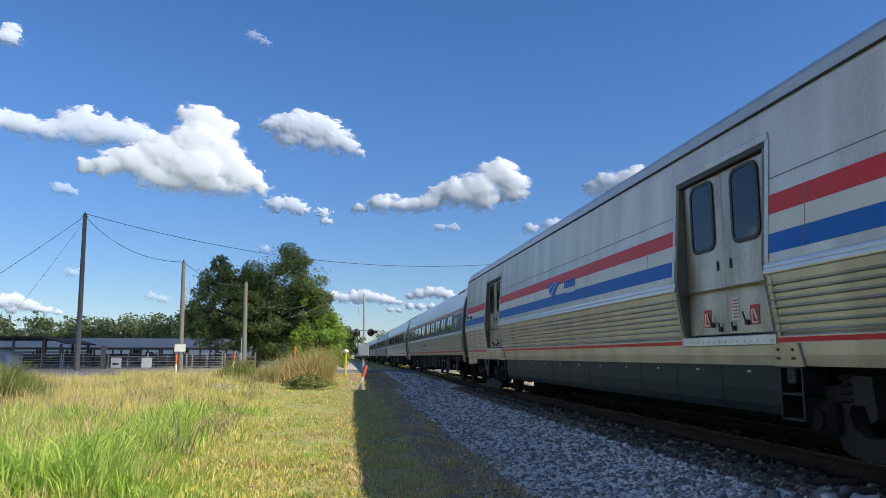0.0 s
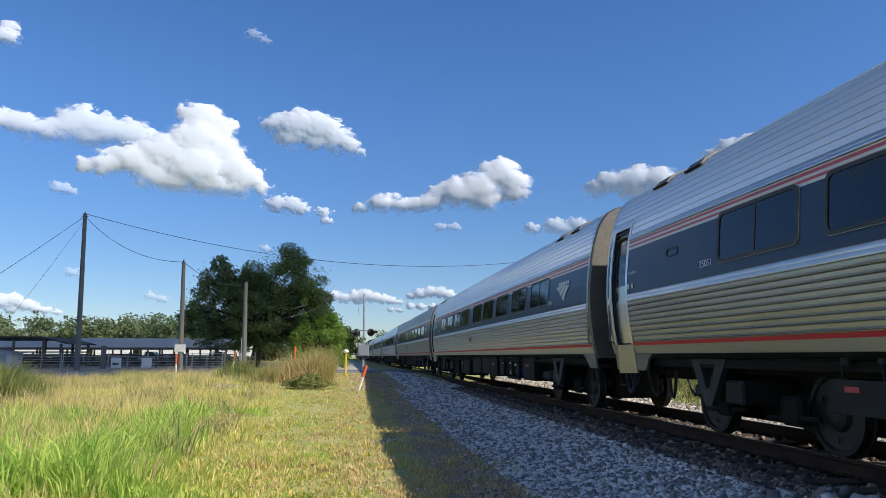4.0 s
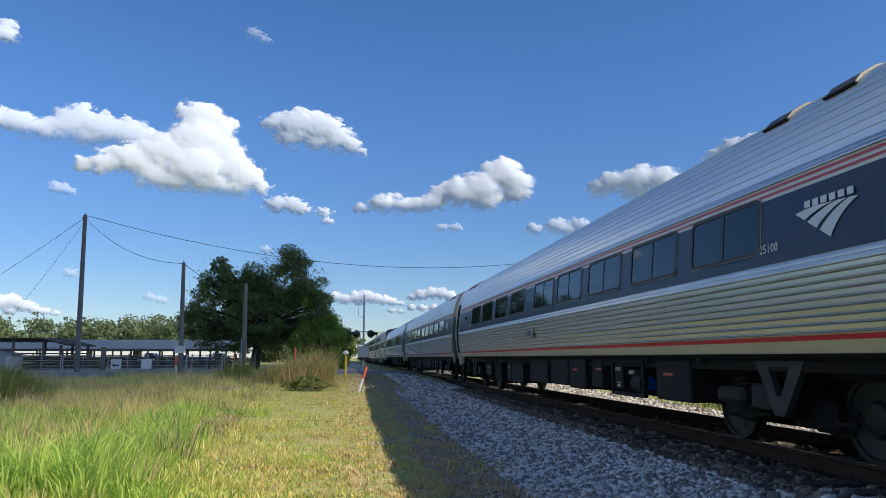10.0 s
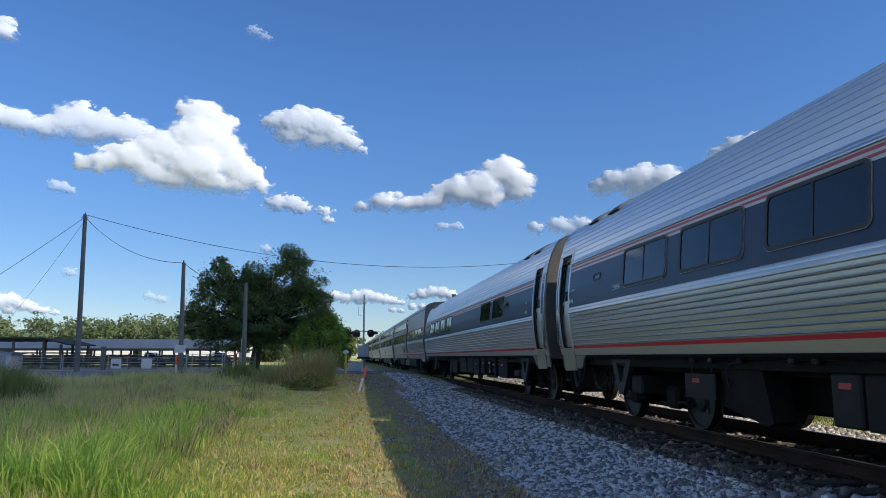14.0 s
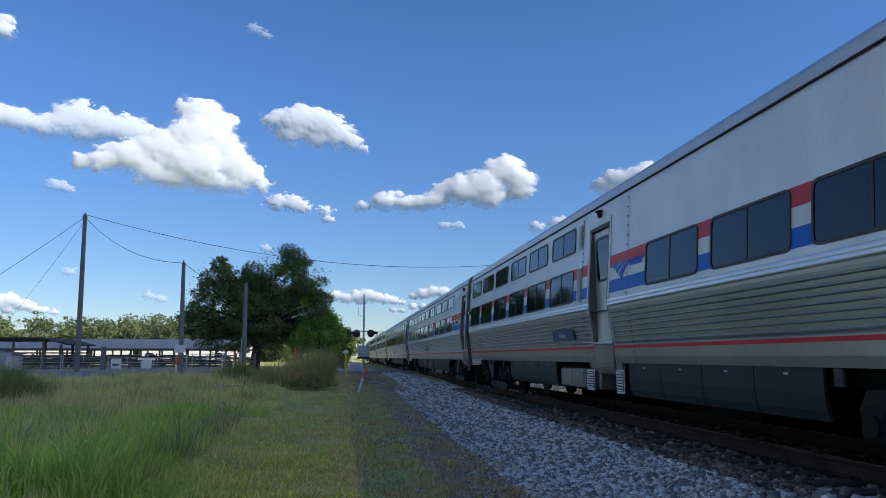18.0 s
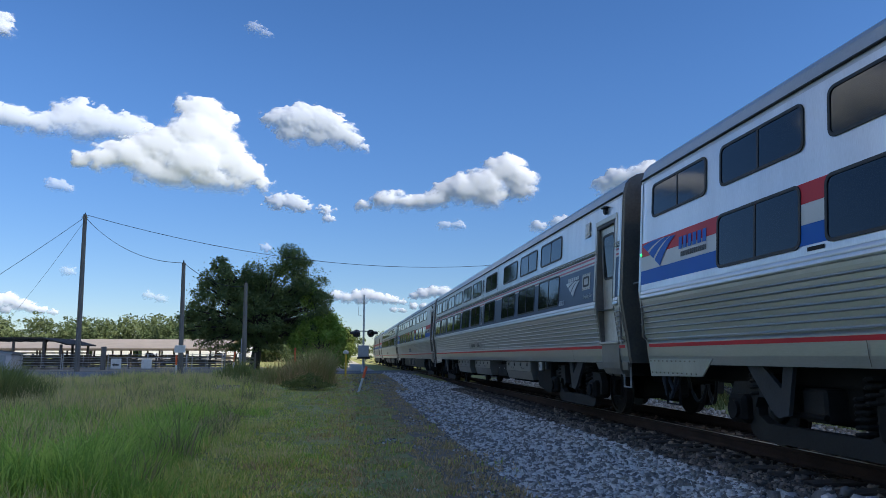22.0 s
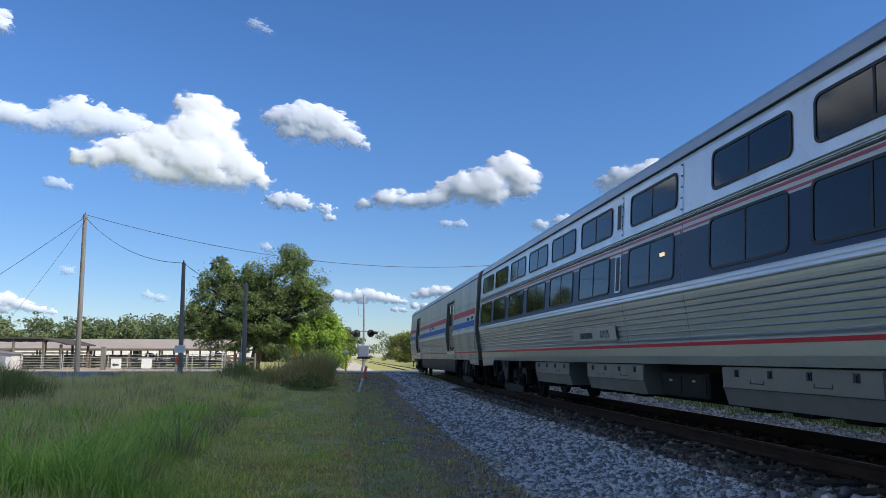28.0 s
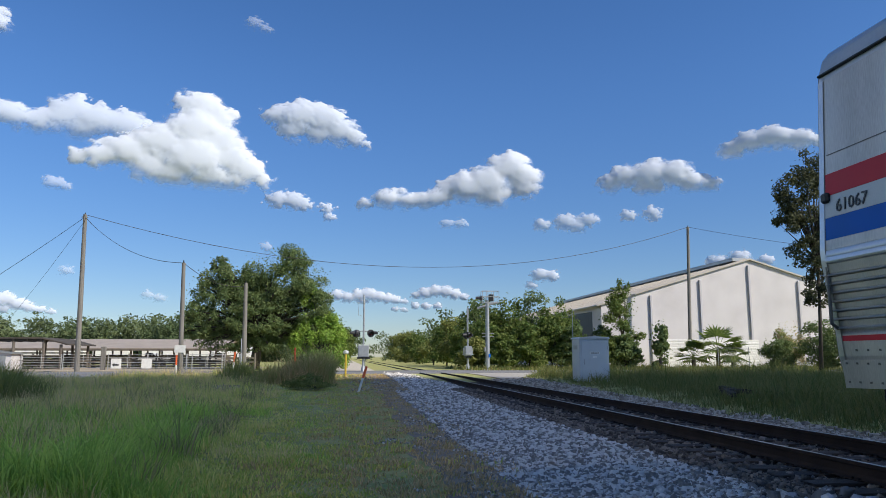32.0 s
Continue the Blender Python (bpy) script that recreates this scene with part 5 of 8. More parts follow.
def sleeper_car(k, phase, number, lit):
    op = [(0.30, 1.20, 1.30, 3.46)]
    red = phase == 3
    car = tall_car("stainless sleeping car with tricolour stripes and two window rows" if red else
                   "stainless sleeping car with a navy band and two rows of windows", k, op, STEEL, STEEL_LOWER if k == 9 else STEEL_RIB)
    strips(car, TALL, op, PHASE3 if red else PHASE4)
    side_door(car, *op[0][:2], TALL)
    for i, y in enumerate(SLEEPER_WINDOWS):
        if not (red and i == len(SLEEPER_WINDOWS) - 1):
            window(car, TALL, y, 1.69, 2.165, 2.84, 0.10, lit=[0.3] if i in lit else None)
        window(car, TALL, y - 0.06, 1.69, 3.18, 3.705, 0.10)
    if red:
        louvre(car, 12.32, 12.58, 2.16, 2.82, TALL)
        louvre(car, 12.31, 12.56, 3.22, 3.68, TALL, 11)
        for y in SLEEPER_WINDOWS[1:-1]:
            part("plaque", band(TALL, y - 0.36, y - 0.10, 2.125, 2.165, 0.008), BOGIE, car, "small grey berth plaque")
        arrow_logo(car, TALL, 24.5, 2.41, 1.12, BLUE, None, WHITE)
        bars(car, TALL, 23.42, 2.565, 0.17, 6, BLUE)
        bars(car, TALL, 23.40, 2.455, 0.07, 13, LETTER)
        part("lamp_glow", lathe([(-0.012, 0.012), (0.0, 0.026), (0.006, 0.026)], 10), GREEN_LIGHT, car, "lit green indicator", at=(-1.565, 25.12, 2.66))
        words(car, TALL, "Sleeper", 2.98, 2.44, 0.17, LETTER)
        words(car, TALL, number, 2.25, 2.44, 0.17, LETTER)
        part("name_board", band(TALL, 12.5, 14.1, 1.42, 1.66, 0.03), DARKSIGN, car, "blue name board")
        if k == 7:
            words(car, TALL, "Portage River", 13.3, 1.49, 0.15, LETTER_LIGHT, 0.045)
        else:
            bars(car, TALL, 13.3, 1.5, 0.09, 9, LETTER_LIGHT, 0.04)
        part("board_rim", band(TALL, 12.46, 14.14, 1.655, 1.68, 0.034), PLATE, car, "bare steel rim")
        part("oval_mark", lathe([(0, 0.10), (0.004, 0.10)], 18), BLUE, car, at=(-1.56, 1.75, 2.3))
    else:
        for z0, z1 in ((2.19, 2.76), (3.24, 3.66)):
            part("slot_frame", band(TALL, 12.29, 12.55, z0 - 0.03, z1 + 0.03, 0.010), STEEL_BRIGHT, car)
            part("slot", band(TALL, 12.34, 12.50, z0, z1, 0.014), RUBBER, car, "narrow dark vent slot")
        arrow_logo(car, TALL, 2.55, 2.28, 0.88, SILVER, SILVER)
        words(car, TALL, number, 3.27, 2.16, 0.15, SILVER)
        words(car, TALL, "Sleeping Car", 1.62, 2.2, 0.10, LETTER_LIGHT)
        part("name_board", band(TALL, 12.65, 15.0, 1.39, 1.61, 0.035), PLATE, car, "bare steel name board")
        bars(car, TALL, 14.18, 1.43, 0.11, 8, LETTER, 0.045)
        words(car, TALL, number, 13.2, 1.43, 0.19, LETTER_FADED, 0.04)
    window(car, TALL, 1.57, 0.33, 2.415, 2.615, 0.05, 0.04, split=False, name="number_window")
    part("number_frame", band(TALL, 1.50, 1.96, 2.36, 2.67, 0.010), PLATE, car, "pale riveted window plate")
    s = Shape()
    for i in range(5):
        for z in (2.372, 2.646):
            w = width_at(TALL, z) + 0.012
            s.box(-w - 0.004, -w + 0.006, 1.515 + 0.1 * i, 1.532 + 0.1 * i, z, z + 0.016)
    part("rivets", s, SOOT_SHADE, car)
    vent = part("side_vent", band(TALL, 1.60, 1.85, 3.37, 3.645, 0.022), PLATE, car, "small square vent cover")
    part("vent_disc", lathe([(-0.008, 0.07), (0.0, 0.09)], 18), STEEL_SOILED, vent, "round vent plate", at=pose(-width_at(TALL, 3.5) - 0.024, 1.725, 3.505))
    panel_seams(car, (10.05, 12.24), 1.3, 3.78, True)
    panel_seams(car, (2.9, 20.4), 1.0, 1.24)
    if red:
        skirt_doors(car, 5.4, 10.85)
        # unseen far-side blocks, added so that no lit ground shows below the skirts
        part("far_tank", Shape().box(1.0, 1.30, 5.0, 11.8, -0.08, 0.5, 0.03), UNDER, car)
        part("far_tank", Shape().box(1.0, 1.30, 14.2, 20.2, -0.08, 0.5, 0.03), UNDER, car)
        generator_locker(car, 10.9, 13.92)
        skirt_doors(car, 13.97, 19.1)
        part("hatch_plate", Shape().box(-1.442, -1.425, 14.6, 15.02, 0.56, 0.93, 0.004), SKIRT_LIGHT, car, "light grey hatch plate")
    else:
        slant_box(car, 6.65, 9.45)
        slant_box(car, 11.9, 14.6)
        part("battery_case", Shape().prism([(5.0, 0.96), (6.2, 0.96), (6.1, 0.40), (5.35, 0.28), (5.0, 0.28)], 1.0, lambda a, b, d: (-1.35 + d, a, b)), UNDER, car, "black equipment case")
        equipment(car, 10.2, 11.7, 0.5, 0.86, BOX, -1.2, 0.6)
        slant_box(car, 15.75, 18.5)
        part("lift_bracket", Shape().box(-1.43, -1.36, 5.55, 5.82, 0.76, 0.97, 0.015), GALV, car, "steel lifting bracket")
        part("lift_hole", Shape().box(-1.436, -1.42, 5.65, 5.72, 0.83, 0.91, 0.01), RUBBER, car)
    for y in (6.3, 7.4, 8.6, 12.2, 14.8, 17.0, 19.3):
        part("access_plate", band(TALL, y, y + 0.24, 1.03, 1.065, 0.006), STEEL_BRIGHT, car)
    return car


def diner_car(k):
    op = [(10.85, 11.85, 1.30, 3.46)]
    car = tall_car("stainless dining car with red, white and blue stripes on the track", k, op, STEEL_GREY, STEEL_LOWER)
    strips(car, TALL, op, PHASE3)
    side_door(car, *op[0][:2], TALL)
    for y in (1.43, 3.50, 5.53, 7.55):
        window(car, TALL, y, 1.69, 2.165, 2.84, 0.10)
    for i, y in enumerate((12.80, 14.87, 16.92, 19.0, 21.07, 23.12)):
        window(car, TALL, y, 1.69, 2.165, 2.84, 0.10)
        window(car, TALL, y - 0.04, 1.67, 3.18, 3.705, 0.10)
    louvre(car, 12.30, 12.54, 2.16, 2.82, TALL)
    louvre(car, 12.29, 12.53, 3.22, 3.68, TALL, 11)
    words(car, TALL, "Diner", 1.0, 2.44, 0.15, LETTER)
    words(car, TALL, "68000", 0.45, 2.44, 0.15, LETTER)
    arrow_logo(car, TALL, 10.25, 2.38, 0.80, BLUE, None, WHITE)
    bars(car, TALL, 9.60, 2.56, 0.11, 6, BLUE)
    part("name_board", band(TALL, 12.9, 14.4, 1.42, 1.66, 0.03), DARKSIGN, car, "blue name board")
    words(car, TALL, "Albany", 13.65, 1.48, 0.15, LETTER_LIGHT, 0.045)
    panel_seams(car, (9.95, 12.22), 0.95, 3.78, True)
    skirt_doors(car, 5.4, 10.4)
    # far-side blocks added only to darken the gap below the floor
    part("far_tank", Shape().box(1.0, 1.30, 5.0, 10.6, -0.08, 0.5, 0.03), UNDER, car)
    part("far_tank", Shape().box(1.0, 1.30, 13.4, 20.2, -0.08, 0.5, 0.03), UNDER, car)
    for a, b in ((11.9, 12.7), (12.8, 14.4)):
        equipment(car, a, b, 0.48, 0.86, SKIRT_LIGHT, -1.38, 0.4)
    louvre(car, 10.55, 10.85, 0.5, 0.84, TALL, 7)
    louvre(car, 12.0, 12.4, 0.5, 0.82, TALL, 7)
    skirt_doors(car, 14.6, 19.1)
    g = part("side_lamp", Shape().box(-1.63, -1.54, 24.90, 25.02, 2.64, 2.73, 0.015), BLACK, car, "small black lamp case")
    part("lamp_glow", lathe([(-0.012, 0.012), (0.0, 0.026), (0.006, 0.026)], 10), GREEN_LIGHT, g, "lit green indicator", at=pose(-1.64, 24.95, 2.685))
    part("roof_end_box", Shape().box(-0.9, 0.9, 0.0, 0.7, 4.2, 4.30, 0.02), ROOF, car)
    # one more added block along the whole far side, against light from there
    part("far_tank", Shape().box(1.0, 1.30, 5.0, 20.2, -0.08, 0.5, 0.03), UNDER, car)
    return car


ROUND_SIDE = [p for p in beaded(ROUND, 1.312, 1.955, 8, 0.018) if p[1] < ROUNDLINE] + [(width_at(ROUND, ROUNDLINE), ROUNDLINE)]
ROUND_ROOF = ribbed_roof(ROUND, ROUNDLINE, 21)
DOOR_TOP = min((p for p in ROUND_ROOF), key=lambda p: abs(p[1] - 3.27))[1]     # the door's head lies on a roof strip
COACH_WINDOWS = [2.67, 4.74, 6.82, 8.87, 10.80, 13.34, 15.39, 17.47, 19.52]


def round_car(k, label, openings, steel):
    car = thing("passenger_car", label, "train car", (TX, lead(k, 0), RH), group="cars of the train")
    L = 25.0
    zs = sorted({z for o in openings for z in o[2:] if z < ROUNDLINE})
    prof = split_profile(ROUND_SIDE, zs)
    part("body", shell(prof, L, openings, ROUND_SIDE), steel, car, "stainless tubular body with thin raised beads")
    part("roof", shell(ROUND_ROOF, L, openings, ROUND_ROOF), STEEL_DULL if k == 2 else STEEL_ROOF, car, "curved stainless roof of long narrow strips")
    for y, fl in ((0, False), (L, True)):
        part("end_wall", end_cap(ROUND, y, fl), SOOT_SHADE, car, "soot-darkened end wall")
        part("end_rim", end_ring(y, fl), STEEL_BRIGHT, car)
        diaphragm(car, y + (0.05 if fl else -0.05), -1 if fl else 1, 3.2)
        coupler(car, y, -1 if fl else 1)
        part("marker_lamp", lathe([(0, 0.10), (0.06, 0.10), (0.09, 0.06)], 14), REDLENS, car, at=pose(-0.95, y + (0.05 if fl else -0.05), 3.08, 0, 0, 90 if fl else -90))
        handrail(car, -0.85, y + (0.05 if fl else -0.05), 1.35, 2.6, (0, 0.08 if fl else -0.08))
        handrail(car, -1.5, y + (-0.06 if fl else 0.06), 1.3, 1.9, (-0.08, 0))
        u0, u1 = (y - 0.95, y - 0.02) if fl else (0.02, 0.95)
        long = 1.15 if (fl and openings[0][0] > 12) or (not fl and openings[0][0] < 12) else 0.34
        arc = [(0.02, 0.86), (long, 0.86), (long + 0.10, 0.90), (long + 0.17, 0.98), (long + 0.24, 1.06), (long + 0.40, 1.13), (0.02, 1.13)]
        part("end_skirt", Shape().prism([(y - a if fl else a, b) for a, b in arc], 0.04, lambda a, b, d: (-1.478 + 0.12 * (1.13 - b) + d, a, b)), SKIRT_LIGHT, car, "steel corner skirt with a curved cut")
        v = y - 0.32 if fl else 0.04
        part("step_frame", Shape().tube([(-1.40, v, 0.9), (-1.40, v, 0.60), (-1.40, v + 0.28, 0.60), (-1.40, v + 0.28, 0.9)], 0.024, 6), BOGIE, car, "dark corner step")
    underframe(car, L, 1.08)
    # dark box added to close the bright slit below the floor
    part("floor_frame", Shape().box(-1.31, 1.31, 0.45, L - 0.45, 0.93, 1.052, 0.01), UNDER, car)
    # near-black strip over the rounded lower edge of the body
    part("bottom_roll", band(ROUND, 0.42, L - 0.42, 1.052, 1.125, 0.006), UNDER, car, "dark roll along the bottom edge")
    # plain dark masses added to stop the lit far side showing between the gear
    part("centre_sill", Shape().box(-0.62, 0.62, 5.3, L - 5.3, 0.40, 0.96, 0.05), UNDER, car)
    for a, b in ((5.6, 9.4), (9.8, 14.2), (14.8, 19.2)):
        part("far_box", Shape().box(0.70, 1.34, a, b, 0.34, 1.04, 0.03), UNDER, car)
    # blocks added beyond the bogies for the same darkness
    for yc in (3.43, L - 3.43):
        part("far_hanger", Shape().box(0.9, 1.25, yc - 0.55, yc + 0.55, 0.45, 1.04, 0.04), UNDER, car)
    for yc in (3.43, L - 3.43):
        inside_bogie(car, yc, 2.6)
    for y in (1.65, 2.75, L - 2.70, L - 1.62):
        roof_hatch(car, y)
    return car


def roof_hatch(car, y):
    """A thin dark hatch lying on the curve of the roof, with a raised rim at its lower edge."""
    rows = [(width_at(ROUND, z), z) for z in (3.73, 3.775, 3.82, 3.87, 3.915, 3.95)]
    s = Shape()
    for a in (y - 0.22, y + 0.22):
        s.v += [(-w - 0.022, a, z + 0.022) for w, z in rows] + [(-w + 0.01, a, z - 0.01) for w, z in rows]
    n = len(rows)
    s.f = [(i + 1, 2 * n + i + 1, 2 * n + i, i) for i in range(n - 1)]
    s.f += [(i, n + i, n + i + 1, i + 1) for i in range(n - 1)] + [(2 * n + i + 1, 3 * n + i + 1, 3 * n + i, 2 * n + i) for i in range(n - 1)]
    s.f += [(0, 2 * n, 3 * n, n), (n - 1, 2 * n - 1, 4 * n - 1, 3 * n - 1)]
    hatch = part("roof_hatch", s, SOOT_SHADE, car, "thin dark hatch lying on the roof")
    w, z = rows[0]
    part("hatch_rim", Shape().box(-w - 0.045, -w - 0.005, y - 0.24, y + 0.24, z - 0.012, z + 0.018, 0.006), UNDER, hatch)


def end_ring(y, fl):
    s = Shape()
    pts = [(-w, z) for w, z in ROUND] + [(w, z) for w, z in reversed(ROUND[:-1])]
    d = -0.05 if fl else 0.05
    s.v = [(a * 1.006, y, b + 0.008) for a, b in pts] + [(a * 1.006, y + d, b + 0.008) for a, b in pts]
    n = len(pts)
    s.f = [(i, i + 1, n + i + 1, n + i) for i in range(n - 1)]
    return s


def round_stripes(car, op):
    rows = [(2.08, 2.80, NAVY, "navy_band"), (2.803, 2.955, WHITE, "pale_ground"), (2.84, 2.87, PINK, "thin_red_stripe"), (2.905, 2.938, PINK, "thin_red_stripe"), (2.96, 3.055, STEEL_BRIGHT, "moulding"),
            (1.955, 2.075, STEEL_BRIGHT, "belt_moulding"), (1.255, 1.305, RED, "lower_red_stripe")]
    strips(car, ROUND, op, rows, 25.0)


def vestibule_door(car, y0, y1):
    """The sliding end door of a round-sided coach: curved jamb, glass above, bright steel below."""
    z0, z1 = 1.0, DOOR_TOP - 0.002
    for y, dirn in ((y0, 1), (y1, -1)):
        jamb(car, y, dirn, z0, z1, ROUND, -0.02, STEEL)
        jamb(car, y + dirn * 0.02, dirn, z0 + 0.28, z1, ROUND, -0.12, RUBBER, "door_rubber", 0.06, -0.021)
    d = part("door", band(ROUND, y0 + 0.06, y1 - 0.06, 1.30, z1, -0.07), STEEL_BRIGHT, car, "bright steel sliding door")
    part("pane", band(ROUND, y0 + 0.13, y1 - 0.13, 2.25, 3.10, -0.06), GLASS, d)
    part("trap_door", Shape().prism([(y0 + 0.01, 0.82), (y1 + 0.02, 0.80), (y1 - 0.03, 1.275), (y0 + 0.03, 1.275)], 0.03, lambda a, b, d: (-1.505 + 0.10 * (1.275 - b) + d, a, b)), STEEL_LOWER, car, "steel step cover below the door")
    part("handle", Shape().box(-1.55, -1.50, y1 - 0.16, y1 - 0.11, 2.0, 2.16, 0.01), RUBBER, d)
    part("door_head", band(ROUND, y0 - 0.06, y1 + 0.06, z1 - 0.05, z1 + 0.07, 0.014), STEEL_BRIGHT, car)
    part("door_gasket", band(ROUND, y0 + 0.02, y1 - 0.02, z1 - 0.11, z1 - 0.05, -0.03), RUBBER, car)


UNDERS = [(5.0, 6.13, 0.46, 1.06, BOX, -1.34), (8.52, 9.12, 0.52, 1.06, BOX, -1.34), (9.40, 10.45, 0.46, 1.06, BOX, -1.37), (10.56, 11.92, 0.50, 1.06, BOX, -1.36),
          (12.15, 13.8, 0.48, 1.05, BOX, -1.36), (14.65, 16.0, 0.40, 0.92, BOX, -1.34), (16.02, 16.45, 0.41, 0.92, BOGIE, -1.36)]


def under_gear(car, brake=True):
    """What hangs under a coach: plain dark cases, the brake plates and panels at the bogies, pipes and hangers."""
    for y0, y1, z0, z1, mat, x in UNDERS:
        b = part("equipment_box", Shape().box(x, x + 0.8, y0, y1, z0, z1, 0.02), mat, car)
        if mat is BOX and z1 > 1 and y0 < 10:
            part("label_strip", Shape().box(x - 0.004, x + 0.01, y1 - 0.58, y1 - 0.26, (z0 + z1) / 2 + 0.06, (z0 + z1) / 2 + 0.10), STICKER, b, "small red warning strip")
        if y0 > 10.5 and y0 < 14:
            part("scuff", Shape().box(x - 0.003, x + 0.01, y0 + 0.66, y0 + 0.78, 0.86, 0.885).box(x - 0.003, x + 0.01, y0 + 0.69, y0 + 0.75, 0.82, 0.835), BOGIE, b)
            for y in (y0 + 0.12, y1 - 0.12):
                part("hinge", Shape().box(x - 0.012, x + 0.01, y - 0.03, y + 0.03, 0.60, 0.68, 0.004).box(x - 0.012, x + 0.01, y - 0.03, y + 0.03, 0.9, 0.98, 0.004), UNDER, b)
    part("notice", Shape().box(-1.366, -1.35, 16.14, 16.32, 0.78, 0.84), STICKER, car, "red notice on the case")
    if brake:
        y0 = 17.6
        part("brake_panel", Shape().prism([(y0 + 0.12, 0.29), (y0 + 1.16, 0.47), (y0 + 1.10, 1.03), (y0 + 0.21, 1.03), (y0, 0.34)], 0.3, lambda a, b, d: (-1.27 + d, a, b)), UNDER, car)
        p = part("brake_plate", Shape().box(-1.38, -1.35, y0 + 1.09, y0 + 1.93, 0.53, 0.865, 0.008), BOGIE, car, "grey plate before the wheel")
        part("notice", Shape().box(-1.386, -1.375, y0 + 1.5, y0 + 1.7, 0.745, 0.80), STICKER, p)
        for v in (1.2, 1.75):
            part("hanger_rod", Shape().tube([(-1.36, y0 + v, 0.86), (-1.36, y0 + v, 1.06)], 0.010, 5), BOGIE, p)
        part("hose", Shape().tube([(-1.3, y0 + 0.44, 1.02), (-1.33, y0 + 0.8, 1.0), (-1.34, y0 + 0.86, 0.9), (-1.32, y0 + 0.84, 0.7)], 0.014, 5), BOGIE, car)
    # the open generator compartment
    for a, b, z0, z1 in ((6.60, 8.03, 1.0, 1.06), (6.60, 8.03, 0.44, 0.50), (6.60, 6.68, 0.5, 1.0), (7.96, 8.03, 0.5, 1.0)):
        part("compartment_frame", Shape().box(-1.35, -1.27, a, b, z0, z1, 0.01), BOX, car)
    part("compartment_back", Shape().box(-0.75, -0.70, 6.6, 8.03, 0.44, 1.06), UNDER, car)
    unit = part("control_unit", Shape().box(-1.32, -1.0, 7.55, 7.92, 0.54, 0.98, 0.015), BOX, car, "dark control unit with pale marks")
    part("lettering", Shape().box(-1.325, -1.315, 7.83, 7.89, 0.86, 0.92).box(-1.325, -1.315, 7.74, 7.80, 0.86, 0.92).box(-1.325, -1.315, 7.65, 7.71, 0.86, 0.92), PLATE, unit)
    part("label_strip", Shape().box(-1.325, -1.315, 7.66, 7.79, 0.64, 0.665).box(-1.325, -1.315, 7.66, 7.79, 0.58, 0.62), GALV, unit)
    motor = part("motor", lathe([(-0.22, 0.08), (-0.20, 0.17), (0.16, 0.18), (0.20, 0.10)], 16), BOGIE, car, "grey motor in the open compartment", at=pose(-1.12, 7.12, 0.66, 0, 0, 90))
    part("motor_lid", Shape().box(-1.30, -1.10, 7.16, 7.36, 0.80, 0.88, 0.02), GALV, car, at=None)
    part("motor_cap", lathe([(0, 0.12), (0.05, 0.12)], 14), BLUE, motor, "blue end cap", at=pose(-0.27, 0, 0))
    part("hose", Shape().tube([(-1.28, 7.0, 0.82), (-1.3, 6.92, 0.96), (-1.25, 6.85, 1.02)], 0.016, 6), BOGIE, car)
    part("cable_run", Shape().tube([(-1.3, 5.2, 1.04), (-1.3, 19.6, 1.04)], 0.025, 6), UNDER, car)
    for y in (4.6, 6.35, 9.3, 12.02, 14.05, 14.5, 16.6, 17.0, 18.04, 18.75, 19.25):
        part("box_hanger", Shape().box(-1.42, -1.33, y - 0.055, y + 0.055, 1.0, 1.09, 0.02), BOGIE, car)


def coach(k, number, steel):
    op = [(24.08, 24.84, 1.06, DOOR_TOP)]
    car = round_car(k, "ribbed stainless coach with a navy window band on the track" if steel is STEEL_RIB else "dull soiled ribbed coach with a navy window band", op, steel)
    round_stripes(car, op)
    vestibule_door(car, 24.08, 24.84)
    for i, y in enumerate(COACH_WINDOWS):
        window(car, ROUND, y, 1.64, 2.215, 2.855, 0.10, 0.045, trim=True)
    arrow_logo(car, ROUND, 1.56, 2.22, 0.93, SILVER, SILVER)
    words(car, ROUND, number, 2.52, 2.21, 0.14, SILVER)
    words(car, ROUND, number, 21.45, 2.215, 0.135, SILVER)
    words(car, ROUND, "Coachclass", 23.84, 2.39, 0.075, SILVER)
    window(car, ROUND, 22.25, 0.38, 2.48, 2.62, 0.06, 0.03, split=False, name="number_window")
    for y in (23.84, 23.99):
        part("round_sign", lathe([(0, 0.045), (0.004, 0.045)], 14), LETTER_LIGHT, car, at=(-1.605, y, 2.2))
    part("number_plate_panel", band(ROUND, 12.50, 13.27, 1.585, 1.78, 0.035), PLATE, car, "small steel plate")
    words(car, ROUND, number, 12.88, 1.612, 0.195, LETTER_FADED, 0.05)
    under_gear(car)
    return car


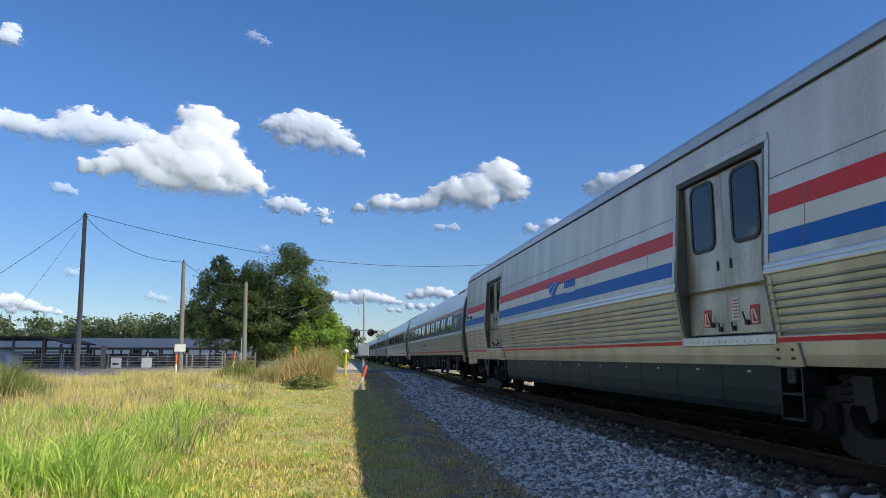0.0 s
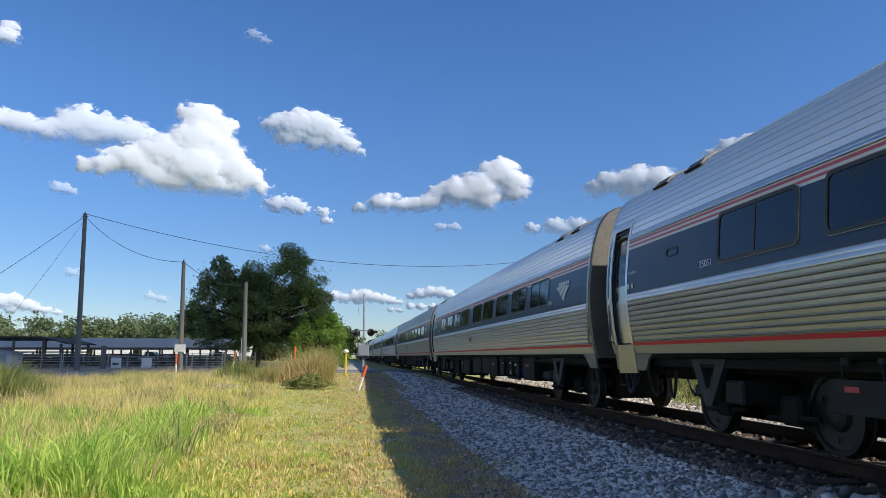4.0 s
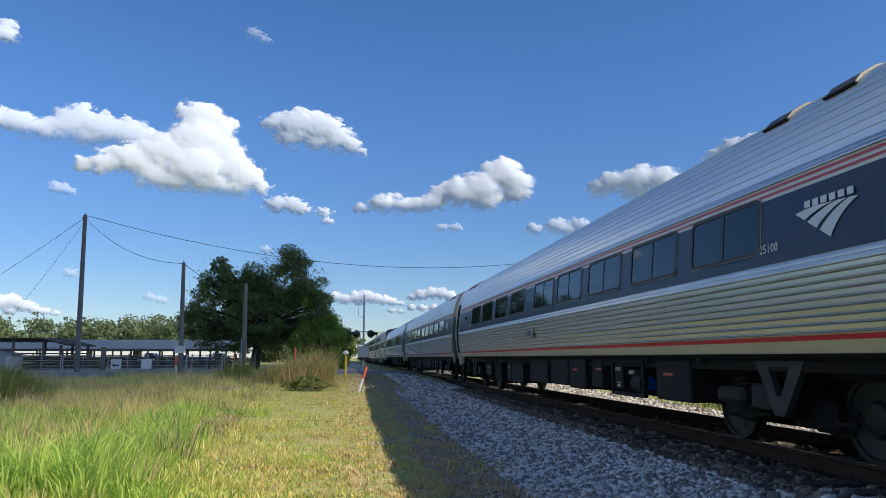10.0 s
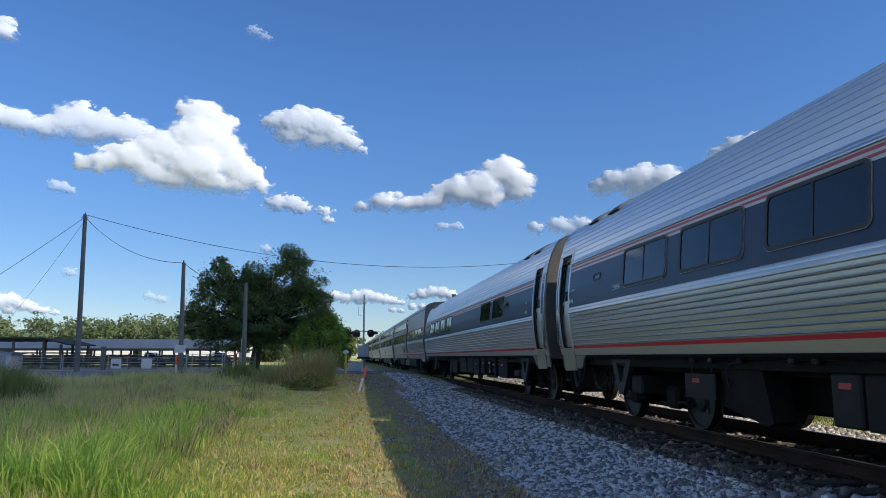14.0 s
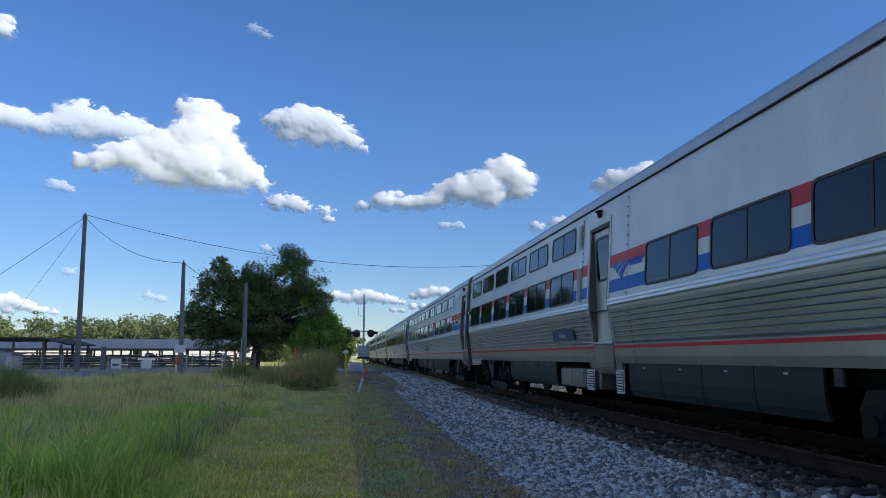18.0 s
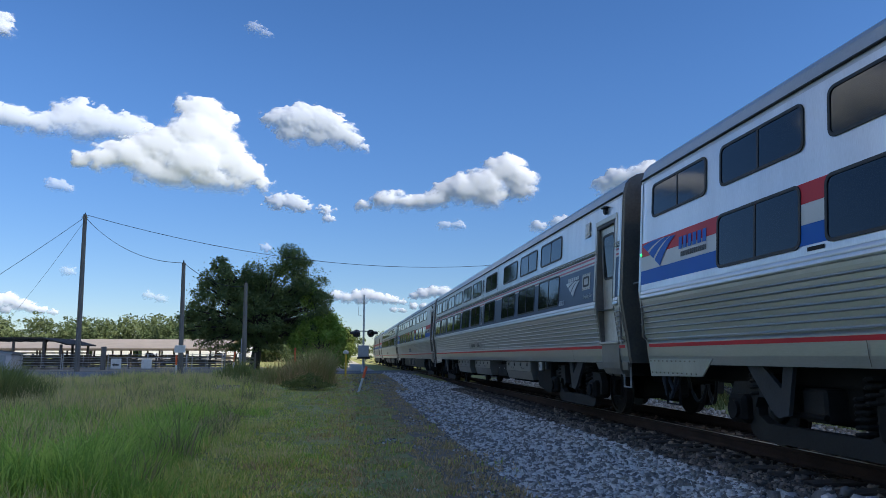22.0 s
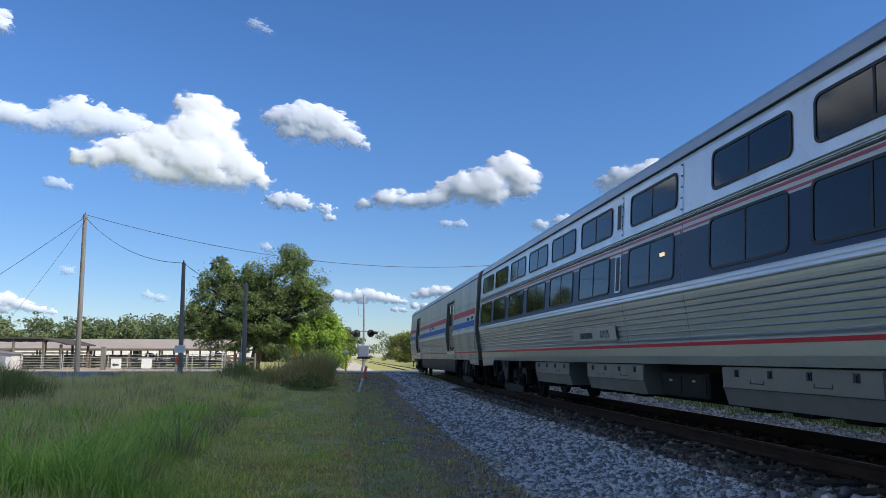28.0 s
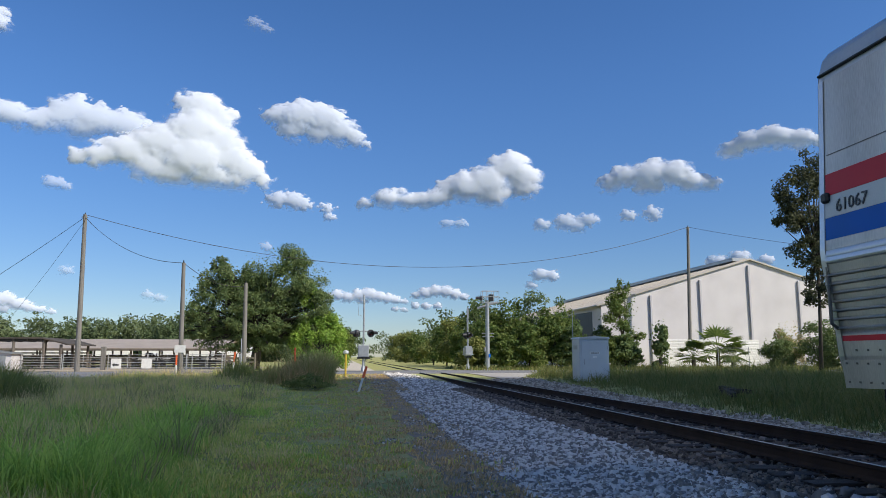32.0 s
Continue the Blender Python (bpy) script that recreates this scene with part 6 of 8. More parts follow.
def cafe_car(k):
    op = [(0.26, 1.02, 1.06, DOOR_TOP)]
    car = round_car(k, "ribbed stainless lounge car with few windows in a navy band", op, STEEL_RIB)
    round_stripes(car, op)
    vestibule_door(car, 0.26, 1.02)
    for y in (4.25, 6.25, 14.66, 16.71, 18.76, 20.81):
        window(car, ROUND, y, 1.66, 2.215, 2.855, 0.10, 0.045, trim=True)
    window(car, ROUND, 3.67, 0.4, 2.45, 2.62, 0.06, 0.03, split=False, name="number_window")
    words(car, ROUND, "Cafe", 1.62, 2.42, 0.085, SILVER)
    for y in (1.53, 1.69):
        part("round_sign", lathe([(0, 0.045), (0.004, 0.045)], 14), LETTER_LIGHT, car, at=(-1.605, y, 2.2))
    arrow_logo(car, ROUND, 23.7, 2.22, 0.93, SILVER, SILVER)
    words(car, ROUND, "28013", 22.82, 2.225, 0.135, SILVER)
    for y, x, z0, z1, r in ((18.75, -0.85, 3.90, 4.13, 0.10), (20.4, -0.60, 3.98, 4.08, 0.06)):
        stack = part("exhaust_stack", Shape().tube([(x, y, z0), (x, y, z1)], r, 12), SOOT_SHADE, car, "short dark stack on the roof")
        part("stack_collar", Shape().tube([(x, y, z0 - 0.02), (x, y, z0 + 0.05)], r + 0.035, 12), STEEL, stack)
    under_gear(car, brake=False)
    return car


baggage_a = baggage_car(-1, "61050")
cars = [(-1, baggage_a)]
for k, number in ((0, "25051"), (1, "25047"), (2, "25076"), (3, "25100"), (4, "25056")):
    cars.append((k, coach(k, number, STEEL_DULL if k in (0, 2) else STEEL_RIB)))
cars.append((5, cafe_car(5)))
cars.append((6, diner_car(6)))
for k, phase, number, lit in ((7, 3, "62500", ()), (8, 4, "62026", ()), (9, 3, "62517", ()), (10, 4, "62035", (3,))):
    cars.append((k, sleeper_car(k, phase, number, lit)))
cars.append((11, baggage_car(11, "61067")))
# ---- plants ----
def blades(count, place, height, width, seed, lean=0.5, per=1, spread=0.1):
    """Grass blades, each a bent strip of three faces, alone or in tufts. place(rng, n) gives x, y and a factor for the height."""
    rng = np.random.default_rng(seed)
    x, y, k = place(rng, count // per)
    a = rng.uniform(0, 2 * np.pi, len(x) * per)
    if per > 1:
        k = k * rng.uniform(0.4, 1.35, len(x))
        lay = rng.uniform(0, 2 * np.pi, len(x))
        x, y, k, lay = np.repeat(x, per), np.repeat(y, per), np.repeat(k, per), np.repeat(lay, per)
        ox, oy = rng.normal(0, spread, len(x)), rng.normal(0, spread, len(x))
        x, y = x + ox, y + oy
        a = np.arctan2(oy + 0.5 * spread * np.sin(lay), ox + 0.5 * spread * np.cos(lay)) + rng.normal(0, 0.6, len(x))
    n = len(x)
    z = np.array([rise(p, q) for p, q in zip(x, y)]) - 0.01
    h = height * k * rng.uniform(0.4, 1.15, n)
    w = width * rng.uniform(0.5, 1.3, n) / 2
    b = rng.uniform(0, 2 * np.pi, n)
    bend = lean * rng.uniform(0.15, 1.0, n)
    ln = bend * h
    dx, dy, wx, wy = np.cos(a), np.sin(a), np.cos(b) * w, np.sin(b) * w
    p = np.stack([x, y, z], 1)
    mid = p + np.stack([dx * ln * 0.35, dy * ln * 0.35, h * 0.62], 1)
    tip = p + np.stack([dx * ln, dy * ln, h * np.clip(1.02 - 0.32 * bend ** 2, 0.35, 1)], 1)
    ws = np.stack([wx, wy, 0 * wx], 1)
    verts = np.stack([p - ws, p + ws, mid + ws * 0.8, mid - ws * 0.8, tip], 1).reshape(-1, 3)
    o = 5 * np.arange(n)[:, None]
    faces = np.concatenate([o + [0, 1, 2], o + [0, 2, 3], o + [3, 2, 4]], 1).reshape(-1, 3)
    return verts, faces


def wedge(rng, n, y0, y1, x0, x1, power=1.5):
    """Points within a strip, thicker towards the camera."""
    y = y0 + (y1 - y0) * rng.random(n) ** power
    x = rng.uniform(0, 1, n)
    return x0(y) + (x1(y) - x0(y)) * x, y


def patchy(x, y, s, seed):
    return np.array([noise.noise((a * s, b * s, seed)) for a, b in zip(x, y)])


def left_edge(y):
    return -0.52 * y - 1.0


def lawn_place(rng, n):
    x, y = wedge(rng, n, 6.5, 50, left_edge, lambda y: TX - 3.9 + 0 * y + 0.012 * y)
    keep = (patchy(x, y, 1.1, 3) > -0.7) & ~((y > 42.6) & (x > -20.5) & (x < -13.4)) & (rng.random(n) > np.clip((x + 0.3) / 1.7, 0, 0.9)) & (rng.random(n) < 1.1 - 0.7 * np.clip(meadow_edge(x, y) - 0.3, 0, 1))
    return x[keep], y[keep], (0.6 + 0.7 * rng.random(keep.sum())) * np.clip(1.0 + 0.9 * patchy(x[keep], y[keep], 0.8, 4), 0.5, 1.7)


def verge_place(rng, n):
    x, y = wedge(rng, n, 6.5, 50, lambda y: -3.2 + 0 * y, lambda y: TX - 3.7 + 0.012 * y)
    keep = (patchy(x, y, 1.1, 9) > -0.3) & (rng.random(n) < np.clip((x + 1.3) / 2.2 + 0.9 * patchy(x, y, 0.6, 10), 0, 1))
    return x[keep], y[keep], 0.7 + 0.6 * rng.random(keep.sum())


def meadow_edge(x, y):
    """Above nought on the rough meadow, below on the mown strip beside the track."""
    return (-0.7 - 0.06 * y - x) * 0.4 + 0.8 * patchy(x, y, 0.5, 21) + 0.5 * patchy(x, y, 1.6, 22)


def lush(x, y):
    """Where the fresh tall grass stands: a few broad clumps near the camera."""
    out = 0
    for cx, cy, a, b, k in ((-3.25, 12.5, 0.75, 2.8, 1.35), (-3.8, 18.5, 0.7, 3.0, 1.15), (-3.5, 9.2, 1.4, 0.9, 1.25), (-6.9, 17.0, 1.8, 2.6, 0.85), (-5.6, 12.6, 0.8, 1.4, 0.7), (-2.5, 20.5, 0.5, 1.2, 0.8)):
        out = out + k * np.exp(-((x - cx) / a) ** 2 - ((y - cy) / b) ** 2)
    return out


def tall_place(rng, n):
    x, y = wedge(rng, n, 6.6, 22, left_edge, lambda y: 0.2 - 0.02 * y)
    v = 1.15 * lush(x, y) + 0.45 * patchy(x, y, 0.9, 5) + 0.4 * patchy(x, y, 2.2, 6) - 0.5
    m = meadow_edge(x, y)
    keep = (v > 0.8 * (rng.random(n) - 0.35)) & (m > -0.3)
    return x[keep], y[keep], (0.5 + 0.6 * np.clip(v[keep], 0, 1)) * np.clip(0.45 + 0.6 * m[keep], 0.3, 1)


def straw_place(rng, n):
    x, y = wedge(rng, n, 7, 49, left_edge, lambda y: 0.6 - 0.02 * y, 1.1)
    v = patchy(x, y, 0.35, 15) + 0.5 * patchy(x, y, 1.0, 16) - 0.5 * lush(x, y)
    m = meadow_edge(x, y)
    keep = (v > -0.25 + 0.5 * (rng.random(n) - 0.5)) & (m > 0.1) & ~((y > 42.6) & (x > -20.5) & (x < -13.4))
    return x[keep], y[keep], (0.5 + 0.6 * rng.random(keep.sum())) * np.clip(0.25 + 0.6 * m[keep], 0.2, 1)


def meadow_place(rng, n):
    x, y = wedge(rng, n, 6.6, 50, left_edge, lambda y: 0.8 - 0.02 * y, 1.2)
    m = meadow_edge(x, y)
    keep = (m > -0.5 + 0.5 * rng.random(n)) & ~((y > 42.6) & (x > -20.5) & (x < -13.4))
    return x[keep], y[keep], (0.5 + 0.6 * rng.random(keep.sum())) * np.clip(0.35 + 0.6 * m[keep], 0.15, 1) * np.clip(1 + patchy(x[keep], y[keep], 0.7, 18), 0.5, 1.6)


def right_place(rng, n):
    x, y = wedge(rng, n, 9, 50, lambda y: TX + 3.8 + 0 * y, lambda y: 0.60 * y + 5, 1.0)
    v = np.clip((x - TX - 3.6) / 2.6, 0.08, 1) * np.clip(0.8 + 0.9 * patchy(x, y, 0.5, 31), 0.3, 1.5)
    keep = (rng.random(n) < 0.5 + 0.5 * v) & ~((y > 35) & (x < TX + 3.0 + 5.4 * (np.clip(y - 35, 0, 17) / 16.5) ** 1.5))
    return x[keep], y[keep], v[keep] * (0.6 + 0.6 * rng.random(keep.sum()))


def far_right_place(rng, n):
    x, y = wedge(rng, n, 61, 76, lambda y: TX + 4 + 0 * y, lambda y: 0.9 * y, 1.0)
    return x, y, 0.5 + 0.6 * rng.random(n)


def stuff(name, mesh_data, mat, label, category):
    return solid(name, fast_mesh(name, *mesh_data, mat), None, label, category, kind="stuff")


stuff("lawn_grass", blades(96000, lawn_place, 0.085, 0.0255, 11, 1.3, 6, 0.07), LAWN, "short worn grass, green and straw-coloured", "grass")
stuff("verge_grass", blades(82000, verge_place, 0.085, 0.0175, 12, 1.3, 14, 0.08), DRY, "sparse dry brown grass beside the ballast", "grass")
stuff("tall_grass", blades(95000, tall_place, 0.62, 0.020, 13, 0.95, 30, 0.12), GRASS, "tall fresh green grass clumps", "grass")
stuff("straw_grass", blades(66000, straw_place, 0.58, 0.011, 14, 0.9, 9, 0.06), STRAW, "dry straw-coloured meadow grass", "grass")
stuff("meadow_grass", blades(85000, meadow_place, 0.36, 0.0175, 15, 1.2, 18, 0.12), MEADOW, "green and yellowing meadow grass", "grass")


def rough_place(rng, n):
    x, y = wedge(rng, n, 9, 46, left_edge, lambda y: -1.6 - 0.05 * y, 0.9)
    v = patchy(x, y, 0.5, 44) + 0.4 * patchy(x, y, 1.4, 45)
    keep = (v > 0.08) & ~((y > 41) & (x > -20.5) & (x < -13.4))
    return x[keep], y[keep], 0.6 + 0.8 * rng.random(keep.sum())


stuff("weed_tufts", blades(40000, rough_place, 0.42, 0.020, 18, 1.1, 26, 0.14), WEEDS, "darker olive and brown weed tufts in the meadow", "weeds")


def camera_lawn_place(rng, n):
    x, y = rng.uniform(-10, 2.0, n), rng.uniform(-8, 6.6, n)
    return x, y, 0.6 + 0.7 * rng.random(n)


stuff("near_lawn", blades(10000, camera_lawn_place, 0.10, 0.03, 19, 1.3, 6, 0.07), LAWN, "short worn grass round the standpoint", "grass")
stuff("trackside_grass", blades(64000, right_place, 0.80, 0.022, 16, 0.9, 12, 0.14), ROUGH, "rough grass on the far side of the track", "grass")
stuff("roadside_grass", blades(9000, far_right_place, 0.5, 0.07, 17, 0.6), ROUGH, "rough dry grass beyond the road", "grass")


def leaves(points, outward, size, seed):
    """Leaf sprays: a bent four-cornered blade at each point, lying roughly along the clump's surface."""
    rng = np.random.default_rng(seed)
    n = len(points)
    normal = outward + 0.62 * rng.normal(size=(n, 3)) + np.array((0, 0, 0.25))
    normal /= np.linalg.norm(normal, axis=1)[:, None]
    d1 = np.cross(normal, rng.normal(size=(n, 3)))
    d1 /= np.linalg.norm(d1, axis=1)[:, None]
    d2 = np.cross(normal, d1)
    s = (size * rng.uniform(0.5, 1.35, n))[:, None]
    a, b = d1 * s, d2 * s * 0.6
    sag = -0.25 * s * normal
    verts = np.stack([points - a, points - b - a * 0.1, points + a + sag, points + b + a * 0.1], 1).reshape(-1, 3)
    faces = (np.arange(n)[:, None] * 4 + np.array([0, 1, 2, 3]))
    return verts, faces


def crown_points(rng, blobs, count, hollow=0.55):
    """Points scattered through lumpy blobs (x, y, z, rx, ry, rz), thicker near their outsides, and the ways outwards there."""
    vol = np.array([b[3] * b[4] * b[5] for b in blobs]) ** 0.75
    which = rng.choice(len(blobs), count, p=vol / vol.sum())
    d = rng.normal(size=(count, 3))
    d /= np.linalg.norm(d, axis=1)[:, None]
    r = hollow + (1 - hollow) * rng.random(count) ** 0.7
    bl = np.array(blobs)[which]
    pts = bl[:, :3] + (d * r[:, None] + 0.11 * rng.normal(size=(count, 3)) * rng.random((count, 1))) * bl[:, 3:6]
    out = d / bl[:, 3:6]
    return pts, out / np.linalg.norm(out, axis=1)[:, None]


def sub_blobs(rng, blobs, each, shrink=0.38):
    """Smaller clumps over the surface of larger ones, for an uneven outline."""
    out = []
    for x, y, z, a, b, c in blobs:
        for _ in range(each):
            d = rng.normal(size=3)
            d /= np.linalg.norm(d)
            k = rng.uniform(0.45, 0.90)
            s = shrink * rng.uniform(0.55, 1.3)
            out.append((x + d[0] * a * k, y + d[1] * b * k, z + d[2] * c * k, a * s, b * s, c * s * 0.8))
    return out


def limbs(shape, base, blobs, r, rng, stem=0.35):
    """A tapered trunk that forks towards the crown's clumps."""
    base = Vector(base)
    top = Vector(max(blobs, key=lambda b: b[2])[:3])
    fork = base.lerp(Vector((top.x * 0.4 + base.x * 0.6, top.y * 0.4 + base.y * 0.6, top.z)), stem)
    shape.tube([base - Vector((0, 0, 0.15)), base.lerp(fork, 0.5) + Vector((rng.uniform(-.1, .1), 0, 0)), fork], [r * 1.25, r, r * 0.8], 9)
    for b in blobs:
        p = Vector(b[:3])
        m = fork.lerp(p, 0.5) + Vector((rng.uniform(-.3, .3), rng.uniform(-.3, .3), abs(p.z - fork.z) * 0.12))
        shape.tube([fork, m, p], [r * 0.55, r * 0.3, r * 0.08], 6)


def tree(name, label, at, blobs, r, leaf_mat, count, leaf, seed, each=7, group="", stem=0.35, category="tree", shrink=0.38):
    """A tree on its own: trunk with limbs, and a crown of many small leaf clumps."""
    rng = np.random.default_rng(seed)
    t = thing(name, label, category, (at[0], at[1], rise(at[0], at[1])), group)
    small = sub_blobs(rng, blobs, each, shrink)
    s = Shape()
    limbs(s, (0, 0, 0), blobs + small[::4], r, rng, stem)
    part("trunk", s, BARK, t, smooth=True)
    pts, out = (np.concatenate(p) for p in zip(crown_points(rng, small, int(count * 0.9), hollow=0.45), crown_points(rng, blobs, int(count * 0.1), hollow=0.3)))
    keep = pts[:, 2] > 0.1
    part("crown", fast_mesh("crown", *leaves(pts[keep], out[keep], leaf, seed), leaf_mat), leaf_mat, t)
    return t


# the big oak beside the pens, and the lighter growth at its foot
tree("oak_tree", "large spreading oak with dark green leaves beside the road", (-8.3, 70), [(2.7, 0, 8.2, 4.2, 3.4, 3.5), (-3.2, 0, 6.4, 3.2, 3.0, 3.7), (4.9, -0.5, 5.6, 2.5, 2.4, 2.8), (-5.0, 0, 4.4, 2.2, 2.0, 2.4), (0.2, -1, 4.8, 3.2, 2.6, 2.6), (4.4, 0, 3.2, 2.3, 2, 2.0), (-1, 0, 2.6, 4.2, 2, 1.5), (-3.4, 0, 9.6, 1.0, 0.9, 1.2), (-0.7, 0.3, 7.0, 2.6, 2.4, 2.8)],
     0.42, OAK, 90000, 0.102, 21, 62, shrink=0.22)
tree("wild_bush", "bright yellow-green bush at the foot of the oak", (-2.0, 68.5), [(0.3, 0, 2.3, 2.0, 1.8, 2.2), (-1.7, 0, 2.6, 1.5, 1.6, 2.0), (0.4, 0.5, 4.2, 1.4, 1.3, 1.6), (-1.0, 0.4, 4.8, 1.2, 1.1, 1.4), (1.5, 0, 1.5, 1.2, 1.2, 1.5), (-1.3, 0.2, 6.7, 0.9, 1.0, 1.7), (0.9, 0.4, 3.9, 1.0, 1.0, 1.4)], 0.12, BRIGHT, 19000, 0.105, 22, 12, stem=0.15, category="bush")
tree("roadside_tree", "dark green rounded tree behind the bush", (-1.6, 84), [(0, 0, 3.6, 2.4, 2.2, 3.0), (0.6, 0, 2.0, 2.0, 2, 1.8), (-1.6, 0, 4.6, 2.0, 2, 2.2)], 0.2, SHRUB, 15000, 0.16, 23, 12)

# ---- across the track: cabinet, signals, shrubs, warehouse ----
def on_ground(x, y, up=0.0):
    return (x, y, rise(x, y) + up)


def signal_cabinet():
    c = thing("signal_cabinet", "grey aluminium relay cabinet in the grass beside the track", "cabinet", (11.58, 35.0, rise(12, 35)))
    part("body", Shape().box(0, 1.52, 0, 1.2, 0.0, 2.12, 0.02), ALU, c)
    part("roof", Shape().prism([(-0.06, 2.12), (1.58, 2.12), (1.50, 2.20), (0.76, 2.25), (0.02, 2.20)], 1.36, lambda a, b, d: (a, -0.08 + d, b)), ALU, c, "shallow overhanging roof")
    part("plinth", Shape().box(-0.08, 1.6, -0.08, 1.28, -0.25, 0.02, 0.02), BALLAST, c)
    d = part("door", Shape().box(0.10, 1.44, -0.03, 0.01, 0.10, 2.0, 0.012), ALU, c, "cabinet door with a handle")
    part("handle", Shape().box(0.20, 0.25, -0.07, -0.02, 0.85, 1.12, 0.01), GALV, d)
    for z in (0.4, 1.6):
        part("hinge", Shape().tube([(1.44, -0.03, z), (1.44, -0.03, z + 0.14)], 0.02, 6), GALV, d)
    n = part("notice", Shape().box(0.52, 1.02, -0.036, -0.028, 1.36, 1.48), MARKWHITE, d, "white notice with dark bars")
    part("notice", Shape().box(0.68, 0.88, -0.036, -0.028, 1.18, 1.27), MARKWHITE, d)
    for z in (1.39, 1.44):
        part("lettering", Shape().box(0.56, 0.98, -0.040, -0.034, z, z + 0.02), LETTER, n)
    part("side_vent", Shape().box(-0.02, 0.01, 0.3, 0.9, 1.6, 1.8, 0.006), GALV, c)
    part("mast", Shape().tube([(0.05, 1.15, 2.1), (0.05, 1.15, 3.6)], 0.018, 6), GALV, c, "thin whip aerial")
    return c


signal_cabinet()


def flasher(parent, x, y, z, turn):
    """A crossing lamp: black backing disc, long hood and red lens, turned about the mast (0: it looks along +x)."""
    m = pose(x, y, z, 0, 0, turn)
    part("backing_disc", lathe([(-0.03, 0.29), (0.0, 0.30)], 20), BLACK, parent, "round black backing", at=m)
    h = Shape()
    pts = [(0.17 * math.cos(t), 0.17 * math.sin(t)) for t in np.linspace(radians(-25), radians(205), 13)]
    for a, c in zip(pts, pts[1:]):
        h.add([(0, *a), (0, *c), (0.45, c[0] * 0.9, c[1] * 0.9), (0.45, a[0] * 0.9, a[1] * 0.9)], [(0, 1, 2, 3)])
        h.add([(0, a[0] * 0.95, a[1] * 0.95), (0, c[0] * 0.95, c[1] * 0.95), (0.45, c[0] * 0.86, c[1] * 0.86), (0.45, a[0] * 0.86, a[1] * 0.86)], [(3, 2, 1, 0)])
    part("hood", h, BLACK, parent, at=m)
    part("lens", lathe([(0.0, 0.15), (0.04, 0.12)], 16), REDLENS, parent, at=m)
    part("lamp_back", lathe([(-0.2, 0.09), (-0.16, 0.15), (-0.03, 0.16)], 14), BLACK, parent, at=m)


def crossing_signal(name, x, y, top, turn, label):
    base = rise(x, y) if x < 2 else 0.5
    c = thing(name, label, "crossing signal", pose(x, y, base, 0, 0, turn), "signals at the crossing")
    part("mast", Shape().tube([(0, 0, 0), (0, 0, top)], [0.085, 0.065], 10), GALV, c)
    part("foot", Shape().box(-0.28, 0.28, -0.28, 0.28, -0.25, 0.05, 0.02).tube([(0, 0, 0.0), (0, 0, 0.45)], [0.2, 0.12], 10), GALV, c)
    part("crossarm", Shape().tube([(-0.78, 0, 3.15), (0.78, 0, 3.15)], 0.045, 8), GALV, c)
    for x, y, angle in ((-0.60, 0.0, 190), (0.62, 0.0, -12), (-0.55, 0.12, 100), (0.55, -0.12, -75)):
        flasher(c, x, y, 2.98, angle)
    b = part("control_box", Shape().box(-0.42, 0.42, -0.28, 0.28, 1.15, 2.05, 0.03), GALV, c, "grey steel box on the mast")
    part("lid", Shape().box(-0.38, 0.38, -0.30, -0.27, 1.2, 2.0, 0.01), GALV, b)
    part("bracket", Shape().box(-0.5, 0.5, -0.2, 0.2, 1.02, 1.15, 0.02), BLACK, c)
    for z in (top - 0.7, top - 1.3, 3.6):
        part("clamp", Shape().tube([(0, 0, z), (0, 0, z + 0.09)], 0.10, 10), GALV, c)
    part("whip_aerial", Shape().tube([(-0.05, 0, 4.3), (-0.42, 0, 4.4), (-0.42, 0, 5.4)], 0.016, 6), GALV, c)
    part("conduit", Shape().tube([(0.13, 0, 0.1), (0.13, 0, 1.1)], 0.035, 6), GALV, c)
    return c


crossing_signal("crossing_signal", 1.5, 57, 6.0, 0, "level crossing signal with black flasher lamps on a steel mast")
far_signal = crossing_signal("crossing_signal", 10.9, 64, 5.5, 90, "level crossing signal seen side on beyond the track")
part("gear_tray", Shape().box(-0.9, 0.9, -0.35, 0.35, 1.25, 1.36, 0.02).box(-0.8, -0.7, -0.3, 0.3, 1.36, 1.9, 0.01).box(0.7, 0.8, -0.3, 0.3, 1.36, 1.9, 0.01), GALV, far_signal)


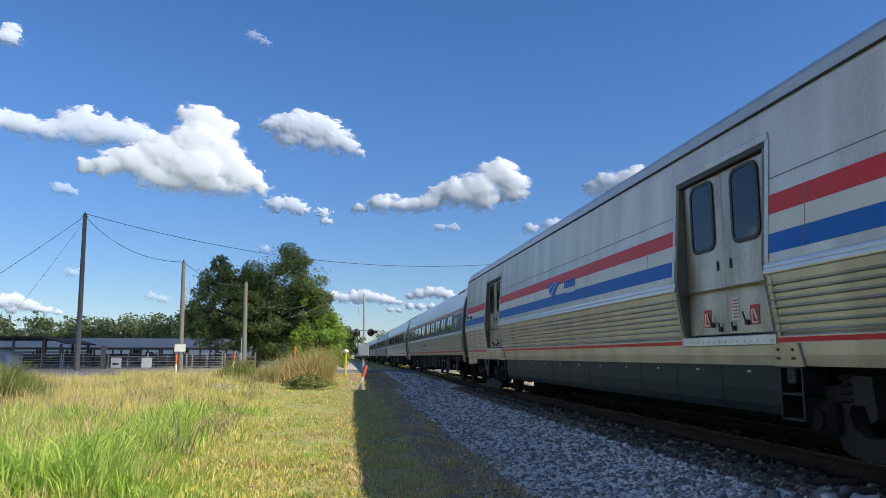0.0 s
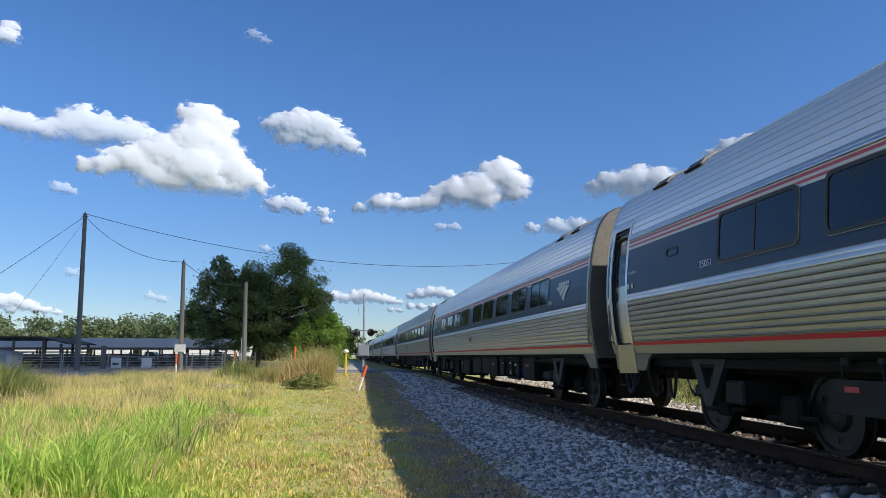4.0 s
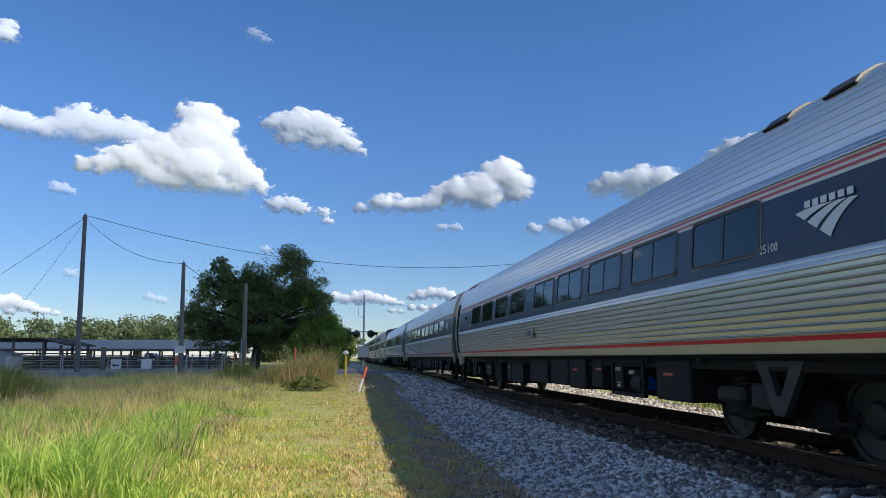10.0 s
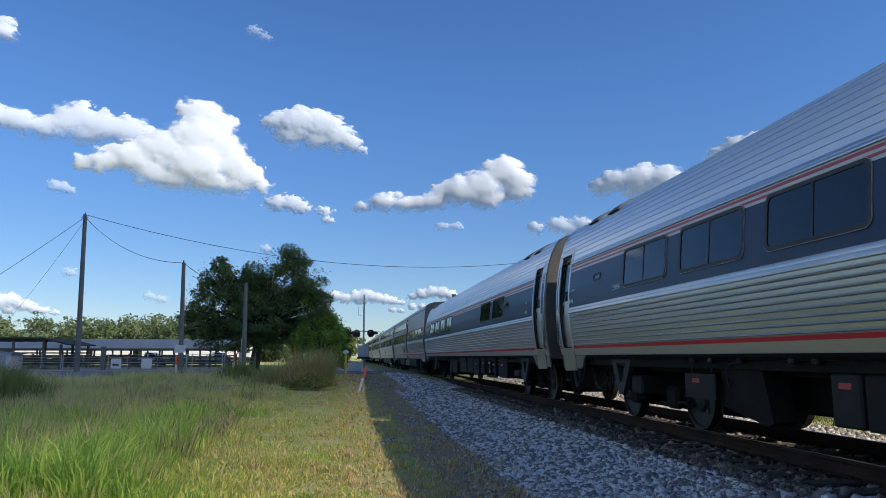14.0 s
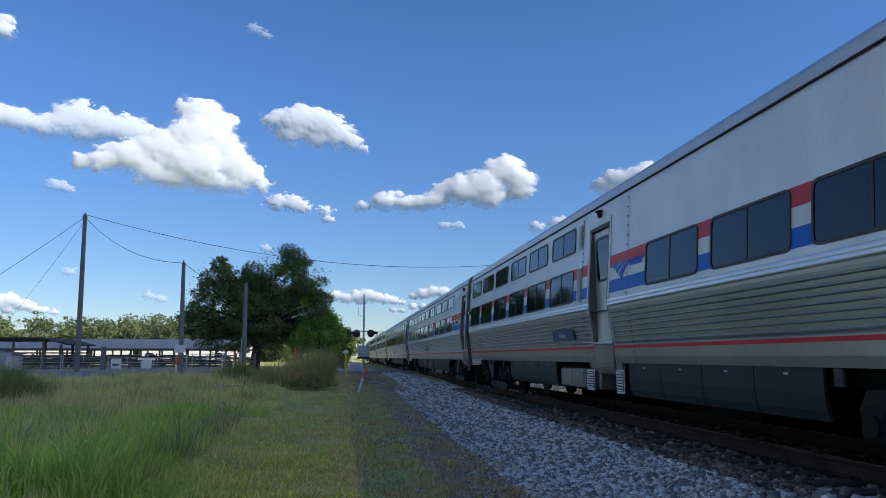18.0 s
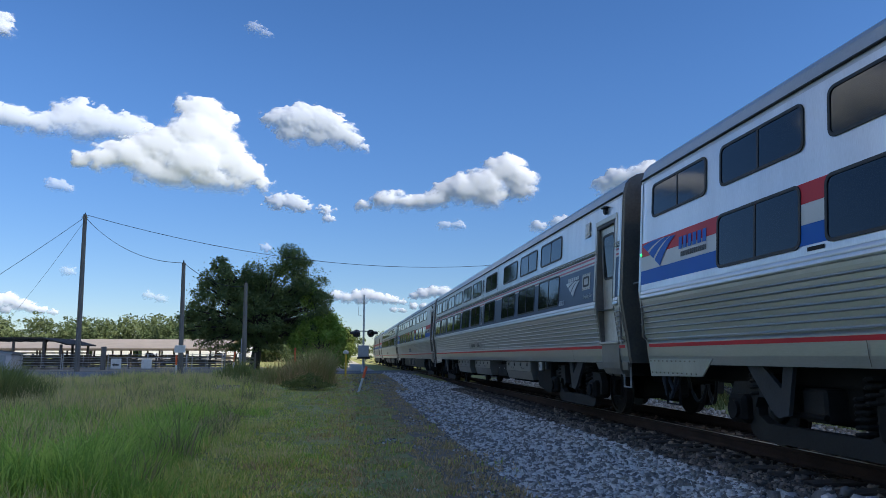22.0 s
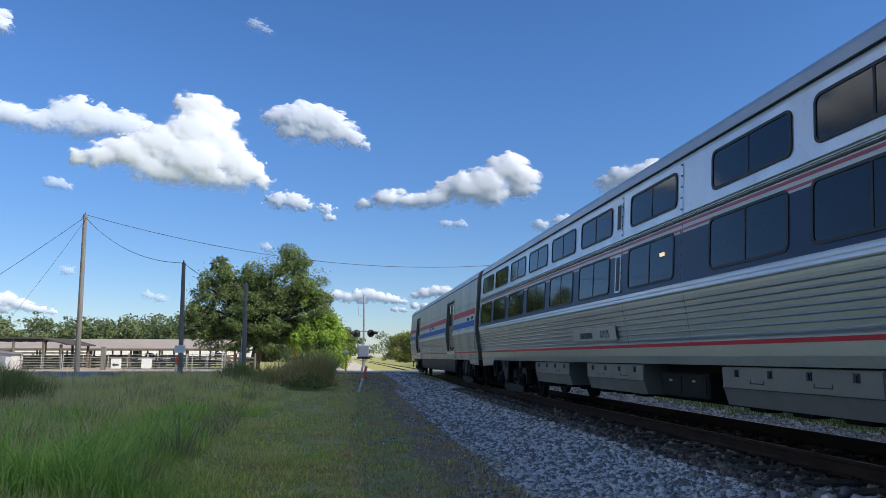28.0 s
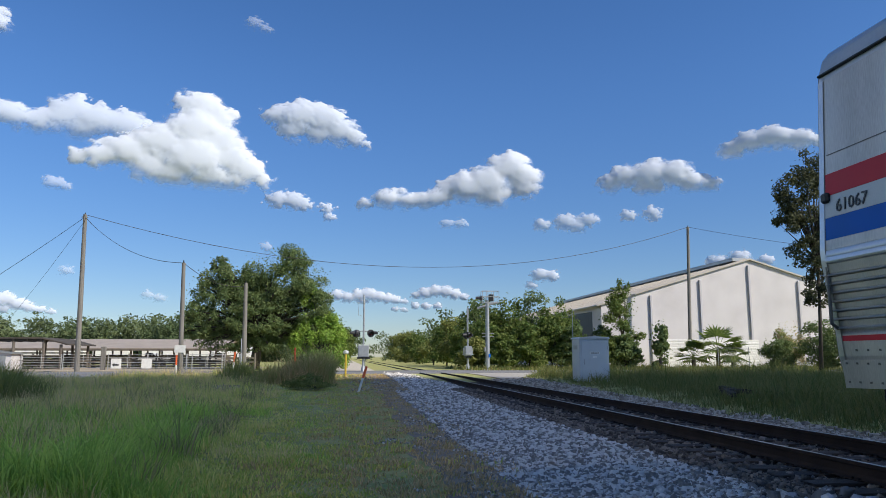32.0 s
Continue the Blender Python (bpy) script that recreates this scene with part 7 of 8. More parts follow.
def cantilever():
    c = thing("cantilever_mast", "tall steel mast with a caged lamp platform on top", "signal mast", (12.7, 64, 0.45))
    part("mast", Shape().tube([(0, 0, 0), (0, 0, 6.2)], [0.2, 0.16], 12), GALV, c)
    part("foot", Shape().box(-0.4, 0.4, -0.4, 0.4, -0.3, 0.06, 0.02), GALV, c)
    part("arm", Shape().tube([(-0.9, 0, 5.45), (0.0, 0, 5.75), (0.9, 0, 6.0)], 0.10, 8), GALV, c)
    cage = Shape()
    for x in (-0.5, 0.0, 0.5, 1.0):
        for y in (-0.4, 0.4):
            cage.tube([(x, y, 5.9), (x, y, 7.0)], 0.025, 5)
    for z in (5.95, 6.5, 7.0):
        for y in (-0.4, 0.4):
            cage.tube([(-0.5, y, z), (1.0, y, z)], 0.025, 5)
        for x in (-0.5, 1.0):
            cage.tube([(x, -0.4, z), (x, 0.4, z)], 0.025, 5)
    part("cage", cage, GALV, c, "railed work platform")
    flasher(c, -0.6, -0.1, 6.35, 180)
    part("lamp_box", Shape().box(0.15, 0.6, -0.25, 0.2, 6.1, 6.7, 0.03), BLACK, c)
    for z in (2.9, 3.2):
        part("bracket", Shape().box(-0.5, 0.6, -0.05, 0.05, z, z + 0.06, 0.01), GALV, c)
    part("junction_box", Shape().box(-0.3, -0.18, -0.2, 0.2, 1.6, 2.0, 0.02), GALV, c)
    part("notice", Shape().box(0.05, 0.22, -0.23, -0.2, 1.1, 1.4), BLUE, c, "small blue plate")


cantilever()

# shrubs and small trees along the road behind the crossing: x, y, height, half width, leaves
HEDGE = [(0.0, 135, 6.3, 2.4, 1), (12.2, 172, 6.6, 3.2, 2), (12.0, 142, 6.4, 3.0, 2), (12.6, 122, 6.6, 3.0, 1), (13.2, 108, 5.4, 3.0, 2), (13.8, 98, 7.0, 3.0, 1), (14.4, 91, 7.3, 2.9, 2), (14.8, 85, 7.2, 2.8, 1), (15.0, 79, 8.4, 2.7, 0), (14.2, 72, 6.0, 2.3, 1), (16.3, 73, 8.0, 2.8, 1), (19.0, 74, 8.4, 2.9, 0), (21.3, 72, 7.2, 2.5, 1),
         (23.7, 73, 6.3, 2.5, 1), (26.2, 71, 4.8, 2.3, 0), (28.4, 72, 4.6, 1.9, 1), (18.0, 69, 4.4, 2.2, 1), (22.2, 68.5, 4.3, 2.1, 0), (15.0, 68.5, 3.6, 1.8, 1),
         (24.8, 69, 3.8, 2.0, 1), (27.3, 68.6, 3.4, 1.9, 0), (12.2, 69.5, 3.4, 1.6, 2), (20.3, 70, 6.0, 2.2, 1)]
for i, (x, y, h, w, mat) in enumerate(HEDGE):
    rng = np.random.default_rng(100 + i)
    blobs = [(rng.uniform(-.3, .3) * w, rng.uniform(-.3, .3) * w, h * rng.uniform(0.25, 0.78), w * rng.uniform(0.5, 0.8), w * rng.uniform(0.5, 0.8), h * rng.uniform(0.2, 0.3)) for _ in range(5)]
    blobs.append((0, 0, h * 0.3, w, w * 0.9, h * 0.32))
    tree("shrub", ("dense green shrub beyond the road", "tall leafy green shrub beyond the road", "yellow-green shrub along the track")[0 if mat == 0 else (1 if mat == 1 else 2)], (x, y), blobs, 0.10, (OAK, SHRUB, OLIVE)[mat], 6000, 0.14 if y < 80 else 0.17, 200 + i, 11, "shrubs beyond the crossing", 0.12, "shrub")
tree("sapling", "thin sparse sapling in front of the warehouse", (27.7, 70), [(0, 0, 6.4, 1.6, 1.5, 2.2), (-0.6, 0, 4.4, 1.8, 1.5, 1.6), (0.3, 0, 8.0, 0.8, 0.8, 1.1), (0.9, 0, 3.2, 1.3, 1.2, 1.2)], 0.11, SHRUB, 4500, 0.12, 31, 10)
tree("roadside_tree", "dark sparse tree beside the track", (28.0, 40), [(0.6, 0, 12.6, 1.3, 1.4, 1.5), (-0.7, 0, 11.0, 1.5, 1.5, 1.5), (0.6, 0, 9.4, 1.7, 1.7, 1.3), (-1.2, 0, 9.6, 1.2, 1.2, 1.0), (-0.3, 0, 7.4, 1.4, 1.4, 1.1), (0.9, 0, 6.0, 1.3, 1.4, 1.0), (0.2, 0, 4.8, 0.9, 0.9, 0.8)], 0.10, DARKLEAF, 19000, 0.08, 32, 26, stem=0.55, shrink=0.3)
tree("vine_bush", "dark vine-covered stump by the wall", (30.0, 66.5), [(0, 0, 3.0, 1.0, 1, 1.9), (0.2, 0, 1.4, 1.1, 1, 1.3)], 0.15, OAK, 2600, 0.15, 33, 8, category="bush")
for i, (x, y, h, w) in enumerate(((41.5, 59, 3.6, 1.8), (38.5, 61, 3.0, 1.4), (44.6, 54, 4.2, 2.0), (40.0, 57, 4.4, 1.6), (43.0, 56, 5.6, 2.4), (46, 57, 4.6, 2.4), (40.6, 62, 4.6, 1.5))):
    tree("fence_bush", "scrubby bush growing through the fence", (x, y), [(0, 0, h * 0.6, w, w, h * 0.4), (0.4, 0, h * 0.35, w * 1.1, w, h * 0.34)], 0.08, (SHRUB, OAK, WEEDS, OAK)[i % 4], 5500, 0.09, 240 + i, 16, "bushes at the fence", 0.12, "bush")


def palmetto(x, y, size, seed):
    """A fan palm: short trunk and pleated fans on arching stalks."""
    rng = random.Random(seed)
    t = thing("fan_palm", "low green fan palm in front of the white wall", "palm", on_ground(x, y), "fan palms at the wall")
    part("trunk", Shape().tube([(0, 0, -0.1), (0, 0, size * 0.5)], [0.22, 0.18], 8), BARK, t)
    for i in range(22):
        a, e = rng.uniform(0, 6.28), rng.uniform(-0.35, 1.35)
        d = Vector((math.cos(a) * math.cos(e), math.sin(a) * math.cos(e), math.sin(e)))
        root = Vector((0, 0, size * 0.5))
        hub = root + d * size * 0.42
        s = Shape().tube([root, hub], 0.02, 4)
        side = d.cross(Vector((0, 0, 1))).normalized()
        up = side.cross(d)
        for j in range(11):
            f = radians(-85 + 17 * j)
            tip = hub + (d * math.cos(f) + side * math.sin(f)) * size * 0.42 - Vector((0, 0, 0.10 * size))
            m = (hub + tip) / 2 + Vector((0, 0, 0.05))
            wv = (tip - hub).cross(up).normalized() * 0.028 * size
            s.add([hub, m + wv, tip, m - wv], [(0, 1, 2, 3)])
        part("fan_leaf", s, SHRUB, t)


palmetto(35.6, 66, 3.7, 1)
palmetto(33.6, 67, 2.4, 2)
palmetto(37.4, 66.5, 2.2, 3)


def warehouse():
    """The white gabled warehouse; its long side runs along the track."""
    w = thing("warehouse", "large white gabled warehouse with a pale metal roof", "warehouse", (46.5, 78, 0.4))
    half, eave, ridge, deep = 18.05, 6.95, 12.35, 70
    wall = Shape().prism([(-half, -0.4), (half, -0.4), (half, eave), (0, ridge), (-half, eave)], 0.3, lambda a, b, d: (a, d, b))
    part("gable_wall", wall, STUCCO, w, "stained white gable wall")
    part("side_wall", Shape().box(-half, -half + 0.3, 0.3, deep, -0.4, eave - 0.05), STUCCO, w)
    part("side_wall", Shape().box(half - 0.3, half, 0.3, deep, -0.4, eave - 0.05), STUCCO, w)
    part("rear_wall", Shape().prism([(-half, -0.4), (half, -0.4), (half, eave), (0, ridge), (-half, eave)], 0.3, lambda a, b, d: (a, deep + d, b)), STUCCO, w)
    slope = math.hypot(half, ridge - eave)
    for s in (-1, 1):
        r = part("roof", Shape().prism([(s * (half + 0.5), eave - 0.15), (s * (half + 0.5), eave + 0.0), (0, ridge + 0.17), (0, ridge + 0.0)], deep + 0.8, lambda a, b, d: (a, -0.25 + d, b)), METALROOF, w, "pale ribbed metal roof")
        for y in np.arange(0.5, deep, 3.0):
            part("roof_seam", Shape().prism([(s * (half + 0.4), eave + 0.02), (s * (half + 0.4), eave + 0.09), (0, ridge + 0.25), (0, ridge + 0.17)], 0.09, lambda a, b, d: (a, y + d, b)), METALROOF, r)
    part("ridge_vent", Shape().box(-0.9, 0.9, 2.0, deep - 1, ridge + 0.1, ridge + 0.55, 0.05), GALV, w, "long dark ridge vent")
    for x in (-12.2, -6.2, -0.15, 6.0, 12.0):
        h = ridge - (ridge - eave) * abs(x) / half - 0.6
        part("buttress", Shape().box(x - 0.14, x + 0.14, -0.22, 0.0, -0.3, h, 0.03), material("buttress_grey", (0.50, 0.48, 0.50), 0.8, 0, (0.44, 0.42, 0.44), 1) if x == -12.2 else bpy.data.materials["buttress_grey"], w, "grey wall pilaster")
    # thin black sheet on the wall, standing in for the opening's shaded inside
    part("side_opening", Shape().box(-half - 0.02, -half + 0.01, 3, 14, 3.2, 6.4), BLACK, w, "dark opening under the eave")


warehouse()


def board_fence():
    f = thing("board_fence", "low white corrugated sheet fence by the warehouse", "fence", (33.0, 72, rise(33, 72)))
    for i in range(7):
        for j in range(11):
            z = 0.05 + j * 0.265
            part("board", Shape().prism([(0.0, z), (0.018, z + 0.06), (0.018, z + 0.22), (0.0, z + 0.26)], 1.48, lambda a, b, d: (i * 1.5 + d, -a, b)), MARKWHITE, f)
        part("post", Shape().box(i * 1.5 - 0.05, i * 1.5 + 0.05, 0.01, 0.11, -0.3, 2.95, 0.01), GALV, f)


board_fence()


def chain_fence():
    f = thing("chain_fence", "chain-link fence with steel posts before the warehouse", "fence", (34.0, 63, 0))
    for i in range(9):
        x = i * 2.5
        y = -0.35 * x
        part("post", Shape().tube([(x, y, 0.3), (x, y, 2.5)], 0.03, 6), GALV, f)
        if i < 8:
            s = Shape()
            s.tube([(x, y, 2.4), (x + 2.5, y - 0.875, 2.4)], 0.018, 5)
            for j in range(14):
                a = j / 14
                s.tube([(x + 2.5 * a, y - 0.875 * a, 0.5), (x + 2.5 * min(a + 0.28, 1), y - 0.875 * min(a + 0.28, 1), 0.5 + 1.9 * min(1, (1 - a) / 0.28))], 0.006, 3, False)
                s.tube([(x + 2.5 * a, y - 0.875 * a, 2.4), (x + 2.5 * min(a + 0.28, 1), y - 0.875 * min(a + 0.28, 1), 2.4 - 1.9 * min(1, (1 - a) / 0.28))], 0.006, 3, False)
            part("mesh_bay", s, GALV, f)


chain_fence()
# a heap of old ties in the far grass
heap = thing("tie_heap", "small heap of rotten dark ties lying in the grass", "timber heap", (12.1, 21.6, rise(12.1, 21.6)))
for i in range(5):
    part("tie", tie_meshes[i % 4], TIE, heap, at=pose(0.2 * i - 0.4, 0.25 * i - 0.5, 0.42 + 0.05 * (i % 2), 0, 4 * (i % 3 - 1), 70 + 11 * i) @ Matrix.Diagonal((0.45, 0.8, 0.7, 1)))


# ---- poles and wires ----
def wood_pole(x, y, top, r, label, lean=(0, 0), arm=False, box=False):
    p = thing("utility_pole", label, "utility pole", on_ground(x, y), "wooden poles")
    part("shaft", Shape().tube([(0, 0, -0.4), (lean[0] * 0.5, lean[1] * 0.5, top / 2), (lean[0], lean[1], top)], [r, r * 0.9, r * 0.72], 10), POLE_WOOD, p)
    part("insulator", Shape().tube([(lean[0], lean[1], top), (lean[0], lean[1], top + 0.16)], [0.05, 0.03], 7), RUBBER, p)
    if arm:
        part("insulator_bracket", Shape().box(lean[0] - 0.25, lean[0] + 0.25, lean[1] - 0.04, lean[1] + 0.04, top - 0.25, top - 0.17, 0.01), GALV, p)
    if box:
        b = part("meter_box", Shape().box(-0.30, -0.12, -0.36, -0.12, 0.35, 1.35, 0.03), GALV, p, "grey service box on the pole")
        part("conduit", Shape().tube([(-0.2, -0.2, 1.3), (-0.2, -0.2, 2.4)], 0.03, 6), GALV, p)
    return Vector(on_ground(x, y)) + Vector((lean[0], lean[1], top))


top1 = wood_pole(-20.43, 60, 12.4, 0.2, "tall weathered wooden utility pole by the pens", (-0.23, 0), True)
top2 = wood_pole(-9.76, 46, 6.9, 0.15, "weathered wooden pole in the meadow", (-0.13, 0))
top3 = wood_pole(-6.69, 51, 6.2, 0.17, "short weathered wooden pole with a service box", (-0.09, 0), False, True)
topR = wood_pole(36.72, 74, 15.3, 0.2, "tall bare utility pole before the warehouse", (0.48, 0), True)


def wire(name, a, b, sag, r=0.018):
    pts = []
    for i in range(25):
        t = i / 24
        p = Vector(a).lerp(Vector(b), t)
        p.z -= sag * 4 * t * (1 - t)
        pts.append(p)
    return solid(name, Shape().tube(pts, r, 5), WIRE, "thin black overhead wire between the poles", "wire", group="overhead wires")


wire("overhead_wire", top1, topR, 4.35, 0.022)
wire("overhead_wire", top1 - Vector((0, 0, 0.2)), top2, 0.9)
wire("overhead_wire", top1 - Vector((0, 0, 0.2)), (-40, 71.5, 3.3), 0.3)
wire("overhead_wire", top1 - Vector((0, 0, 0.5)), (-31.6, 69.6, 2.3), 0.3, 0.012)
wire("overhead_wire", top2, top3 + Vector((0, 0, -0.2)), 0.5)
wire("overhead_wire", topR, (58, 52, 9.2), 0.7)


# ---- marker posts ----
def marker(x, y, high, lean, label, lower=MARKWHITE, upper=ORANGE):
    m = thing("marker_post", label, "marker post", pose(x, y, rise(x, y), lean[1], lean[0], 0), "marker posts")
    part("lower_tube", Shape().tube([(0, 0, -0.1), (0, 0, high * 0.55)], 0.05, 10), lower, m)
    part("upper_tube", Shape().tube([(0, 0, high * 0.55), (0, 0, high), (0, 0, high + 0.02)], [0.056, 0.056, 0.03], 10), upper, m)


marker(0.62, 30.0, 1.05, (17, 0), "leaning orange and white plastic marker post in the grass")
marker(-9.85, 45.2, 1.25, (0, 0), "orange and white plastic marker post beside the wooden pole")
marker(-7.7, 53.0, 1.5, (4, 0), "orange and white plastic marker post by the road")
marker(-2.6, 40, 1.7, (0, 0), "orange marker post half hidden in the reeds", ORANGE)
y_post = thing("pipeline_post", "yellow pipeline marker post with a white cap", "marker post", on_ground(0.12, 43.6))
part("tube", Shape().tube([(0, 0, -0.1), (0, 0, 1.35)], 0.06, 10), YELLOW, y_post)
part("cap", Shape().tube([(0, 0, 1.35), (0, 0, 1.4), (0, 0, 1.52), (0, 0, 1.58)], [0.10, 0.17, 0.15, 0.05], 12), MARKWHITE, y_post, "white domed cap")


# ---- reeds, far woods, near weeds ----
def reed_place(rng, n):
    x, y = -0.75 - 3.4 * rng.random(n) ** 1.3, rng.uniform(35.5, 40.5, n)
    k = np.clip(1.15 - 0.26 * np.abs(x + 1.3), 0.25, 1.15) * np.clip(0.8 + 0.8 * patchy(x, y, 1.1, 41), 0.3, 1.3)
    return x, y, k * rng.uniform(0.6, 1.1, n)


stuff("reeds", blades(15000, reed_place, 1.75, 0.020, 51, 0.75, 12, 0.12), REED, "clump of tall half-dry reeds before the crossing", "reeds")


def dry_reed_place(rng, n):
    x, y = rng.normal(-2.0, 0.5, n), rng.normal(36.5, 0.8, n)
    return x, y, rng.uniform(0.5, 1.15, n)


stuff("dry_reeds", blades(1600, dry_reed_place, 1.1, 0.03, 53, 0.9), DRY, "brown dead stalks among the reeds", "reeds")
tree("weed_bush", "low leafy green weeds before the reeds", (-1.15, 31.0), [(0, 0, 0.2, 0.6, 0.9, 0.3), (-0.6, 0.3, 0.3, 0.5, 0.8, 0.36), (0.5, 0.2, 0.15, 0.5, 0.8, 0.25), (-0.2, 0.9, 0.42, 0.5, 0.6, 0.36), (-1.0, 0.6, 0.2, 0.5, 0.7, 0.3)], 0.015, OLIVE, 5200, 0.04, 54, 20, "leafy weeds", 0.15, "weeds", 0.3)


def olive_place(rng, n):
    which = rng.integers(0, 4, n)
    cx, cy = np.array((-10.8, -11.9, -13.0, -5.6))[which], np.array((25.5, 27.6, 30.0, 41.0))[which]
    x, y = cx + rng.normal(0, 0.55, n), cy + rng.normal(0, 0.7, n)
    return x, y, np.clip(1.15 - 0.5 * np.abs(x - cx), 0.3, 1.2)


stuff("olive_weeds", blades(6500, olive_place, 1.0, 0.028, 56, 0.8, 13, 0.12), OLIVE, "tall olive weed clumps in the meadow", "weeds")


def far_woods(x0, x1, y0, y1, h0, h1, count, per, leaf, seed):
    rng = np.random.default_rng(seed)
    pts = []
    for _ in range(count):
        x, y, h = rng.uniform(x0, x1), rng.uniform(y0, y1), rng.uniform(h0, h1)
        w = h * rng.uniform(0.36, 0.56)
        big = [(x, y, h * 0.66, w, w, h * 0.34), (x + w * 0.5, y, h * 0.4, w, w, h * 0.34), (x - w * 0.4, y, h * 0.3, w, w, h * 0.3)]
        pts.append(crown_points(rng, sub_blobs(rng, big, 9), per, hollow=0.4))
    points, out = (np.concatenate(p) for p in zip(*pts))
    return leaves(points, out, leaf, seed)


stuff("far_woods", far_woods(-150, -12, 162, 200, 9.5, 12.5, 170, 820, 0.365, 61), FAR, "distant line of mixed green trees", "woods")
stuff("track_woods", merge(far_woods(-14, 0.0, 190, 330, 9, 14, 16, 800, 0.5, 62), far_woods(13, 42, 120, 330, 7, 13, 30, 1150, 0.34, 63)), FAR, "woods along the far track", "woods")
stuff("rear_woods", far_woods(-120, 120, -160, -70, 8, 14, 40, 260, 1.2, 64), FAR, "woods behind the meadow", "woods")
def spilled(count, seed):
    """Stones that have rolled off the ballast into the grass, in ragged patches."""
    v, f = stones(count, 6.5, 40, -6.3, -3.5, seed, 0.008, 0.020, 0.008)
    v, f = np.asarray(v).reshape(-1, 8, 3), np.asarray(f)
    c = v.mean(1)
    out = TX - 3.75 - c[:, 0]
    n = np.array([noise.noise((p * 0.9, q * 0.75, 3.3)) + 0.5 * noise.noise((p * 2.6, q * 2.2, 7.1)) for p, q, _ in c])
    keep = np.nonzero(n > 0.05 + 0.42 * np.clip(out, 0, 3))[0]
    quads = (f.reshape(len(v), -1, f.shape[-1])[0] - f.reshape(len(v), -1, f.shape[-1])[0].min())
    return v[keep].reshape(-1, 3), (8 * np.arange(len(keep))[:, None, None] + quads[None]).reshape(-1, f.shape[-1])


stuff("edge_gravel", spilled(22000, 68), PATCH, "loose soiled gravel strewn along the ballast foot", "gravel")
stuff("strewn_ballast", spilled(3500, 71), STONE, "single ballast stones fallen into the dry grass", "gravel")
stuff("gravel_patch", stones(380, 31.5, 34.0, -12.3, -10.6, 66, 0.02, 0.05, 0.02), PATCH, "patch of spilled grey gravel in the grass", "gravel")
stuff("gravel_spill", stones(260, 30, 46, -6.0, -4.0, 67, 0.012, 0.03, 0.03), PATCH, "thin gravel strewn beside the track", "gravel")


# ---- cattle pens ----
def barn():
    """The long low livestock barn: tin roof on posts, open sides, dark rails inside."""
    b = thing("cattle_barn", "long low livestock barn with a tin roof on wooden posts", "barn", (0, 0, 0.4))
    x0, x1, y0, y1 = -60.0, -14.0, 85.0, 99.0
    r = part("roof", Shape().prism([(y0 - 1.0, 2.05), (y0 - 1.0, 2.15), ((y0 + y1) / 2, 3.30), (y1 + 1, 2.15), (y1 + 1, 2.05), ((y0 + y1) / 2, 3.2)], x1 - x0 + 1, lambda a, c, d: (x0 + d, a, c)), TIN, b, "low-pitched weathered tin roof")
    part("fascia", Shape().box(x0, x1 + 1, y0 - 1.06, y0 - 1.01, 1.86, 2.1, 0.01), BARNWOOD, b, "brown timber fascia")
    for x in np.arange(x0, x1 + 1, 3.05):
        for y in (y0, (y0 + y1) / 2, y1):
            part("post", Shape().tube([(x, y, -0.4), (x, y, 2.2 if y != (y0 + y1) / 2 else 3.2)], 0.11, 7), BARNWOOD, b)
    for y in (y0, y1):
        part("beam", Shape().box(x0, x1, y - 0.08, y + 0.08, 1.98, 2.16, 0.01), BARNWOOD, b)
    for y in (y0 + 2, y0 + 9):
        for z in (0.35, 0.75, 1.15):
            part("pen_rail", Shape().box(x0, x1, y - 0.03, y + 0.03, z, z + 0.13, 0.008), BARNWOOD, b)
    for x in np.arange(x0 + 3, x1, 6.1):
        for z in (0.4, 0.85, 1.3):
            part("pen_rail", Shape().box(x - 0.03, x + 0.03, y0 + 0.3, y1 - 0.3, z, z + 0.13, 0.008), BARNWOOD, b)


barn()


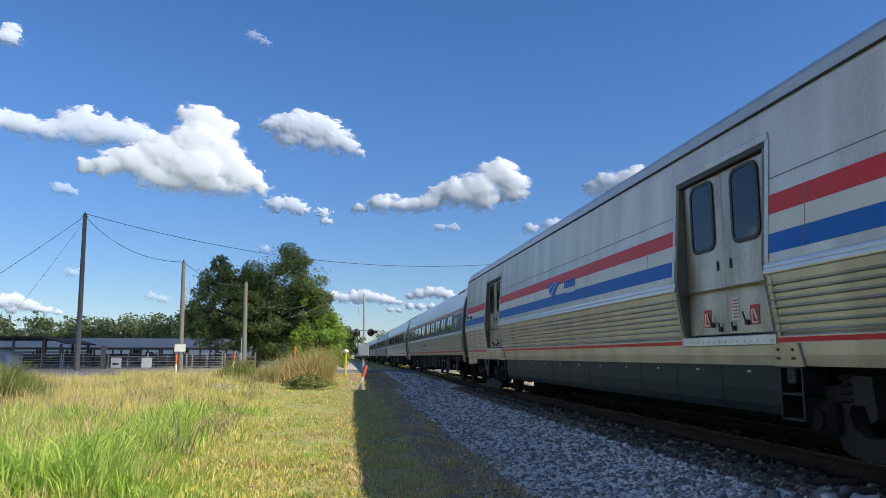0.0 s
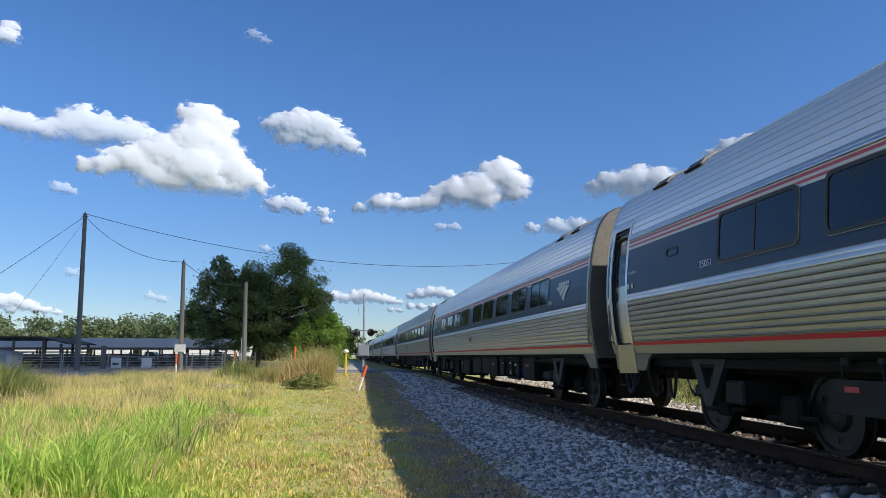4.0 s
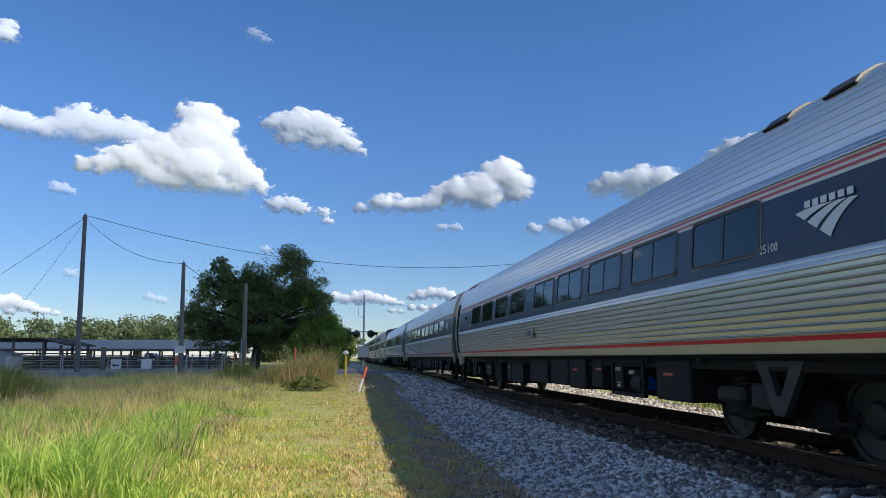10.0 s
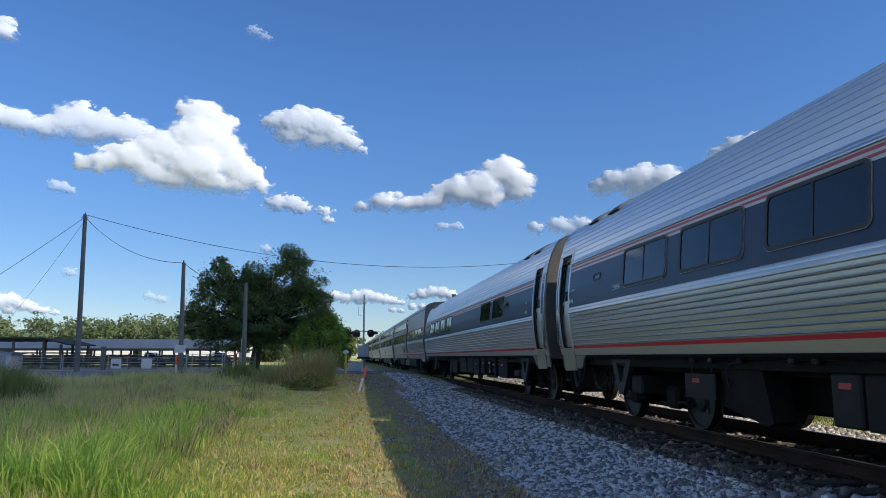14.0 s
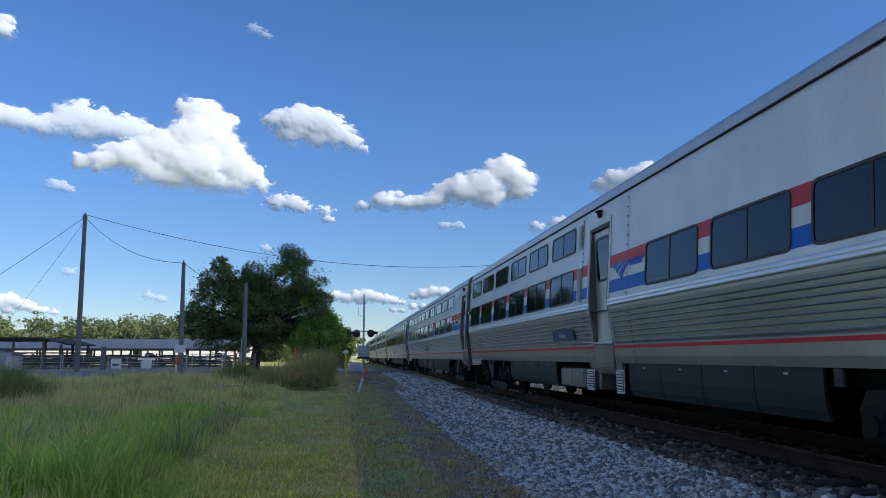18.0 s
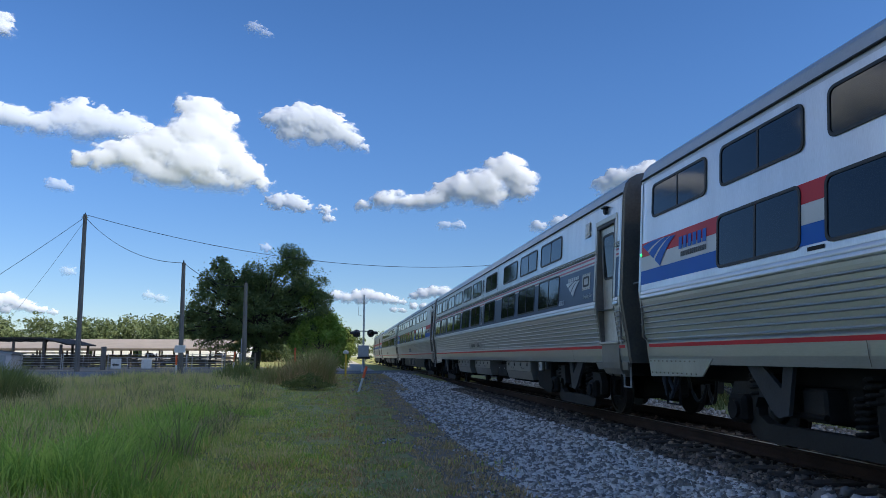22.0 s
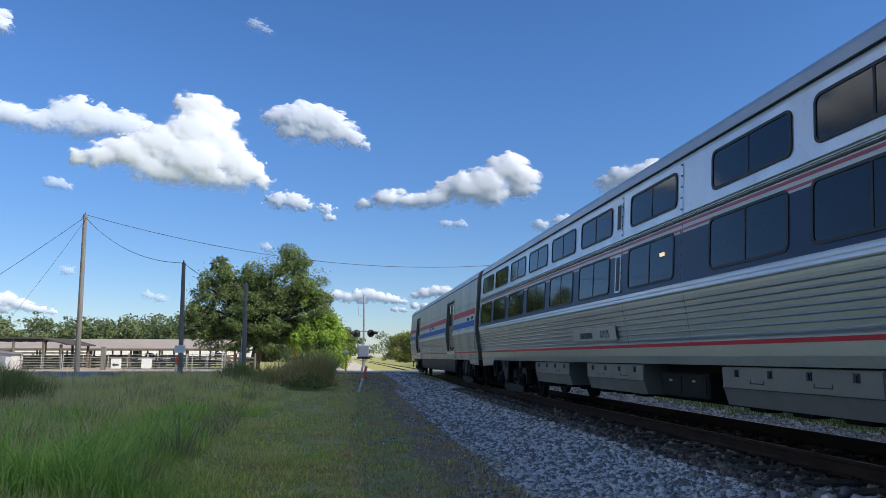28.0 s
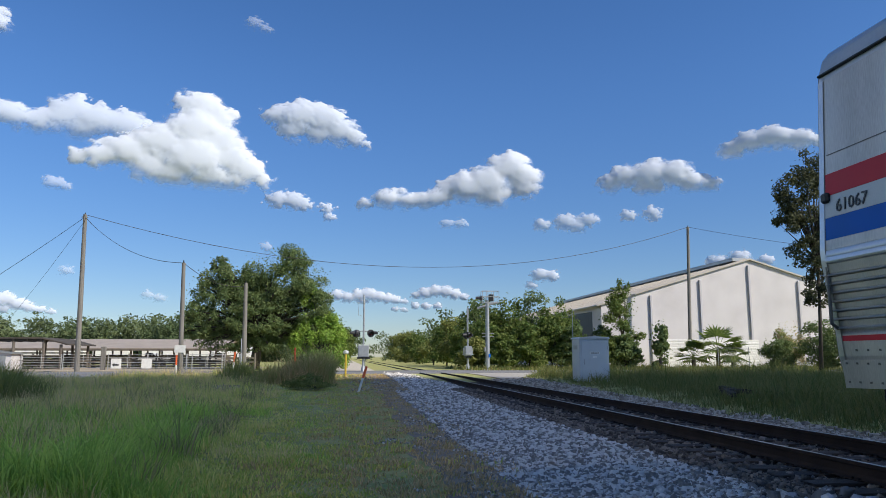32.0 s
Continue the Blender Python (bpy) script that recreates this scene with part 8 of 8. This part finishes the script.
def lean_to():
    """The darker open shed at the end of the barn."""
    b = thing("open_shed", "old open shed with a dark sagging tin roof", "shed", (0, 0, 0.42))
    part("roof", Shape().prism([(-46, 2.78), (-27.4, 2.82), (-25.2, 2.24), (-25.2, 2.36), (-27.4, 2.95), (-46, 2.92)], 8.0, lambda a, c, d: (a, 71 + d, c)), TIN_DARK, b, "dark tin roof with a short hip")
    for x in (-45, -40.5, -35.2, -29.9, -27.3, -25.8):
        for y in (71.3, 78.5):
            part("post", Shape().tube([(x, y, -0.4), (x, y, 2.3 if x > -26.5 else 2.8)], 0.13, 7), BARNWOOD, b)
    part("beam", Shape().box(-46, -27.3, 71.2, 71.4, 2.56, 2.76, 0.02), TIN_DARK, b)
    for x in np.arange(-45.5, -27, 1.2):
        part("rafter", Shape().box(x - 0.05, x + 0.05, 71.05, 79.0, 2.66, 2.78, 0.01), TIN_DARK, b)
    for z in (0.3, 0.7, 1.1, 1.5):
        part("pen_rail", Shape().box(-46, -25.7, 78.4, 78.46, z, z + 0.13, 0.008), BARNWOOD, b)
    for z in (0.35, 0.8, 1.25):
        part("pen_rail", Shape().box(-30, -25.9, 71.2, 71.26, z, z + 0.12, 0.008), BARNWOOD, b)
    h = thing("small_hut", "small pale hut with a sloping roof at the pens", "hut", (-31.0, 69.5, 0.42))
    part("wall", Shape().prism([(-2.2, -0.3), (1.75, -0.3), (1.75, 1.45), (-2.2, 1.95)], 2.4, lambda a, c, d: (a, d, c)), STUCCO, h)
    part("roof", Shape().prism([(-2.4, 1.98), (1.95, 1.43), (1.95, 1.51), (-2.4, 2.06)], 2.8, lambda a, c, d: (a, -0.2 + d, c)), GALV, h)
    part("door", Shape().box(0.6, 1.3, -0.03, 0.0, 0.0, 1.3, 0.01), GALV, h)


lean_to()


def pipe_gate(x, y, wide, turn=0):
    """A tubular steel gate panel with six rails."""
    g = thing("pipe_gate", "grey tubular steel cattle gate panel", "gate", pose(x, y, rise(x, y), 0, 0, turn), "gate panels of the pens")
    for px_ in (0.0, wide):
        part("upright", Shape().tube([(px_, 0, -0.1), (px_, 0, 1.45)], 0.045, 7), PIPE, g)
    for i in range(6):
        part("rail", Shape().tube([(0, 0, 0.25 + 0.22 * i), (wide, 0, 0.25 + 0.22 * i)], 0.025, 6), PIPE, g)
    part("brace", Shape().tube([(wide / 2, 0, 0.25), (wide / 2, 0, 1.35)], 0.025, 6), PIPE, g)
    return g


first_gate = pipe_gate(-20.0, 66, 3.2)
for i in range(1, 3):
    copy_thing(first_gate, pose(-20.0 + 3.25 * i, 66, rise(-20 + 3.25 * i, 66)))
pipe_gate(-12.9, 65.2, 2.5)
for x, y, turn in ((-24.0, 67, 6), (-27.6, 67.5, 4)):
    copy_thing(first_gate, pose(x, y, rise(x, y), 0, 0, turn))


def rail_fence(x0, x1, y, z=0.42):
    f = thing("rail_fence", "weathered wooden rail fence of the cattle pens", "fence", (x0, y, z), "rail fences")
    n = max(2, int((x1 - x0) / 2.4))
    for i in range(n + 1):
        part("post", Shape().tube([((x1 - x0) * i / n, 0, -0.3), ((x1 - x0) * i / n, 0, 1.5)], 0.09, 7), BARNWOOD, f)
    for k in range(3):
        part("rail", Shape().box(0, x1 - x0, -0.06, -0.02, 0.30 + 0.36 * k, 0.42 + 0.36 * k, 0.008), BARNWOOD, f)


rail_fence(-25.5, -10.5, 74)
rail_fence(-10.4, -7.8, 66.5)
rail_fence(-40, -26, 80)
solid("yard_post", Shape().box(-0.18, 0.18, -0.18, 0.18, -0.3, 2.05, 0.03), POLE_WOOD, "thick square weathered gate post", "gate post", on_ground(-20.5, 66.3))
solid("yard", Shape().box(-60, -8.5, 62.2, 84, 0.05, 0.475), SAND, "bare trampled sand of the cattle yard", "ground", kind="structure")
sign_a = thing("warning_sign", "white sign board hung on the gate", "sign", (-18.9, 65.95, 0.6))
part("board", Shape().box(-0.85, 0.0, -0.02, 0.02, 0.0, 0.85, 0.01), MARKWHITE, sign_a)
part("arrow", Shape().box(-0.65, -0.2, -0.03, -0.021, 0.25, 0.38).prism([(-0.75, 0.32), (-0.55, 0.48), (-0.55, 0.16)], 0.008, lambda a, b, d: (a, -0.03 + d, b)), BLACK, sign_a, "black arrow shape")
sign_b = thing("warning_sign", "white sign board hung on the gate", "sign", (-16.4, 65.95, 0.6))
part("board", Shape().box(-0.85, 0.0, -0.02, 0.02, 0.0, 0.85, 0.01), MARKWHITE, sign_b)
sign_c = thing("pole_sign", "pale square board fixed to the wooden pole", "sign", (-9.8, 45.875, rise(-9.8, 46)))
part("board", Shape().box(-0.34, 0.30, -0.03, 0.0, 1.42, 1.86, 0.01), MARKWHITE, sign_c)


def parked_truck(x, y, turn, paint, label):
    """A pickup parked behind the pens: body, cab, glass and four wheels."""
    t = thing("pickup_truck", label, "pickup truck", pose(x, y, 0.42, 0, 0, turn), "vehicles behind the pens")
    part("body", Shape().prism([(-2.7, 0.5), (2.6, 0.5), (2.7, 0.75), (2.6, 1.05), (1.3, 1.12), (-2.65, 1.12)], 1.8, lambda a, b, d: (a, -0.9 + d, b)), paint, t)
    part("cab", Shape().prism([(-0.5, 1.12), (1.4, 1.12), (0.75, 1.75), (-0.35, 1.78)], 1.6, lambda a, b, d: (a, -0.8 + d, b)), paint, t)
    part("window", Shape().prism([(-0.3, 1.18), (1.1, 1.18), (0.65, 1.66), (-0.25, 1.68)], 1.64, lambda a, b, d: (a, -0.82 + d, b)), GLASS, t)
    for a in (-1.7, 1.7):
        for b in (-0.85, 0.85):
            w = part("wheel", lathe([(-0.11, 0.30), (-0.09, 0.38), (0.09, 0.38), (0.11, 0.30)], 16), RUBBER, t, at=pose(a, b, 0.38, 0, 0, 90))
            part("rim", lathe([(-0.115, 0.2), (0.115, 0.2)], 12), GALV, w)


parked_truck(-17, 102, 8, MARKWHITE, "white pickup truck parked behind the cattle barn")
parked_truck(-26, 103, 0, MARKWHITE, "white pickup truck parked behind the cattle barn")


def box_trailer(x, y, label):
    """A white box trailer on two axles, parked with its side to the track."""
    t = thing("box_trailer", label, "trailer", (x, y, 0.42), "vehicles behind the pens")
    part("body", Shape().box(0, 7.2, -1.25, 1.25, 0.95, 3.5, 0.06), MARKWHITE, t)
    part("sill_rail", Shape().box(0, 7.2, -1.28, -1.24, 0.9, 1.05, 0.01), GALV, t)
    for a in (4.6, 5.8):
        part("wheel", lathe([(-0.13, 0.38), (-0.11, 0.48), (0.11, 0.48), (0.13, 0.38)], 14), RUBBER, t, at=pose(a, -1.1, 0.48, 0, 0, 90))
    part("support_leg", Shape().tube([(1.2, -0.9, 0.0), (1.2, -0.9, 0.95)], 0.06, 6), GALV, t)


for i in range(7):
    box_trailer(-76 + 8.4 * i + (1.6 if i % 3 == 1 else 0), 157 + (i % 2) * 1.5, "white box trailer parked beyond the cattle barn")
# ---- clouds ----
# Each cloud is a lump with a bulging front and a flat back, far off, built of puffs (along, up, radius).
def cloud_material():
    m = bpy.data.materials.new("cloud_vapour")
    m.use_nodes = True
    n, l = m.node_tree.nodes, m.node_tree.links
    n.remove(n["Principled BSDF"])
    white = n.new("ShaderNodeBsdfDiffuse")
    white.inputs[0].default_value = (0.74, 0.79, 0.88, 1)
    glow = n.new("ShaderNodeBsdfTranslucent")
    glow.inputs[0].default_value = (0.88, 0.90, 0.95, 1)
    body = n.new("ShaderNodeMixShader")
    body.inputs[0].default_value = 0.36
    l.new(white.outputs[0], body.inputs[1])
    l.new(glow.outputs[0], body.inputs[2])
    clear = n.new("ShaderNodeBsdfTransparent")
    dense = n.new("ShaderNodeAttribute")
    dense.attribute_name = "vapour"
    mx = n.new("ShaderNodeMixShader")
    l.new(dense.outputs["Fac"], mx.inputs[0])
    l.new(clear.outputs[0], mx.inputs[1])
    l.new(body.outputs[0], mx.inputs[2])
    l.new(mx.outputs[0], n["Material Output"].inputs["Surface"])
    return m


CLOUD = cloud_material()
clouds = []
WIND = Vector((0.145, -0.99, 0)) * 4.6


def cloud(label, x, y, far, puffs, seed, thin=1.0, rough=0.5, cells=190):
    """puffs in units of a thousandth of the distance: (right, up, radius). x, y: degrees right of and above the line of the track."""
    az, el = radians(x), radians(y)
    place = Vector((math.sin(az) * far, math.cos(az) * far, math.tan(el) * far))
    unit = far * 0.001
    rng = random.Random(seed)
    mean_r = sum(p[2] for p in puffs) / len(puffs)
    low = min(q - 0.55 * r for _, q, r in puffs)
    puffs = list(puffs)
    level = puffs[:]
    for count, lo, hi in ((6, 0.30, 0.55), (5, 0.30, 0.5)) if cells > 60 else ((5, 0.25, 0.5),):
        born = []
        for p, q, r in level:
            for _ in range(count):
                a = rng.uniform(-0.35, math.pi + 0.35)
                k = rng.uniform(0.4, 0.85)
                born.append((p + k * r * 1.1 * math.cos(a), q + 0.85 * k * r * math.sin(a), r * rng.uniform(lo, hi)))
        puffs += born
        level = born
    a0, a1 = min(p[0] - 1.9 * p[2] for p in puffs), max(p[0] + 1.9 * p[2] for p in puffs)
    b0, b1 = min(p[1] - 1.6 * p[2] for p in puffs), max(p[1] + 1.6 * p[2] for p in puffs)
    step = max((a1 - a0) / cells, 0.45)
    na, nb = int((a1 - a0) / step) + 2, int((b1 - b0) / step) + 2
    A, B = np.meshgrid(a0 + step * np.arange(na), b0 + step * np.arange(nb), indexing="ij")
    wob = np.zeros((na, nb, 3))
    g = 1.3 / mean_r
    for i in range(na):
        for j in range(nb):
            p, q = A[i, j] * g, B[i, j] * g
            wob[i, j] = (noise.fractal((p, q * 1.4, seed), 0.75, 2.1, 6), noise.fractal((p, q * 1.4, seed + 9), 0.75, 2.1, 6), noise.fractal((p * 1.6, q * 2.2, seed + 5), 0.7, 2.1, 6))
    field, front = np.full((na, nb), -1.0), np.zeros((na, nb))
    wa, wb = A + wob[:, :, 0] * 0.7 * rough * mean_r, B + wob[:, :, 1] * 0.6 * rough * mean_r
    for p, q, r in puffs:
        dx, dy = (wa - p) / 1.4, wb - q
        d2 = (dx * dx + dy * dy) / (r * r)
        field = np.maximum(field, 1.1 - d2)
        front = np.maximum(front, (r + 0.6 * math.sqrt(r * mean_r)) * np.sqrt(np.clip(1.15 - d2, 0, 1)))
    floor_ = (B - low) / (0.5 * mean_r) + 0.55
    field = np.minimum(field, floor_) + 0.30 * rough * wob[:, :, 2]
    ramp = 0.95 + 0.6 * np.clip(1 - (B - low) / (1.2 * mean_r), 0, 1)
    density = np.clip((field + 0.10) / ramp, 0, 1)
    density = density * density * (3 - 2 * density) * thin
    edge = np.minimum(np.minimum(np.arange(na)[:, None], na - 1 - np.arange(na)[:, None]), np.minimum(np.arange(nb)[None], nb - 1 - np.arange(nb)[None]))
    density *= np.clip(edge / 4, 0, 1)
    def smoothed(f, width):
        k = np.exp(-0.5 * ((np.fft.fftfreq(na)[:, None] * 2 * np.pi * width * mean_r / step) ** 2 + (np.fft.fftfreq(nb)[None] * 2 * np.pi * width * mean_r / step) ** 2))
        return np.real(np.fft.ifft2(np.fft.fft2(f) * k))
    front = front * np.clip(floor_, 0.0, 1)
    depth = 0.12 * smoothed(front, 0.07) + 0.12 * smoothed(front, 0.16) + 0.42 * smoothed(front, 0.45)
    ob_m = Matrix.Translation(place) @ Matrix.Rotation(-az, 4, "Z")
    verts = np.stack([A * unit, -depth * unit, B * unit], 2).reshape(-1, 3)
    index = np.arange(na * nb).reshape(na, nb)
    faces = np.stack([index[:-1, :-1], index[1:, :-1], index[1:, 1:], index[:-1, 1:]], 2).reshape(-1, 4)
    keep = density.reshape(-1)[faces].max(1) > 0.004
    me = fast_mesh("cloud", verts, faces[keep], CLOUD)
    at = me.attributes.new("vapour", "FLOAT", "POINT")
    at.data.foreach_set("value", density.reshape(-1).astype(np.float32))
    me.polygons.foreach_set("use_smooth", [True] * len(me.polygons))
    ob = tagged(new("cloud", me), label, "cloud", "clouds in the sky")
    ob.visible_shadow = True
    clouds.append((ob, [(0, Matrix.Translation(-WIND * 32) @ ob_m), (32, ob_m)]))
    return ob


def more_clouds():
    """Fair-weather clouds all round, out of the camera's sight, added to whiten shade and reflections."""
    rng = random.Random(12)
    for i, (az, el, size) in enumerate(((-78, 16, 90), (-62, 30, 120), (-50, 14, 80), (-44, 46, 130), (-33, 38, 70), (-66, 54, 140), (-30, 60, 120), (-90, 38, 120), (-40, 22, 70), (-56, 9, 70), (-70, 8, 80), (-86, 12, 90), (-36, 8, 45), (-46, 32, 90), (-104, 20, 110), (-58, 20, 80), (-74, 26, 90))):
        puffs = [(rng.uniform(-1, 1) * size * 1.3, rng.uniform(-0.3, 0.4) * size, size * rng.uniform(0.35, 0.65)) for _ in range(7)]
        if az > -34:
            puffs = [(a - 60, b, c) for a, b, c in puffs]
        cloud("fair-weather cumulus cloud added beside the view", az, el, 2600, puffs, 30 + i, rough=0.6, cells=36)
    for i in range(52):
        high = i >= 26
        az = 52 + (i % 26) * 10.3 + rng.uniform(-3, 3)
        el = rng.uniform(38, 66) if high else rng.uniform(7, 38)
        size = rng.uniform(80, 150) if high else rng.uniform(60, 120)
        if high and az < 190:
            continue
        puffs = [(rng.uniform(-1, 1) * size * 1.3, rng.uniform(-0.3, 0.5) * size, size * rng.uniform(0.35, 0.7)) for _ in range(7)]
        if abs((az - 127 + 180) % 360 - 180) < 24 and el > 20:
            continue
        cloud("fair-weather cumulus cloud added behind the view", az, el, 2600, puffs, 60 + i, rough=0.6, cells=40)


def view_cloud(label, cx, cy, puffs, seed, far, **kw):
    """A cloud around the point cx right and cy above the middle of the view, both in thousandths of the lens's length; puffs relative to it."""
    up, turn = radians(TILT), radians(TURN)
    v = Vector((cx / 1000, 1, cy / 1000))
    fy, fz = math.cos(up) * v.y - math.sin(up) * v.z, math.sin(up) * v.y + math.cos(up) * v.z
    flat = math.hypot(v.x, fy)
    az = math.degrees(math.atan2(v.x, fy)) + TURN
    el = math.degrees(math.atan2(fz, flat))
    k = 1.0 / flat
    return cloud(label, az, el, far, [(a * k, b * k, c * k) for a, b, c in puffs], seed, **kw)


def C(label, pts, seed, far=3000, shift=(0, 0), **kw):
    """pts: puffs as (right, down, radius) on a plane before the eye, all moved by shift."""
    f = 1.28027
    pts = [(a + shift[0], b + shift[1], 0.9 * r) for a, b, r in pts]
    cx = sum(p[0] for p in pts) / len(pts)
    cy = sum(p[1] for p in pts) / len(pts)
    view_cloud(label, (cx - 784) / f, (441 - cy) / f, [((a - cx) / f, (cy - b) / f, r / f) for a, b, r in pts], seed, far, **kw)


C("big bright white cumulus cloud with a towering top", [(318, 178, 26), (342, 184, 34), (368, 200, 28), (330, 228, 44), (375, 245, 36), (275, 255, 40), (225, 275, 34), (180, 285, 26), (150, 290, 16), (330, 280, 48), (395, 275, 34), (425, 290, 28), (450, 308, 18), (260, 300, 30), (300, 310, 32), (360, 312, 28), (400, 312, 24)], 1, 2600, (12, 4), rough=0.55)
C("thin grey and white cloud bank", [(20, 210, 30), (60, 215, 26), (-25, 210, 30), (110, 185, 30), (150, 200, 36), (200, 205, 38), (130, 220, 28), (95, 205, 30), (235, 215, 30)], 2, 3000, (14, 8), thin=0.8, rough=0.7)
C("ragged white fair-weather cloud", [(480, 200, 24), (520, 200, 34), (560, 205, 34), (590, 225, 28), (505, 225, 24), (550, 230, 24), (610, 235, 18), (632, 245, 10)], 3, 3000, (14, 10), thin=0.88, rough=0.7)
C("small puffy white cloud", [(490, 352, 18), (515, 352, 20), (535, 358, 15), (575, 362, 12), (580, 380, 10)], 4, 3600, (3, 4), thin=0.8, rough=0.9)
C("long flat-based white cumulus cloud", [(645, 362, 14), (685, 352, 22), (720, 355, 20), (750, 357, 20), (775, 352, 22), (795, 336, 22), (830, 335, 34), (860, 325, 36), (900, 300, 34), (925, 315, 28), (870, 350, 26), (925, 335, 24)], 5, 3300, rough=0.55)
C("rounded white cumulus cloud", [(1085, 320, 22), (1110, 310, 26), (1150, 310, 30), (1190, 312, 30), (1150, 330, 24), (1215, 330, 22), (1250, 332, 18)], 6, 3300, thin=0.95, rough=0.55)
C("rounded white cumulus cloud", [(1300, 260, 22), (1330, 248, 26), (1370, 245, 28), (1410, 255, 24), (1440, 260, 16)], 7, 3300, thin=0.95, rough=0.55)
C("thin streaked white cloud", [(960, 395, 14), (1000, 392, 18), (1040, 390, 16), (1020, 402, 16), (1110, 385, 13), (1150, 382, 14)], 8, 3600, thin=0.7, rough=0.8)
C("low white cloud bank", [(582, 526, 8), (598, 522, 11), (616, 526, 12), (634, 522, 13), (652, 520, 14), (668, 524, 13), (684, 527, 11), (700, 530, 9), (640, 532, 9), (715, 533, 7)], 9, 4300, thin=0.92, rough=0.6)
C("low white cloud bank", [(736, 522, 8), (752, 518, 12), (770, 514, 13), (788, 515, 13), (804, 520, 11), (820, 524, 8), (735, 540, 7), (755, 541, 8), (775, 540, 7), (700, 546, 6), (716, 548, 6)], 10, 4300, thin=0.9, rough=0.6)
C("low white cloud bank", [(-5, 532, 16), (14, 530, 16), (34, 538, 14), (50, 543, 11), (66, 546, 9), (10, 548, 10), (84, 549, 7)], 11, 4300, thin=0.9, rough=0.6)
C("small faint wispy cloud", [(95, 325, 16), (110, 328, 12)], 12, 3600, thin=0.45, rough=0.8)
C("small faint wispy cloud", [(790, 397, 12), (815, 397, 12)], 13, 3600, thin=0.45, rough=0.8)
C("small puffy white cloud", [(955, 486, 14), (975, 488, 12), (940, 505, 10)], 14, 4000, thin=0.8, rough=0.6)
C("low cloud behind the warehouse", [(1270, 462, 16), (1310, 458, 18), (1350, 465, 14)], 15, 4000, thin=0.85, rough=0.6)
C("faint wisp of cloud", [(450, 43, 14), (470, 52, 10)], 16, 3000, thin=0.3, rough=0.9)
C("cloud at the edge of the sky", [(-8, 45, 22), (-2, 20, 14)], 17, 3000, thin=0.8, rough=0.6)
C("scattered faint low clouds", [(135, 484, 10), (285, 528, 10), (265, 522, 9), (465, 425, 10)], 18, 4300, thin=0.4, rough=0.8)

more_clouds()

# the cloud that drifts before the sun, high behind the camera
def sun_cloud_mesh():
    """The corner of a broad thin cloud sheet with soft rims. Its shade's rim leads along one line and trails along another."""
    nx, ny = 120, 150
    xs, ys = np.linspace(-150, 30, nx), np.linspace(-70, 200, ny)
    X, Y = np.meshgrid(xs, ys, indexing="ij")
    wob = np.array([[noise.fractal((x * 0.045, y * 0.045, 3.0), 0.8, 2.1, 4) for y in ys] for x in xs])
    lead_in = -(0.951 * (X + 16.3) - 0.311 * (Y - 62.0)) + 1.6 * wob
    trail_in = -(0.100 * X + 0.995 * Y - 160.0) + 2.0 * wob
    f = np.clip((lead_in + 7.5) / 8.5, 0, 1)
    g = np.clip((trail_in + 4.0) / 8.0, 0, 1)
    rim = np.clip(np.minimum(X + 150, Y + 70) / 25, 0, 1)
    d = f * f * (3 - 2 * f) * g * g * (3 - 2 * g) * rim * 0.965
    verts = np.stack([X, Y, 9 * d + 2 * wob], 2).reshape(-1, 3)
    index = np.arange(nx * ny).reshape(nx, ny)
    faces = np.stack([index[:-1, :-1], index[1:, :-1], index[1:, 1:], index[:-1, 1:]], 2).reshape(-1, 4)
    keep = d.reshape(-1)[faces].max(1) > 0.002
    me = fast_mesh("cloud", verts, faces[keep], CLOUD)
    at = me.attributes.new("vapour", "FLOAT", "POINT")
    at.data.foreach_set("value", d.reshape(-1).astype(np.float32))
    me.polygons.foreach_set("use_smooth", [True] * len(me.polygons))
    return me


sun_cloud = tagged(new("cloud", sun_cloud_mesh()), "broad thin cloud sheet that drifts before the sun", "cloud", "clouds in the sky")
ALT = 450
over = SUN * (ALT / SUN.z)


def shade_pose(t):
    """The cloud's place, so that its shade drifts over the meadow with the wind."""
    return Matrix.Translation(Vector((1.2 * t, -3.9 * t, 0)) + over)


clouds.append((sun_cloud, [(t, shade_pose(t)) for t in (0, 16, 32)]))


# ---- what moves ----
def motions():
    for k, car in cars:
        walk(car, [(t, pose(TX, lead(k, t), RH)) for t in range(0, 33)])
    # the wheels roll as far as the cars travel
    steps = [0.0]
    while steps[-1] < 32:
        steps.append(min(32.0, steps[-1] + 1 / 30))
    turns = [(t, math.degrees((lead(0, t) - lead(0, 0)) / 0.457)) for t in steps]
    for w in wheelsets:
        p = w.matrix_basis.translation.copy()
        walk(w, [(t, pose(p.x, p.y, p.z, a)) for t, a in turns])
    for cloud, rows in clouds:
        walk(cloud, rows)


motions()
